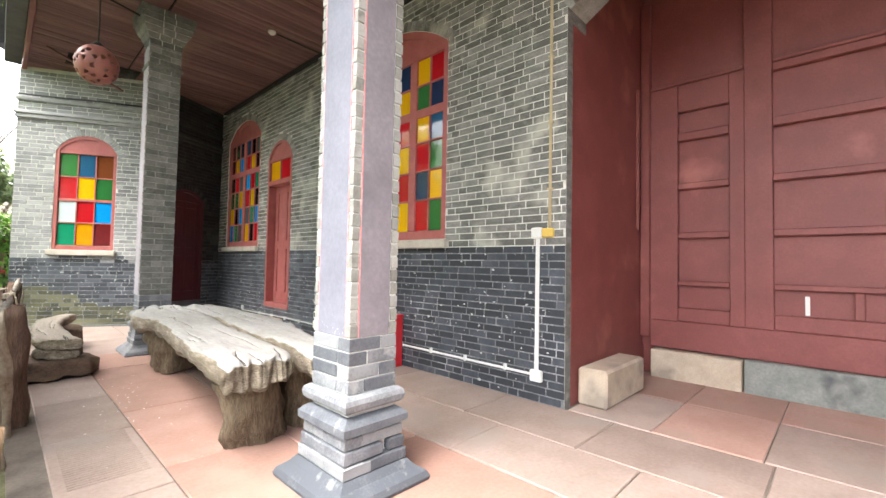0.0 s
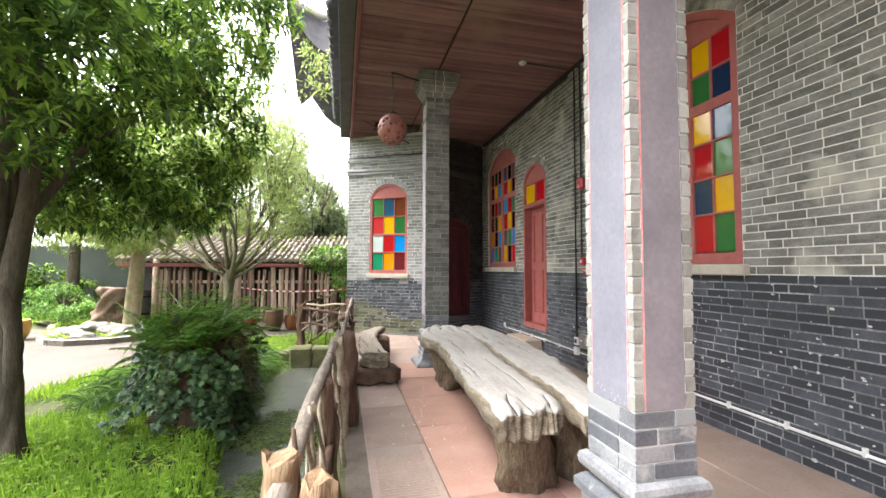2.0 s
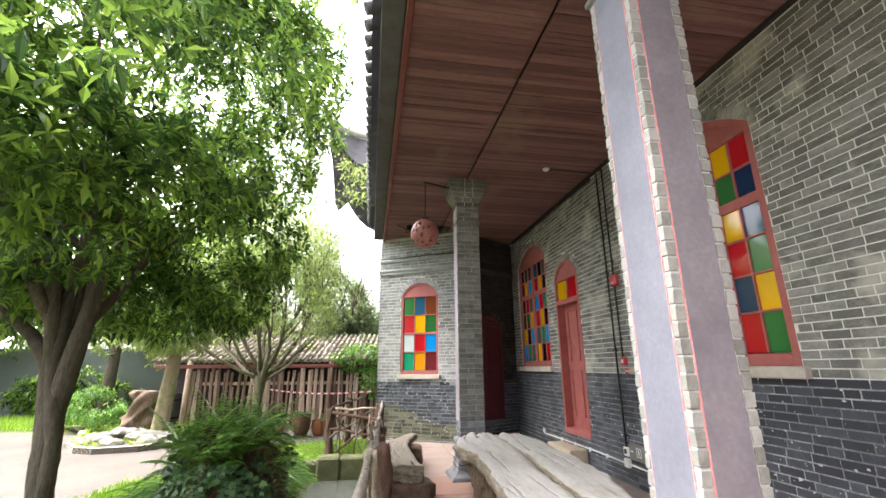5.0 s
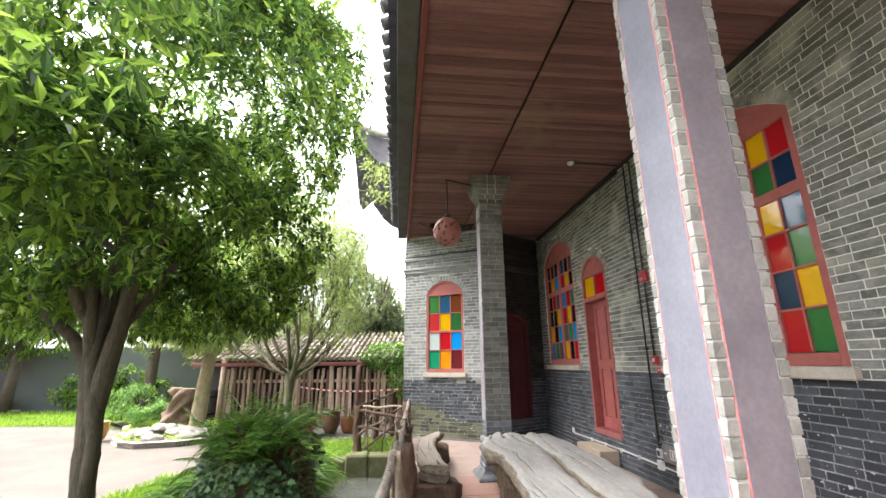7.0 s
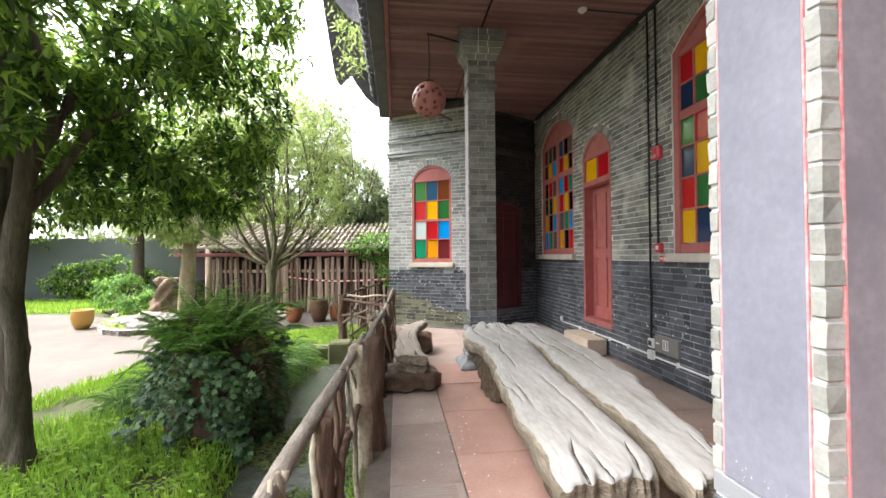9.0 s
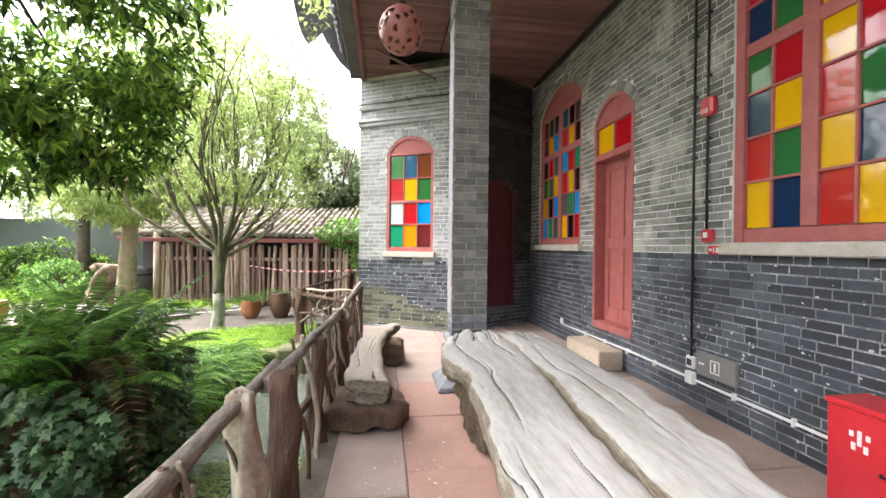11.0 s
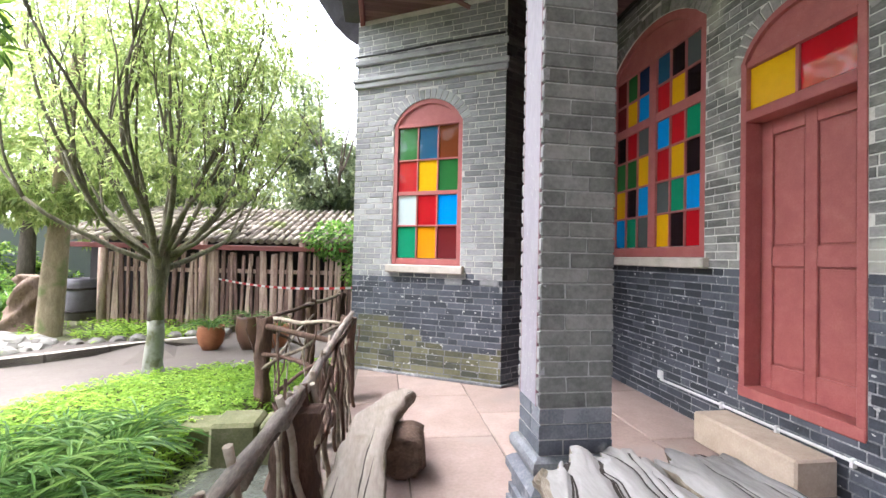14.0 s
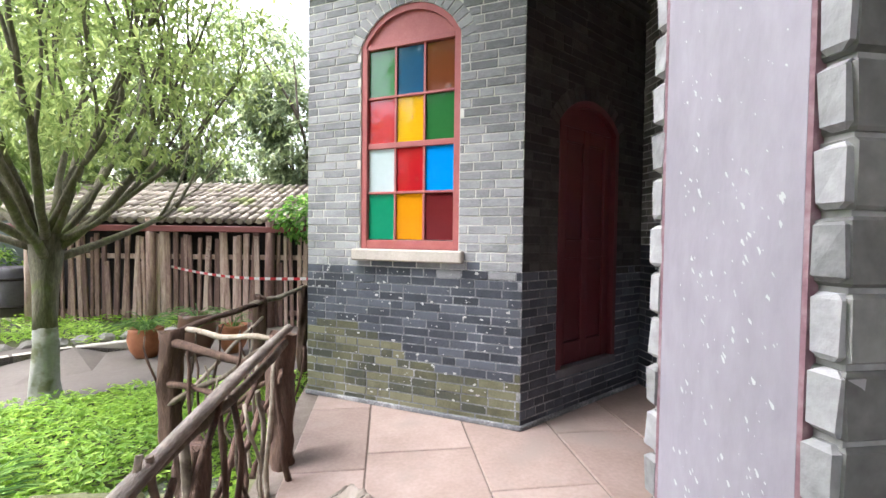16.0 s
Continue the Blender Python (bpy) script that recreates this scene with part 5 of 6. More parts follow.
items += whorls(rnd, [((0, 0, 3.7), (2.2, 2.2, 1.5), 900), ((0, 0, 5.0), (2.0, 2.0, 1.2), 700), ((0.9, -0.6, 2.9), (1.3, 1.2, 0.7), 240)], 6, 0.11, 0.036, 0.25, 0.4, 7.0, gaps=0.12)
ob = new("crown", leaves_mesh("crown", items, LEAF_LIGHT))
ob.parent = tree2


def far_tree(x, y, h, blobs, mat, seed, ln=0.16, per=6, trunk_r=0.12, label="distant leafy tree behind the fence", bark=BARK, gaps=0.05):
    rnd = random.Random(seed)
    t = tagged(empty("tree", (x, y, -0.3)), label, "tree")
    bm = bmesh.new()
    top = Vector((0.1, 0, h * 0.45))
    add_tube(bm, [(0, 0, 0), (0.03, 0.02, h * 0.2), top], [trunk_r * 1.3, trunk_r, trunk_r * 0.8], 10, 0.15)
    tips = []
    for i in range(5):
        a = 2 * math.pi * i / 5 + rnd.random()
        branch(bm, rnd, top, Vector((math.cos(a), math.sin(a), 1.2)), h * 0.3, trunk_r * 0.5, 1, tips, 0.6, 0.2)
    part("trunk", bm, bark, t, smooth=True)
    ob = new("crown", leaves_mesh("crown", whorls(rnd, blobs, per, ln, ln * 0.33, 0.4, 0.35, seed, gaps), mat))
    ob.parent = t


far_tree(-0.9, 18.5, 6.5, [((0, 0, 4.0), (1.3, 1.2, 1.7), 900), ((0.9, 0.2, 3.0), (1.0, 1.0, 1.3), 500), ((-0.9, 0, 5.2), (1.0, 1.0, 1.1), 420)], LEAF_OLIVE, 41, 0.24, 6, 0.13, "drooping grey-green tree behind the shed", gaps=0.0)
far_tree(-4.6, 20.0, 8.5, [((0, 0, 5.0), (2.1, 1.7, 2.2), 900), ((1.8, 0, 6.8), (1.7, 1.4, 1.7), 560), ((-1.7, 0, 3.6), (1.8, 1.4, 1.5), 560), ((2.2, 0, 3.6), (1.6, 1.2, 1.3), 420)], LEAF_OLIVE, 42, 0.26, 6, 0.16, "tall airy tree with thin grey-green leaves", gaps=0.02)
far_tree(-9.0, 18.5, 7.5, [((0, 0, 4.6), (2.8, 2.0, 2.4), 1200), ((2.6, 0.3, 3.2), (2.0, 1.6, 1.6), 700), ((3.0, 0, 5.6), (2.0, 1.6, 1.6), 600)], LEAF_LIGHT, 43, 0.25, 6, 0.18)
far_tree(-14.5, 19.4, 6.5, [((0, 0, 4.2), (2.8, 1.0, 2.2), 1300), ((3.6, 0.2, 0.9), (2.4, 0.6, 0.9), 700), ((-3, 0, 2.5), (2.5, 0.9, 2.3), 700)], LEAF_DARK, 44, 0.22, 6, 0.18, "dense dark shrubby tree at the yard's edge")
far_tree(-13.0, 9.5, 7.5, [((0, 0, 5.2), (3.0, 2.8, 2.4), 1500)], LEAF_DARK, 45, 0.22, 6, 0.18, "dark tree on the far side of the yard")
far_tree(1.6, 21.0, 5.6, [((0, 0, 3.4), (2.2, 1.6, 1.6), 800), ((-2.6, -1.2, 2.4), (1.7, 1.0, 1.0), 520)], LEAF_LIGHT, 46, 0.22, 6, 0.12, "light green tree behind the ivy")
far_tree(-7.0, 27.0, 6.0, [((0, 0, 3.6), (3.6, 1.6, 2.2), 1000), ((6.0, 0, 3.4), (3.4, 1.6, 1.9), 900), ((-7, 0, 3.8), (3.8, 1.6, 2.4), 1000), ((-15, -2, 3.8), (4.5, 1.6, 2.6), 1000)], LEAF_OLIVE, 47, 0.32, 6, 0.2, "hedge of far woods")
far_tree(-7.75, 15.6, 1.4, [((0, 0, 0.75), (0.85, 0.7, 0.6), 380), ((0.8, -0.6, 0.5), (0.6, 0.5, 0.4), 220)], LEAF_FERN, 48, 0.13, 6, 0.04, "yellow-green shrub beside the old stump")


# fern-topped, ivy-covered stump
def fern(bm_items, rnd, p, yaw, ln, rise, drop):
    """One arching frond: pinnae in pairs along a bowed stalk."""
    d = Vector((math.cos(yaw), math.sin(yaw), 0))
    s = Vector((-d.y, d.x, 0))
    n = 30
    for i in range(3, n + 1):
        k = i / n
        q = p + d * ln * k * 0.92 + Vector((0, 0, rise * k - drop * k * k))
        slope = rise - 2 * drop * k
        w = 0.16 * ln * math.sin(math.pi * min(1, 0.12 + 0.88 * k)) ** 0.7 + 0.012
        for sd in (-1, 1):
            o = (s * sd + d * 0.45 + Vector((0, 0, 0.12 * slope - 0.1))).normalized()
            bm_items.append((q, o, Vector((0, 0, 1)), w * rnd.uniform(0.95, 1.25), 0.021 * ln / 0.7 + 0.006))


rnd = random.Random(8)
SX, SY = -1.2, 6.2
mound = tagged(empty("fern_stump", (SX, SY, -0.3)), "tree stump smothered in dark ivy with ferns on top", "shrub")
bm = tube([(0, 0, 0), (0.02, 0, 0.4), (0.0, 0.03, 0.9), (0.05, 0, 1.15)], [0.5, 0.42, 0.36, 0.3], 14, 0.5, 1.0)
part("stump", bm, POST, mound)
items = []
for i in range(5200):
    a, z = rnd.uniform(0, 2 * math.pi), rnd.uniform(-0.02, 0.9)
    r = (0.66 - 0.14 * z) * (1 + 0.38 * noise.noise(Vector((math.cos(a) * 1.6, math.sin(a) * 1.6, z * 2.2)))) + rnd.uniform(-0.12, 0.08)
    if noise.noise(Vector((math.cos(a) * 2.1 + 3, math.sin(a) * 2.1, z * 2.4))) < -0.2:
        continue
    p = Vector((r * math.cos(a), r * math.sin(a), z))
    out = (Vector((math.cos(a), math.sin(a), -0.5)) + sphere_dir(rnd) * 0.7).normalized()
    items.append((p, out, Vector((math.cos(a), math.sin(a), 0.4)), rnd.uniform(0.045, 0.085), rnd.uniform(0.042, 0.08)))
ob = new("ivy", star_leaves("ivy", items, LEAF_IVY))
ob.parent = mound
items, brown = [], []
for i in range(330):
    a = rnd.uniform(0, 2 * math.pi)
    p = Vector((rnd.uniform(-0.36, 0.36), rnd.uniform(-0.36, 0.36), rnd.uniform(0.62, 1.0)))
    fern(items if i % 7 else brown, rnd, p, a, rnd.uniform(0.3, 0.66), rnd.uniform(0.45, 0.9), rnd.uniform(0.2, 0.7) if i % 7 else 1.3)
for nm, it, m in (("fern_fronds", items, LEAF_FERN), ("dead_fronds", brown, DEAD)):
    ob = new(nm, leaves_mesh(nm, it, m))
    ob.parent = mound


def strap_items(rnd, p, n, ln, w, spread=0.7):
    """Long arching strap leaves, each bent in three."""
    items = []
    for i in range(n):
        a = rnd.uniform(0, 2 * math.pi)
        d = Vector((math.cos(a), math.sin(a), 0)) * rnd.uniform(0.25, spread)
        l2 = ln * rnd.uniform(0.6, 1.1)
        q = p + d * 0.06
        e = (d + Vector((0, 0, 1))).normalized()
        for k in range(4):
            items.append((q, e, Vector((0, 0, 1)), l2 * 0.36, w * (1 - 0.12 * k)))
            q = q + e * l2 * 0.27
            e = (e + d * 0.75 + Vector((0, 0, -0.42))).normalized()
    return items


rnd = random.Random(19)
clumps = [(-1.2, 7.35, 0.5), (-1.25, 7.9, 0.5), (-1.2, 8.35, 0.42), (-1.6, 7.4, 0.6), (-1.75, 8.3, 0.5), (-2.2, 7.7, 0.5), (-1.2, 8.9, 0.45), (-1.3, 9.5, 0.4), (-1.8, 9.3, 0.4)]
clumps += [(-1.16 - 0.33 * (i % 5) + rnd.uniform(-0.1, 0.1), 6.95 + 0.52 * (i // 5) + rnd.uniform(-0.15, 0.15), rnd.uniform(0.38, 0.55)) for i in range(25)]
for x, y, ln in clumps:
    ob = new("strap_leaf_plant", leaves_mesh("strap_leaf_plant", strap_items(rnd, Vector((0, 0, 0)), 76, ln * 1.3, 0.032), STRAP))
    ob.location = (x, y, ground_z(x, y) - 0.02)
    tagged(ob, "clump of arching dark green strap leaves by the pond", "plant", "pond plants")

# grass, weeds and ground cover
rnd = random.Random(5)


def scatter(name, n, inside, make, mat, label):
    items = []
    tries = 0
    while len(items) < n and tries < n * 12:
        tries += 1
        x, y = inside(rnd)
        if in_pond(x, y, 1.02) or not bed_x(y) - 0.05 + 0.25 * noise.noise(Vector((x * 2, y * 2, 1))) < x < 0.33:
            continue
        make(items, Vector((x, y, ground_z(x, y) - 0.01)))
    ob = new(name, leaves_mesh(name, items, mat))
    tagged(ob, label, "ground cover", kind="stuff")


def blade(items, p):
    if noise.noise(p * 1.4) < -0.3:
        return
    a = rnd.uniform(0, 2 * math.pi)
    d = Vector((math.cos(a) * 0.5, math.sin(a) * 0.5, 1)).normalized()
    items.append((p, d, Vector((math.cos(a), math.sin(a), 0.2)), rnd.uniform(0.07, 0.19), 0.012))


def weed(items, p):
    a = rnd.uniform(0, 2 * math.pi)
    h = rnd.uniform(0.02, 0.16)
    d = Vector((math.cos(a), math.sin(a), rnd.uniform(0.0, 0.6))).normalized()
    items.append((p + Vector((0, 0, h)), d, Vector((0, 0, 1)), rnd.uniform(0.05, 0.09), rnd.uniform(0.025, 0.04)))


scatter("grass", 26000, lambda r: (r.uniform(-3.8, 0.3), r.uniform(1.0, 9.0)), blade, GRASS, "fresh bright green grass and weeds")
scatter("ground_cover", 15000, lambda r: (r.uniform(-2.9, 0.3), r.uniform(8.6, 12.0)), weed, GRASS, "bright green leafy ground cover")
scatter("weeds", 7000, lambda r: (r.uniform(-2.6, 0.3), r.uniform(2.5, 9.2)), weed, GRASS, "light green weeds round the pond")
items = []
for i in range(11000):
    a, r = rnd.uniform(0, 2 * math.pi), math.sqrt(rnd.random())
    x, y = POND[0][0] + POND[1] * 1.1 * r * math.cos(a), POND[0][1] + POND[2] * 1.08 * r * math.sin(a)
    if noise.noise(Vector((x * 2.2, y * 1.1, 9))) < (-0.08 if y < 6.6 else 0.36):
        continue
    b = rnd.uniform(0, 6.28)
    items.append((Vector((x, y, -0.352)), Vector((math.cos(b), math.sin(b), 0.25)).normalized(), Vector((0, 0, 1)), rnd.uniform(0.03, 0.08), 0.025))
tagged(new("pond_weed", leaves_mesh("pond_weed", items, LEAF_LIGHT)), "floating weed on the pond", "water plant", kind="stuff")
rnd = random.Random(6)
items = []
for i in range(9000):
    x = rnd.uniform(-9.0, -2.3)
    y = rnd.uniform(11.6, 15.4)
    edge = None
    for (x0, y0), (x1, y1) in zip(ISLAND, ISLAND[1:]):
        if x0 <= x <= x1:
            edge = y0 + (y1 - y0) * (x - x0) / (x1 - x0)
    if edge is None or y < edge + 0.15 or noise.noise(Vector((x * 1.1, y * 1.1, 3))) < -0.05:
        continue
    a = rnd.uniform(0, 6.28)
    items.append((Vector((x, y, -0.16 + rnd.uniform(0, 0.12))), Vector((math.cos(a), math.sin(a), 0.5)).normalized(), Vector((0, 0, 1)), rnd.uniform(0.06, 0.14), 0.045))
tagged(new("island_weeds", leaves_mesh("island_weeds", items, GRASS)), "low weeds in the kerbed bed", "ground cover", kind="stuff")
items = []
for i in range(9000):
    x, y = rnd.uniform(-22, -8), rnd.uniform(16.0, 19.5)
    a = rnd.uniform(0, 6.28)
    items.append((Vector((x, y, -0.26)), Vector((math.cos(a) * 0.7, math.sin(a) * 0.7, 1)).normalized(), Vector((math.cos(a), math.sin(a), 0)), rnd.uniform(0.12, 0.3), 0.03))
tagged(new("far_lawn", leaves_mesh("far_lawn", items, GRASS)), "strip of lawn beyond the yard", "ground cover", kind="stuff")

# ---------- rustic stick fence along the veranda's edge ----------
fence = tagged(empty("stick_fence", (0, 0, 0)), "rustic fence of crooked logs and sticks along the veranda edge", "fence")


def stick(name, a, b, r, seed, mat=STICK, amp=0.025, sides=9, n=10, taper=0.75):
    path = crooked(a, b, n, amp * 0.6, seed)
    radii = [r * (1 - (1 - taper) * i / n) * (1 + 0.16 * noise.noise(Vector((i * 1.7, seed, 0)))) for i in range(n + 1)]
    return part(name, tube(path, radii, sides, 0.32, seed), mat, fence)


def post(x, y, z, r, h, lx, seed, mat):
    """A rough log post with a splintered top."""
    n = 14
    path = crooked((x, y, z), (x + lx, y + 0.02, h), n, 0.012, seed)
    radii = [r * (1.05 - 0.1 * i / n + 0.09 * noise.noise(Vector((i * 0.9, seed, 2)))) for i in range(n + 1)]
    bm = tube(path, radii, 18, 0.6, seed)
    bm.verts.ensure_lookup_table()
    top = bm.verts[-18:]
    for i, v in enumerate(top):
        v.co.z += 0.05 * noise.noise(Vector((math.cos(i * 0.35) * 1.7, math.sin(i * 0.35) * 1.7, seed))) + 0.012 * noise.noise(Vector((i * 2.3, seed, 0)))
    return part("post", bm, mat, fence)


stick("rail", (0.17, 2.25, 0.70), (0.34, 5.3, 0.80), 0.040, 1, RAIL, 0.010, 12, 22)
stick("rail", (0.36, 5.0, 0.78), (0.45, 7.6, 0.74), 0.036, 2, RAIL, 0.014, 12, 22)
stick("rail", (0.43, 7.2, 0.70), (0.56, 9.62, 0.86), 0.032, 3, RAIL, 0.03, 12, 22)
stick("rail", (0.36, 6.9, 0.60), (0.57, 9.5, 0.80), 0.027, 4, STICK, 0.06)
stick("rail", (0.30, 4.4, 0.35), (0.44, 7.3, 0.30), 0.03, 5, POST, 0.05)
stick("rail", (0.22, 2.4, 0.32), (0.36, 4.9, 0.42), 0.03, 15, POST, 0.05)
for k, (x, y, r, h, m, lx) in enumerate(((0.15, 2.42, 0.068, 0.80, TAN_LOG, 0.02), (0.31, 2.36, 0.055, 0.74, TAN_LOG, 0.0), (0.40, 4.75, 0.055, 0.83, STICK, -0.07), (0.46, 4.98, 0.065, 0.84, POST, -0.02),
                                          (0.44, 7.5, 0.125, 0.66, POST, 0.0), (0.53, 9.6, 0.085, 0.82, POST, 0.0), (0.40, 8.6, 0.06, 0.62, POST, 0.02), (0.28, 3.6, 0.05, 0.75, POST, 0.0), (0.42, 6.15, 0.06, 0.76, POST, 0.0))):
    post(x, y, -0.12, r, h, lx, k + 40, m)
rnd = random.Random(77)
y = 2.5
k = 0
while y < 9.5:
    f = (y - 2.3) / 7.3
    x = 0.20 + 0.34 * f
    lean = rnd.uniform(-0.32, 0.22)
    stick("stick", (x + rnd.uniform(-0.02, 0.13), y, -0.05), (x + rnd.uniform(-0.03, 0.03), y + lean, rnd.uniform(0.66, 0.86)), rnd.uniform(0.011, 0.024), 100 + k, rnd.choice((STICK, STICK, STICK, POST)), 0.05, 7)
    k += 1
    y += rnd.uniform(0.13, 0.28) if y < 7.0 else rnd.uniform(0.08, 0.16)
for k in range(9):
    y = 7.2 + 0.26 * k
    stick("stick", (0.40 + rnd.uniform(0, 0.1), y, rnd.uniform(0.0, 0.2)), (0.52 + rnd.uniform(-0.05, 0.05), y + rnd.uniform(0.4, 0.8), rnd.uniform(0.5, 0.85)), 0.018, 200 + k, POST, 0.08, 7)

fence2 = tagged(empty("stick_fence", (0, 0, 0)), "second rustic stick railing across the little path", "fence")
fence = fence2
for k, (x, y, r, h) in enumerate(((-0.48, 10.33, 0.075, 0.70), (-0.15, 11.5, 0.06, 0.80), (0.22, 11.95, 0.06, 0.86))):
    post(x, y, -0.32, r, h, 0.01, k + 70, POST)
for k, (a, b, r) in enumerate((((-0.52, 10.3, 0.66), (-0.12, 11.55, 0.72), 0.03), ((-0.2, 11.4, 0.74), (0.26, 12.0, 0.84), 0.03), ((-0.5, 10.35, 0.62), (0.56, 9.75, 0.50), 0.034), ((-0.42, 10.5, 0.68), (0.5, 9.85, 0.72), 0.024),
                               ((-0.48, 10.3, 0.30), (0.5, 9.8, 0.24), 0.026), ((-0.5, 10.3, 0.12), (0.42, 9.9, 0.7), 0.022), ((-0.3, 10.2, -0.1), (0.5, 9.7, 0.55), 0.022), ((-0.45, 10.4, 0.1), (-0.1, 11.5, 0.6), 0.02), ((-0.45, 10.35, 0.6), (-0.15, 11.5, 0.1), 0.02))):
    stick("rail", a, b, r, 300 + k, STICK if k % 2 else POST, 0.05)
for k in range(14):
    a = rnd.random()
    p, q = Vector((-0.48, 10.33, 0)), Vector((0.52, 9.65, 0)) if k % 2 else Vector((-0.15, 11.5, 0))
    m = p.lerp(q, a)
    stick("stick", (m.x, m.y, -0.2), (m.x + rnd.uniform(-0.2, 0.2), m.y + rnd.uniform(-0.2, 0.2), rnd.uniform(0.45, 0.72)), rnd.uniform(0.009, 0.017), 330 + k, rnd.choice((STICK, POST)), 0.07, 6)

# ---------- mossy stone blocks by the pond ----------
for lo, hi in (((-0.95, 9.3, -0.5), (-0.58, 9.65, -0.12)), ((-0.56, 9.05, -0.75), (-0.17, 9.42, 0.0)), ((-0.165, 9.07, -0.75), (0.27, 9.40, -0.015))):
    bm = box(lo, hi, 0.03)
    tagged(part("stone_block", bm, MOSS), "mossy squared stone block by the pond", "stone block", "pond stones")

# ---------- the far side: kerbed bed, stump, pots, plank fence, shed roof ----------
kerb = tagged(empty("kerb", (0, 0, 0)), "low concrete kerb round the planted bed", "kerb", kind="structure")
for (x0, y0), (x1, y1) in zip(ISLAND, ISLAND[1:]):
    d = Vector((x1 - x0, y1 - y0, 0))
    n = max(1, round(d.length / 0.7))
    for i in range(n):
        a = Vector((x0, y0, 0)) + d * (i / n)
        m = Matrix.Translation(a) @ Matrix.Rotation(math.atan2(d.y, d.x), 4, "Z")
        part("kerb_stone", box((0.004, 0.0, -0.3), (d.length / n - 0.004, 0.14, -0.10), 0.012, m), MOSS if i % 2 else SILL, kerb)
bm = bmesh.new()
vs = [bm.verts.new((x, y + 0.1, -0.15)) for x, y in ISLAND] + [bm.verts.new(p) for p in ((-2.2, 16.5, -0.15), (-9.5, 17, -0.15))]
bm.faces.new(vs)
tagged(part("ground_bed", bm, SOIL), "soil of the kerbed bed", "ground", kind="structure")


def rock(p, r, seed, mat=ROCK):
    bm = bmesh.new()
    bmesh.ops.create_icosphere(bm, subdivisions=2, radius=1)
    for v in bm.verts:
        n = v.co.normalized()
        v.co = Vector((n.x * r[0], n.y * r[1], n.z * r[2])) * (1 + 0.35 * noise.noise(n * 1.6 + Vector((seed, 0, 0))))
    ob = part("stone", bm, mat)
    ob.location = p
    return tagged(ob, "pale rough stone in the planted bed", "stone", "bed stones")


rnd = random.Random(2)
for i in range(44):
    a, r = rnd.uniform(0, 6.28), math.sqrt(rnd.random())
    x, y = -5.35 + 0.95 * r * math.cos(a), 12.65 + 0.75 * r * math.sin(a)
    s = rnd.uniform(0.10, 0.2)
    rock((x, y, -0.12 + 0.22 * (1 - r)), (s * 1.2, s, s * 0.6), i)
for i in range(9):
    rock((-4.1 + i * 0.24, 12.95 + i * 0.14, -0.10), (0.13, 0.11, 0.08), 60 + i)

st = part("tree_stump", tube([(0.06 * i / 11, 0, 1.15 * i / 11) for i in range(12)], [0.52, 0.42, 0.36, 0.33, 0.31, 0.30, 0.30, 0.31, 0.33, 0.33, 0.31, 0.27], 28, 0.9, 3.0), STUMP_WOOD)
st.location = (-6.05, 14.75, -0.25)
tagged(st, "gnarled reddish-brown tree stump", "stump")
tr = tagged(empty("tree", (-5.15, 13.9, -0.3)), "thick pale mossy tree trunk beside the shed", "tree")
part("trunk", tube([(0, 0, 0), (0, 0, 0.2), (0.06, 0, 1.2), (0.14, 0, 2.4), (0.1, 0.1, 4.5), (0.3, 0.2, 6.0)], [0.28, 0.205, 0.17, 0.155, 0.13, 0.08], 16, 0.3, 5.0), BARK_PALE, tr)
rnd = random.Random(50)
ob = new("crown", leaves_mesh("crown", whorls(rnd, [((-0.6, 0.3, 4.6), (2.2, 1.6, 1.9), 900), ((1.2, 0, 6.2), (1.9, 1.6, 1.6), 560), ((0.5, -0.9, 3.1), (1.3, 0.6, 0.7), 300), ((0, -0.4, 2.7), (1.5, 0.8, 0.6), 380)], 6, 0.19, 0.06, 0.4, 0.3, 5.0), LEAF_LIGHT))
ob.parent = tr


def lathe(profile, n=20):
    bm = bmesh.new()
    rings = [[bm.verts.new((r * math.cos(2 * math.pi * k / n), r * math.sin(2 * math.pi * k / n), z)) for k in range(n)] for r, z in profile]
    for a, b in zip(rings, rings[1:]):
        for k in range(n):
            bm.faces.new((a[k], a[(k + 1) % n], b[(k + 1) % n], b[k])).smooth = True
    bm.faces.new(rings[0][::-1])
    return bm


def pot(x, y, z, s, mat, label, plant=None, seed=0, h=1.0):
    t = tagged(empty("plant_pot", (x, y, z)), label, "plant pot")
    part("pot", lathe([(0.13 * s, 0), (0.2 * s, 0.12 * s * h), (0.235 * s, 0.27 * s * h), (0.215 * s, 0.38 * s * h), (0.225 * s, 0.42 * s * h), (0.2 * s, 0.42 * s * h), (0.19 * s, 0.36 * s * h), (0.01, 0.36 * s * h)]), mat, t)
    if plant:
        rnd = random.Random(seed)
        it = strap_items(rnd, Vector((0, 0, 0.36 * s * h)), plant, 0.45, 0.02, 0.9)
        ob = new("foliage", leaves_mesh("foliage", it, STRAP))
        ob.parent = t


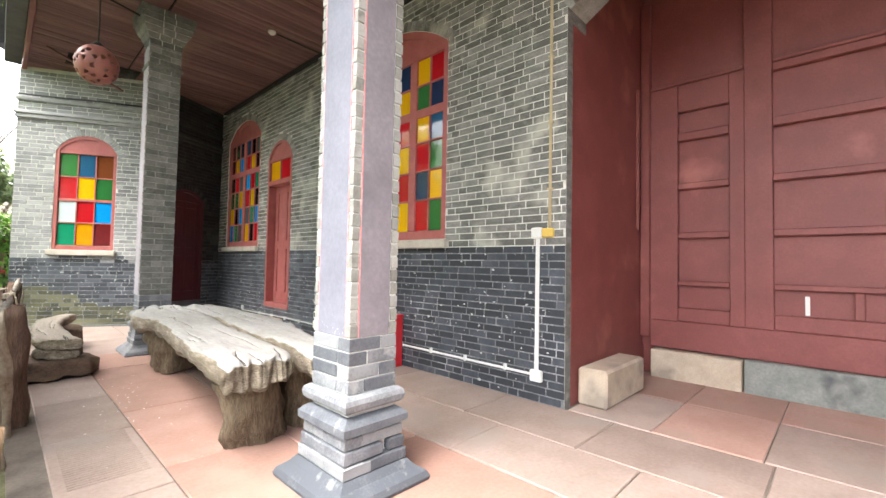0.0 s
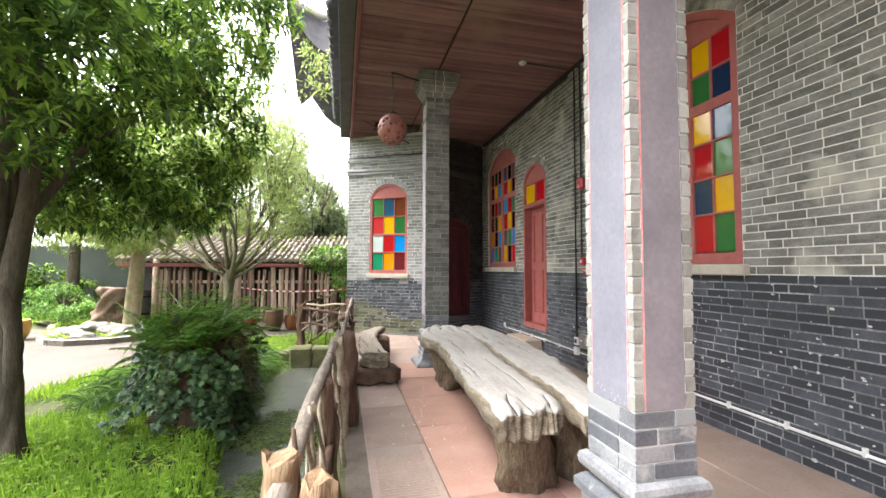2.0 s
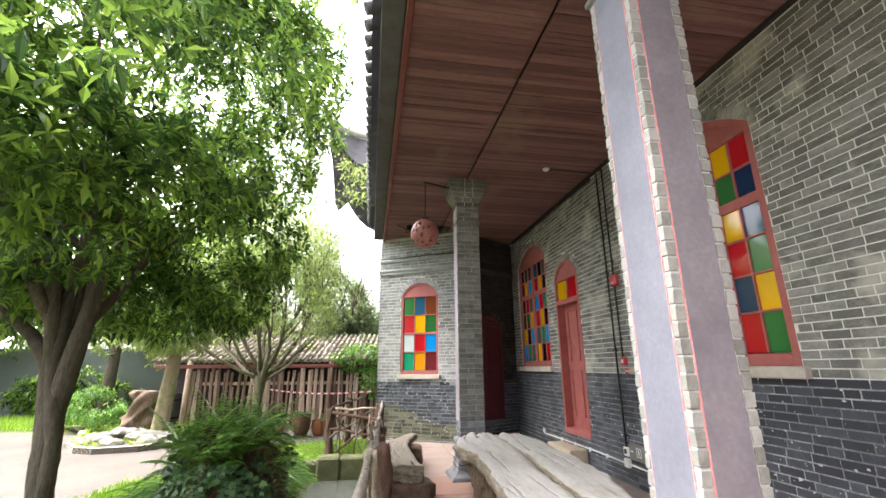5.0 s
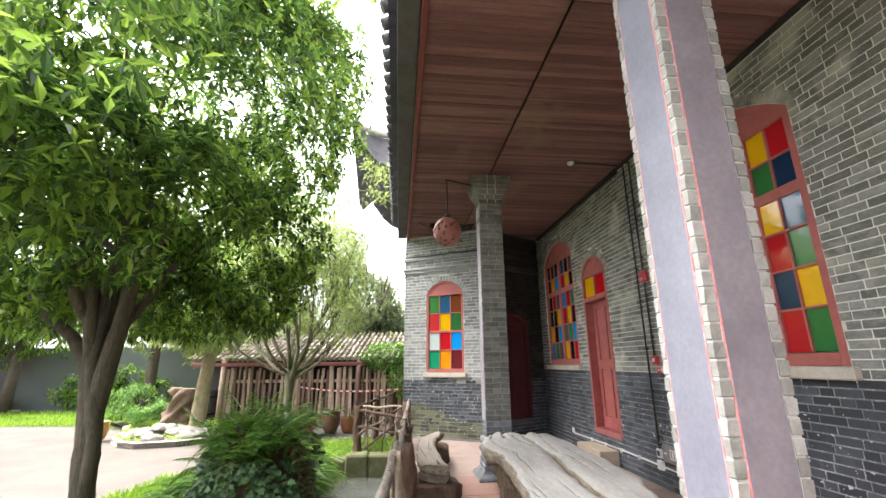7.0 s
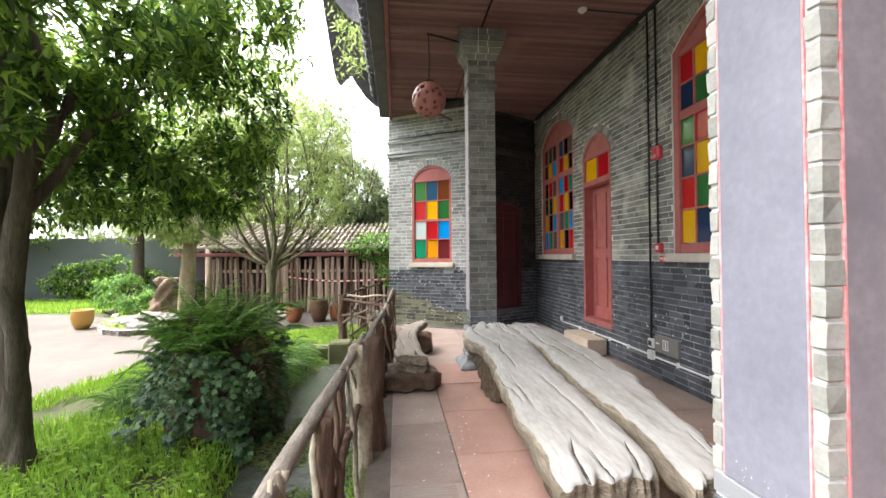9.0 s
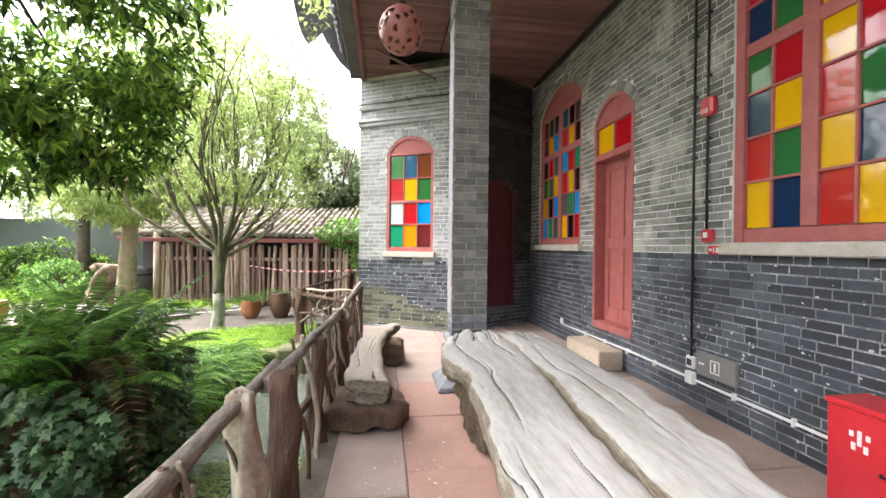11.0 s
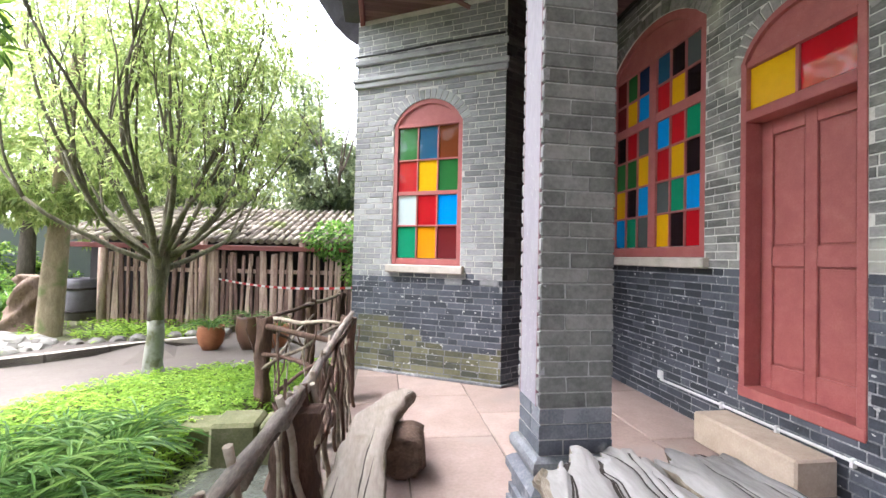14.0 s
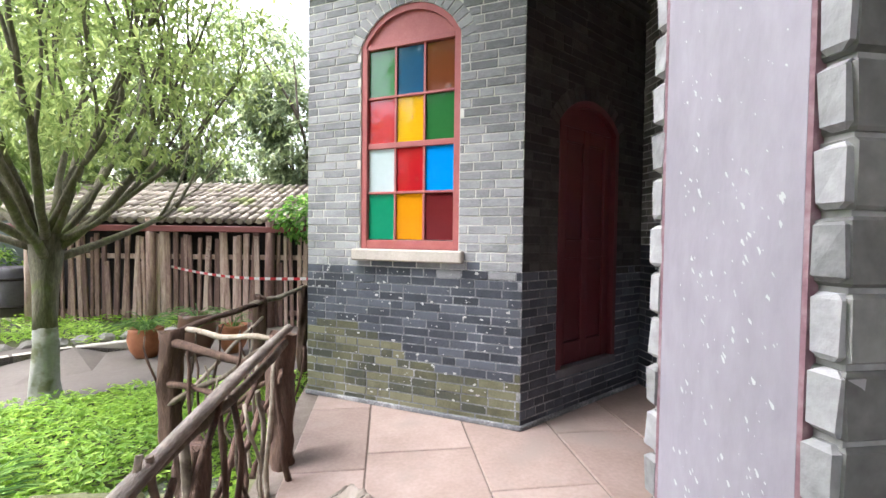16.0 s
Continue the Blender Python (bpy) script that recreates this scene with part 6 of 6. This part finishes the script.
pot(-2.05, 13.05, -0.222, 0.95, TERRACOTTA, "terracotta pot with a bushy spider plant", 90, 1)
pot(-1.42, 13.1, -0.222, 1.05, GLAZE, "brown glazed jar with a small plant", 26, 2, 1.3)
pot(-0.98, 13.2, -0.222, 0.85, TERRACOTTA, "orange terracotta pot beside the path", 14, 4, 1.1)
pot(-6.95, 12.75, -0.222, 1.0, YELLOW_POT, "squat yellow-brown glazed jar in the yard", None, 3, 1.1)
bar = tagged(empty("water_barrel", (-5.9, 16.1, -0.2)), "old dark wooden barrel by the shed", "barrel")
part("barrel_body", lathe([(0.36, 0), (0.42, 0.3), (0.43, 0.55), (0.40, 0.85), (0.42, 0.98), (0.38, 0.98), (0.37, 0.9), (0.02, 0.9)], 24), EAVE, bar)
for z in (0.22, 0.74):
    part("hoop", lathe([(0.425, z), (0.432, z + 0.001), (0.432, z + 0.05), (0.425, z + 0.05)], 24), DARK, bar)

F0, F1 = Vector((-5.15, 15.4, 0)), Vector((0.75, 14.75, 0))
plank_fence = tagged(empty("plank_fence", (0, 0, 0)), "upright fence of uneven weathered planks under the shed eave", "fence")
rnd = random.Random(14)
fd = (F1 - F0)
n = 56
ang = math.atan2(fd.y, fd.x)
for i in range(n):
    p = F0 + fd * ((i + rnd.uniform(-0.15, 0.15)) / n)
    w = rnd.uniform(0.06, 0.105)
    h = rnd.uniform(1.62, 1.78) if rnd.random() < 0.9 else 1.2
    tilt = rnd.uniform(-0.06, 0.06)
    bm = box((-w / 2, -0.02, 0), (w / 2, 0.02, h), 0.01)
    for v in bm.verts:
        v.co.x += tilt * v.co.z + 0.02 * noise.noise(Vector((i, v.co.z * 2, 0)))
    ob = part("plank", bm, PLANK, plank_fence)
    ob.location, ob.rotation_euler = (p.x, p.y, -0.25), (0, 0, ang)
for z in (0.22, 1.25):
    part("cross_rail", box((0, 0.022, z), (fd.length, 0.07, z + 0.09), 0.008, Matrix.Translation((F0.x, F0.y, -0.25)) @ Matrix.Rotation(ang, 4, "Z")), PLANK, plank_fence)
for k in (0.0, 0.36, 0.72):
    p = F0 + fd * k
    part("post", tube([(p.x, p.y - 0.06, -0.3), (p.x, p.y - 0.06, 1.75)], [0.085, 0.08], 10, 0.2, k), PLANK, plank_fence)

shed = tagged(empty("shed", (0, 0, 0)), "low open shed with a mossy grey tiled roof", "shed")
R = Matrix.Translation((F0.x, F0.y, 0)) @ Matrix.Rotation(ang, 4, "Z")
part("eave_beam", box((-1.0, -0.14, 1.50), (fd.length + 0.2, -0.07, 1.61), 0.01, R), RED_DOOR, shed)
bm = bmesh.new()
vs = [bm.verts.new(R @ Vector(p)) for p in ((-1.2, -0.04, 1.68), (fd.length + 0.3, -0.04, 1.68), (fd.length + 0.3, 2.6, 2.62), (-1.2, 2.6, 2.62))]
bm.faces.new(vs)
bmesh.ops.solidify(bm, geom=bm.faces[:], thickness=0.05)
part("roof_deck", bm, ROOF_TILE, shed)
tile_me = None
for i in range(42):
    x = -1.15 + i * (fd.length + 1.4) / 42
    for j in range(7):
        y0 = -0.12 + j * 0.39
        z0 = 1.66 + (y0 + 0.22) * 0.354
        if tile_me is None:
            ob = part("roof_tile", tube([(0, 0, 0), (0, 0.46, 0.151)], [0.062, 0.05], 7), ROOF_TILE, shed)
            tile_me = ob.data
        else:
            ob = shared("roof_tile", tile_me, shed)
        q = R @ Vector((x + rnd.uniform(-0.012, 0.012), y0, z0 + rnd.uniform(0, 0.012)))
        ob.location, ob.rotation_euler = q, (0, 0, ang + rnd.uniform(-0.04, 0.04))
# back wall coloured near-black so the plank gaps read as shade
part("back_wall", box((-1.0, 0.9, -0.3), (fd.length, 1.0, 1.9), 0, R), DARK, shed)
house = tagged(empty("house", (0, 0, 0)), "long low building with a pale grey roof behind the shed", "house")
part("wall", box((-7.5, 21.0, -0.3), (3.0, 24.0, 2.6)), FAR_WALL, house)
bm = bmesh.new()
vs = [bm.verts.new(p) for p in ((-8, 20.4, 2.55), (3.5, 20.4, 2.55), (3.5, 22.6, 3.5), (-8, 22.6, 3.5))]
bm.faces.new(vs)
bmesh.ops.solidify(bm, geom=bm.faces[:], thickness=0.12)
part("roof", bm, SILL, house)
tagged(part("wall_far", box((-26, 20.5, -0.3), (-7.6, 20.9, 2.3)), FAR_WALL), "grey boundary wall beyond the yard", "wall", kind="structure")

# unseen walls, added to keep horizon light out of the entrance recess
tagged(part("wall_west", box((-15.6, -8.0, -0.3), (-15.2, 15.5, 3.4)), FAR_WALL), "unseen grey wall added to block low light from the west", "wall", kind="structure")
tagged(part("wall_south", box((-15.6, -8.4, -0.3), (8.0, -8.0, 4.6)), FAR_WALL), "unseen grey wall added behind to block low light", "wall", kind="structure")

# creeper over the shed's end
rnd = random.Random(23)
items = []
for c, r, n in (((0.15, 14.75, 1.75), (0.95, 0.35, 0.42), 1500), ((0.5, 14.6, 1.2), (0.5, 0.3, 0.6), 700)):
    for i in range(n):
        d = sphere_dir(rnd)
        p = Vector(c) + Vector((d.x * r[0], d.y * r[1], d.z * r[2])) * rnd.uniform(0.7, 1.05) * (1 + 0.25 * noise.noise(d * 3))
        items.append((p, (d + Vector((0, -0.3, -0.6)) + sphere_dir(rnd) * 0.5).normalized(), d, rnd.uniform(0.07, 0.12), 0.075))
ob = new("creeper", leaves_mesh("creeper", items, LEAF_FERN))
tagged(ob, "bright green creeper hanging over the shed roof's end", "climber")

# red and white tape
tape = tagged(empty("barrier_tape", (0, 0, 0)), "red and white striped barrier tape before the planks", "barrier tape")
A, B = Vector((-2.9, 15.3, 0.88)), Vector((0.44, 12.3, 0.92))
n = 34
for i in range(n):
    p, q = A.lerp(B, i / n), A.lerp(B, (i + 1) / n)
    p.z -= 0.10 * math.sin(math.pi * i / n)
    q.z -= 0.10 * math.sin(math.pi * (i + 1) / n)
    bm = bmesh.new()
    bm.faces.new([bm.verts.new(v) for v in (p - Vector((0, 0, 0.02)), q - Vector((0, 0, 0.02)), q + Vector((0, 0, 0.02)), p + Vector((0, 0, 0.02)))])
    bmesh.ops.solidify(bm, geom=bm.faces[:], thickness=0.003)
    part("red_stripe" if i % 2 else "white_stripe", bm, FIRE_RED if i % 2 else WHITE, tape)

# ---------- the tower's upturned roof ----------
tower_roof = tagged(empty("tower_roof", (hx, hy, 0)), "upturned grey tiled tower roof with a vine on its edge", "roof", kind="structure")
bm = bmesh.new()
rings = []
for k in range(9):
    s = k / 8
    ring = []
    for i in range(72):
        a = 2 * math.pi * i / 72
        c = abs(((math.degrees(a) - 30) % 60) - 30) / 30
        edge = 3.0 + 0.55 * c ** 3
        r = 0.35 + (edge - 0.35) * s
        z = 9.2 - 3.4 * s ** 0.75 + 1.35 * c ** 4 * s ** 3
        ring.append(bm.verts.new((r * math.cos(a), r * math.sin(a), z)))
    rings.append(ring)
for a, b in zip(rings, rings[1:]):
    for i in range(72):
        bm.faces.new((a[i], b[i], b[(i + 1) % 72], a[(i + 1) % 72]))
bmesh.ops.solidify(bm, geom=bm.faces[:], thickness=0.16)
part("roof_shell", bm, EAVE, tower_roof)
for i in range(6):
    a = radians(30 + 60 * i)
    path = [(r * math.cos(a), r * math.sin(a), 9.2 - 3.4 * s ** 0.75 + 1.35 * s ** 3 + 0.1) for s, r in ((j / 8, 0.35 + (3.55 - 0.35) * j / 8) for j in range(9))]
    part("hip_ridge", tube(path, [0.09] * 9, 8), SILL, tower_roof)
rnd = random.Random(61)
items = []
for i in range(900):
    a = radians(rnd.uniform(205, 262))
    r = 3.15 + rnd.uniform(-0.25, 0.2)
    p = Vector((r * math.cos(a), r * math.sin(a), 5.75 - rnd.random() ** 2 * 0.9 + 1.0 * (abs(math.degrees(a) - 240) / 30) ** 4))
    d = (sphere_dir(rnd) + Vector((0, 0, -0.7))).normalized()
    items.append((p, d, Vector((0, 0, 1)), rnd.uniform(0.09, 0.18), 0.05))
ob = new("vine", leaves_mesh("vine", items, LEAF_LIGHT))
ob.parent = tower_roof


# ---------- red pavilion corner across the yard ----------
pav = tagged(empty("pavilion", (-15.1, 18.3, -0.25)), "red timber pavilion bench and posts across the yard", "pavilion")
part("plinth", box((-2.6, -0.4, 0.0), (0.55, 2.0, 0.16), 0.02), SILL, pav)
for x, y in ((0.3, -0.15), (-2.2, -0.15), (0.3, 1.6), (-2.2, 1.6)):
    part("post", box((x - 0.09, y - 0.09, 0.16), (x + 0.09, y + 0.09, 3.0), 0.02), FIRE_RED, pav)
for y in (-0.15, 1.6):
    part("seat", box((-2.1, y - 0.2, 0.60), (0.2, y + 0.2, 0.66), 0.01), FIRE_RED, pav)
    part("seat_panel", box((-2.1, y - 0.03, 0.16), (0.2, y + 0.03, 0.60), 0.008), FIRE_RED, pav)
part("backrest", box((-2.1, -0.02, 0.0), (0.2, 0.03, 0.52), 0.01, Matrix.Translation((0, -0.30, 0.68)) @ Matrix.Rotation(0.45, 4, "X")), FIRE_RED, pav)
part("roof", box((-3.0, -0.8, 3.0), (1.0, 2.3, 3.18), 0.03), ROOF_TILE, pav)


# ---------- fixtures ----------
def on_wall(name, label, category, kind=""):
    return tagged(empty(name), label, category, kind=kind)


def wx(d):
    return WALL_X - d


cond = on_wall("conduit", "pair of black cable conduits down the brick wall", "conduit")
for y, z0 in ((6.43, 0.36), (6.27, 1.6)):
    part("pipe", tube([(wx(0.03), y, z0), (wx(0.03), y, 2.6), (wx(0.03), y, CEIL_Z - 0.06)], 0.0115, 8), BLACK, cond)
    for z in [z0 + 0.25 + 0.55 * i for i in range(int((4.3 - z0) / 0.55))]:
        part("clip", box((wx(0.045), y - 0.022, z), (wx(0.006), y + 0.022, z + 0.02), 0.003), BLACK, cond)
part("pipe", tube([(wx(0.03), 6.27, CEIL_Z - 0.08), (wx(0.05), 6.5, CEIL_Z - 0.03), (2.9, 6.5, CEIL_Z - 0.012)], 0.012, 8), BLACK, cond)
part("pipe", tube([(wx(0.04), 6.6, CEIL_Z - 0.09), (wx(0.05), 8.2, CEIL_Z - 0.09), (wx(0.05), 10.4, CEIL_Z - 0.09)], 0.016, 8), BLACK, cond)

bell = on_wall("fire_alarm_sounder", "red fire alarm sounder on the wall", "alarm")
part("body", box((wx(0.085), 6.17, 2.60), (wx(0.008), 6.31, 2.76), 0.02), FIRE_RED, bell)
part("lens", box((wx(0.10), 6.20, 2.61), (wx(0.084), 6.28, 2.66), 0.006), material("pale red lens", [(0.6, 0.2, 0.2), (0.7, 0.3, 0.3)], 6, 0.2), bell)
call = on_wall("fire_call_point", "red manual fire call point with a white button plate", "alarm")
part("body", box((wx(0.06), 6.19, 1.51), (wx(0.008), 6.30, 1.62), 0.01), FIRE_RED, call)
part("button_plate", box((wx(0.066), 6.22, 1.545), (wx(0.059), 6.27, 1.59), 0.002), WHITE, call)
sgn = on_wall("fire_sign", "small red sign with white marks below the call point", "sign")
part("plate", box((wx(0.02), 6.12, 1.40), (wx(0.008), 6.26, 1.475), 0.002), FIRE_RED, sgn)
for a, b, c, d in ((6.14, 6.17, 1.415, 1.46), (6.19, 6.20, 1.415, 1.46), (6.215, 6.245, 1.43, 1.45)):
    part("mark", box((wx(0.023), a, c), (wx(0.0195), b, d)), WHITE, sgn)
ex = on_wall("exit_sign", "grey low-level exit sign with a running figure and arrow", "sign")
part("housing", box((wx(0.05), 5.92, 0.34), (wx(0.008), 6.34, 0.54), 0.008), material("grey sign housing", [(0.14, 0.132, 0.12), (0.20, 0.19, 0.172)], 6, 0.4), ex)
part("arrow", box((wx(0.053), 6.25, 0.435), (wx(0.049), 6.31, 0.45)), WHITE, ex)
for a, b, c, d in ((6.08, 6.18, 0.39, 0.40), (6.08, 6.09, 0.39, 0.50), (6.17, 6.18, 0.39, 0.50), (6.08, 6.18, 0.49, 0.50), (6.12, 6.14, 0.41, 0.48)):
    part("pictogram", box((wx(0.053), a, c), (wx(0.049), b, d)), WHITE, ex)
sock = on_wall("junction_box", "white junction box on the skirting conduit", "junction box")
part("box_body", box((wx(0.05), 6.38, 0.36), (wx(0.008), 6.48, 0.47), 0.008), WHITE, sock)
part("cover", box((wx(0.054), 6.40, 0.385), (wx(0.049), 6.46, 0.445), 0.002), BLACK, sock)
part("lower_box", box((wx(0.06), 6.38, 0.22), (wx(0.008), 6.48, 0.33), 0.008), WHITE, sock)
pipe = on_wall("skirting_conduit", "white plastic conduit along the foot of the wall", "conduit")
part("pipe", tube([(wx(0.02), 9.25, 0.30), (wx(0.02), 9.25, 0.25), (wx(0.022), 8.4, 0.262), (wx(0.022), 7.3, 0.27), (wx(0.022), 6.2, 0.26), (wx(0.022), 5.0, 0.255), (wx(0.022), 2.62, 0.245)], 0.012, 8), WHITE, pipe)
part("end_cap", box((wx(0.04), 9.22, 0.26), (wx(0.008), 9.28, 0.34), 0.005), WHITE, pipe)
for i in range(12):
    part("clip", box((wx(0.04), 2.95 + i * 0.5, 0.232), (wx(0.006), 2.97 + i * 0.5, 0.288), 0.002), WHITE, pipe)
sw = on_wall("switch_conduit", "white conduit with a switch box and a low socket", "conduit")
part("pipe", box((wx(0.03), 2.605, 0.24), (wx(0.008), 2.64, 1.50), 0.004), WHITE, sw)
part("switch_box", box((wx(0.055), 2.575, 1.47), (wx(0.008), 2.675, 1.57), 0.008), WHITE, sw)
part("socket_box", box((wx(0.055), 2.56, 0.19), (wx(0.008), 2.675, 0.29), 0.008), WHITE, sw)
yb = on_wall("yellow_junction_box", "yellow junction box with a tan conduit above it", "junction box")
part("box_body", box((wx(0.05), 2.46, 1.48), (wx(0.008), 2.57, 1.56), 0.006), YELLOW, yb)
part("pipe", tube([(wx(0.025), 2.50, 1.56), (wx(0.025), 2.50, 3.0), (wx(0.025), 2.50, CEIL_Z - 0.06)], 0.014, 8), TAN, yb)
for z in (1.9, 2.5, 3.1, 3.7):
    part("clip", box((wx(0.04), 2.475, z), (wx(0.006), 2.525, z + 0.02), 0.003), TAN, yb)

box_red = tagged(empty("extinguisher_box", (0, 0, 0)), "red steel fire extinguisher box standing by the wall", "fire box")
part("cabinet", box((3.42, 4.44, 0.0), (3.70, 5.02, 0.58), 0.008), FIRE_RED, box_red)
part("lid", box((3.41, 4.43, 0.581), (3.702, 5.03, 0.615), 0.008), FIRE_RED, box_red)
part("handle", tube([(3.42, 4.55, 0.30), (3.395, 4.56, 0.30), (3.395, 4.74, 0.30), (3.42, 4.75, 0.30)], 0.007, 6), MATS["black conduit"], box_red)
for s in (((4.84, 4.86, 0.40, 0.48), (4.80, 4.82, 0.44, 0.47), (4.88, 4.90, 0.44, 0.47), (4.81, 4.83, 0.37, 0.41), (4.87, 4.89, 0.37, 0.41))):
    part("letter_stroke", box((3.416, s[0], s[2]), (3.4205, s[1], s[3])), WHITE, box_red)

# hanging perforated lamp
lamp = tagged(empty("hanging_lamp", (1.05, 7.0, 3.5)), "perforated red-brown ceramic ball lamp hung from a rod", "lamp")
bm = bmesh.new()
bmesh.ops.create_icosphere(bm, subdivisions=5, radius=0.215)
rnd = random.Random(9)
holes = []
for i in range(400):
    d = sphere_dir(rnd)
    if d.z < 0.55 and all(d.angle(h[0]) > rnd.uniform(0.27, 0.36) for h in holes):
        holes.append((d, rnd.uniform(0.08, 0.13)))
gone = [f for f in bm.faces if any(f.calc_center_median().angle(h[0] + 0.07 * noise.noise_vector(f.calc_center_median() * 40)) < h[1] for h in holes)]
bmesh.ops.delete(bm, geom=gone, context="FACES")
bmesh.ops.solidify(bm, geom=bm.faces[:], thickness=0.014)
for v in bm.verts:
    v.co.z *= 1.06
part("shade", bm, CERAMIC, lamp, smooth=True)
part("cap", lathe([(0.03, 0.225), (0.06, 0.235), (0.03, 0.27), (0.012, 0.28)], 12), BLACK, lamp)
part("rod", tube([(0, 0, 0.25), (0.004, 0, 0.5), (0, 0, 0.86)], 0.009, 6), BLACK, lamp)
part("bracket", tube([(-0.02, 0, 0.86), (0.2, 0.08, 0.86), (0.44, 0.18, 0.86)], 0.012, 6), DARK, lamp)

det = tagged(empty("smoke_detector", (2.9, 6.5, CEIL_Z - 0.002)), "round white smoke detector under the boards", "smoke detector")
part("base", lathe([(0.055, -0.004), (0.055, -0.02), (0.045, -0.03), (0.03, -0.045), (0.01, -0.048)], 16), WHITE, det)

# the loose board and gap in the ceiling by the tower
brd = part("loose_board", box((-0.03, -0.012, 0), (0.03, 0.012, 1.06), 0.004), CEIL)
brd.matrix_world = Matrix.Translation((0.72, 9.6, 4.50)) @ Vector((1.02, 0, -0.42)).to_track_quat("Z", "Y").to_matrix().to_4x4()
tagged(brd, "broken ceiling board hanging askew", "board")

# droppings and crumbs on the flags
rnd = random.Random(90)
vs, fs = [], []
for i in range(70):
    x = rnd.gauss(1.12, 0.13) if rnd.random() < 0.75 else rnd.uniform(0.65, 3.4)
    y = rnd.gauss(5.1, 0.7)
    r = rnd.uniform(0.002, 0.008)
    k = len(vs)
    m = 6
    for j in range(m):
        a = 6.283 * j / m
        q = r * rnd.uniform(0.6, 1.5)
        vs.append((x + q * math.cos(a), y + q * math.sin(a), 0.0035))
    vs.append((x, y, 0.006))
    fs += [(k + j, k + (j + 1) % m, k + m) for j in range(m)]
tagged(new("floor_specks", raw_mesh("floor_specks", vs, fs, [WHITE])), "white specks and crumbs on the flagstones", "litter", kind="stuff")


# ---------- brickwork, piece by piece ----------
def main_tone(u, z):
    return 1 if z < BAND else 0


def tower_tone(u, z):
    n = noise.noise(Vector((u * 1.3, z * 2.0, 4.4)))
    if z < 0.42 + 0.22 * n + 0.12 * (1.98 - u):
        return 2
    return 1 if z < 1.20 + 0.10 * n + 0.12 * noise.noise(Vector((u * 7.3, z * 19.0, 1.7))) else 0


brickwork(wall_main, lay_bricks(WALL_LEN, CEIL_Z, MAIN_OPS, 11), main_tone, lambda u, z: 2.2 < u < 5.2 and z < 2.4, 21)
for op in MAIN_OPS:
    arch_ring(wall_main, op)
brickwork(wall_tower_front, lay_bricks(SIDE, 4.5, [TOWER_A], 12), tower_tone, lambda u, z: z < 2.6, 22, [BRICK_TOWER, BRICK_LOW, BRICK_MOSS, BRICK_PALE])
arch_ring(wall_tower_front, TOWER_A, BRICK_TOWER)
# upper bricks here carry the corner's shade in their colour
brickwork(wall_tower_side, lay_bricks(1.76, 4.5, [TOWER_D], 13), tower_tone, lambda u, z: z < 2.0, 23, [SHADED_BRICK, BRICK_LOW, BRICK_LOW, BRICK_LOW])
arch_ring(wall_tower_side, TOWER_D, SHADED_BRICK)
# the wall's dark mortar below the painted band
for w, ops, ln, top in ((wall_main, MAIN_OPS, WALL_LEN, BAND), (wall_tower_front, [TOWER_A], SIDE, 1.2), (wall_tower_side, [TOWER_D], 1.76, 1.2)):
    cuts = sorted((o[0], o[1]) for o in ops if o[2] < top)
    a = 0.0
    for c0, c1 in cuts + [(ln, ln)]:
        if c0 - a > 0.01:
            part("joint_paint", box((a, -0.0012, 0.0), (c0, 0.0005, top)), MORTAR_LOW, w)
        a = c1
    for o in ops:
        if o[2] < top:
            part("joint_paint", box((o[0], -0.0012, 0.0), (o[1], 0.0005, o[2] - 0.08)), MORTAR_LOW, w)

# flaked paint on the slate band and on the limewashed column
rnd = random.Random(55)


def flakes(name, wall, n, inside, mat, label):
    vs, fs = [], []
    while n:
        u, y, z, s = inside()
        n -= 1
        k, m = len(vs), rnd.randint(5, 8)
        for j in range(m):
            a = 6.283 * j / m
            q = s * rnd.uniform(0.45, 1.4)
            vs.append((u + q * 1.6 * math.cos(a), y, z + q * math.sin(a)))
        fs.append(tuple(range(k, k + m)))
    ob = new(name, raw_mesh(name, vs, fs, [mat]))
    ob.parent = wall
    ob["kind"] = "stuff"
    return ob


def on_main():
    while True:
        u, z = rnd.uniform(0.3, WALL_LEN - 0.1), min(abs(rnd.gauss(0.75, 0.3)), BAND - 0.05)
        if all(not (o[0] - 0.03 < u < o[1] + 0.03 and z > o[2] - 0.12) for o in MAIN_OPS):
            return u, -0.0105, z, rnd.choice((0.003, 0.004, 0.006, 0.009, 0.014 if rnd.random() < 0.3 else 0.004))


def on_tower():
    return rnd.uniform(0.05, SIDE - 0.05), -0.0105, rnd.uniform(0.1, 1.2), rnd.choice((0.003, 0.004, 0.006, 0.01))


CHIP = material("bare lime flake", [(0.34, 0.34, 0.33), (0.5, 0.5, 0.48), (0.62, 0.62, 0.6)], 20, 0.95, coords="World")
flakes("paint_chip", wall_main, 520, on_main, CHIP, "")
flakes("paint_chip", wall_tower_front, 220, on_tower, CHIP, "")
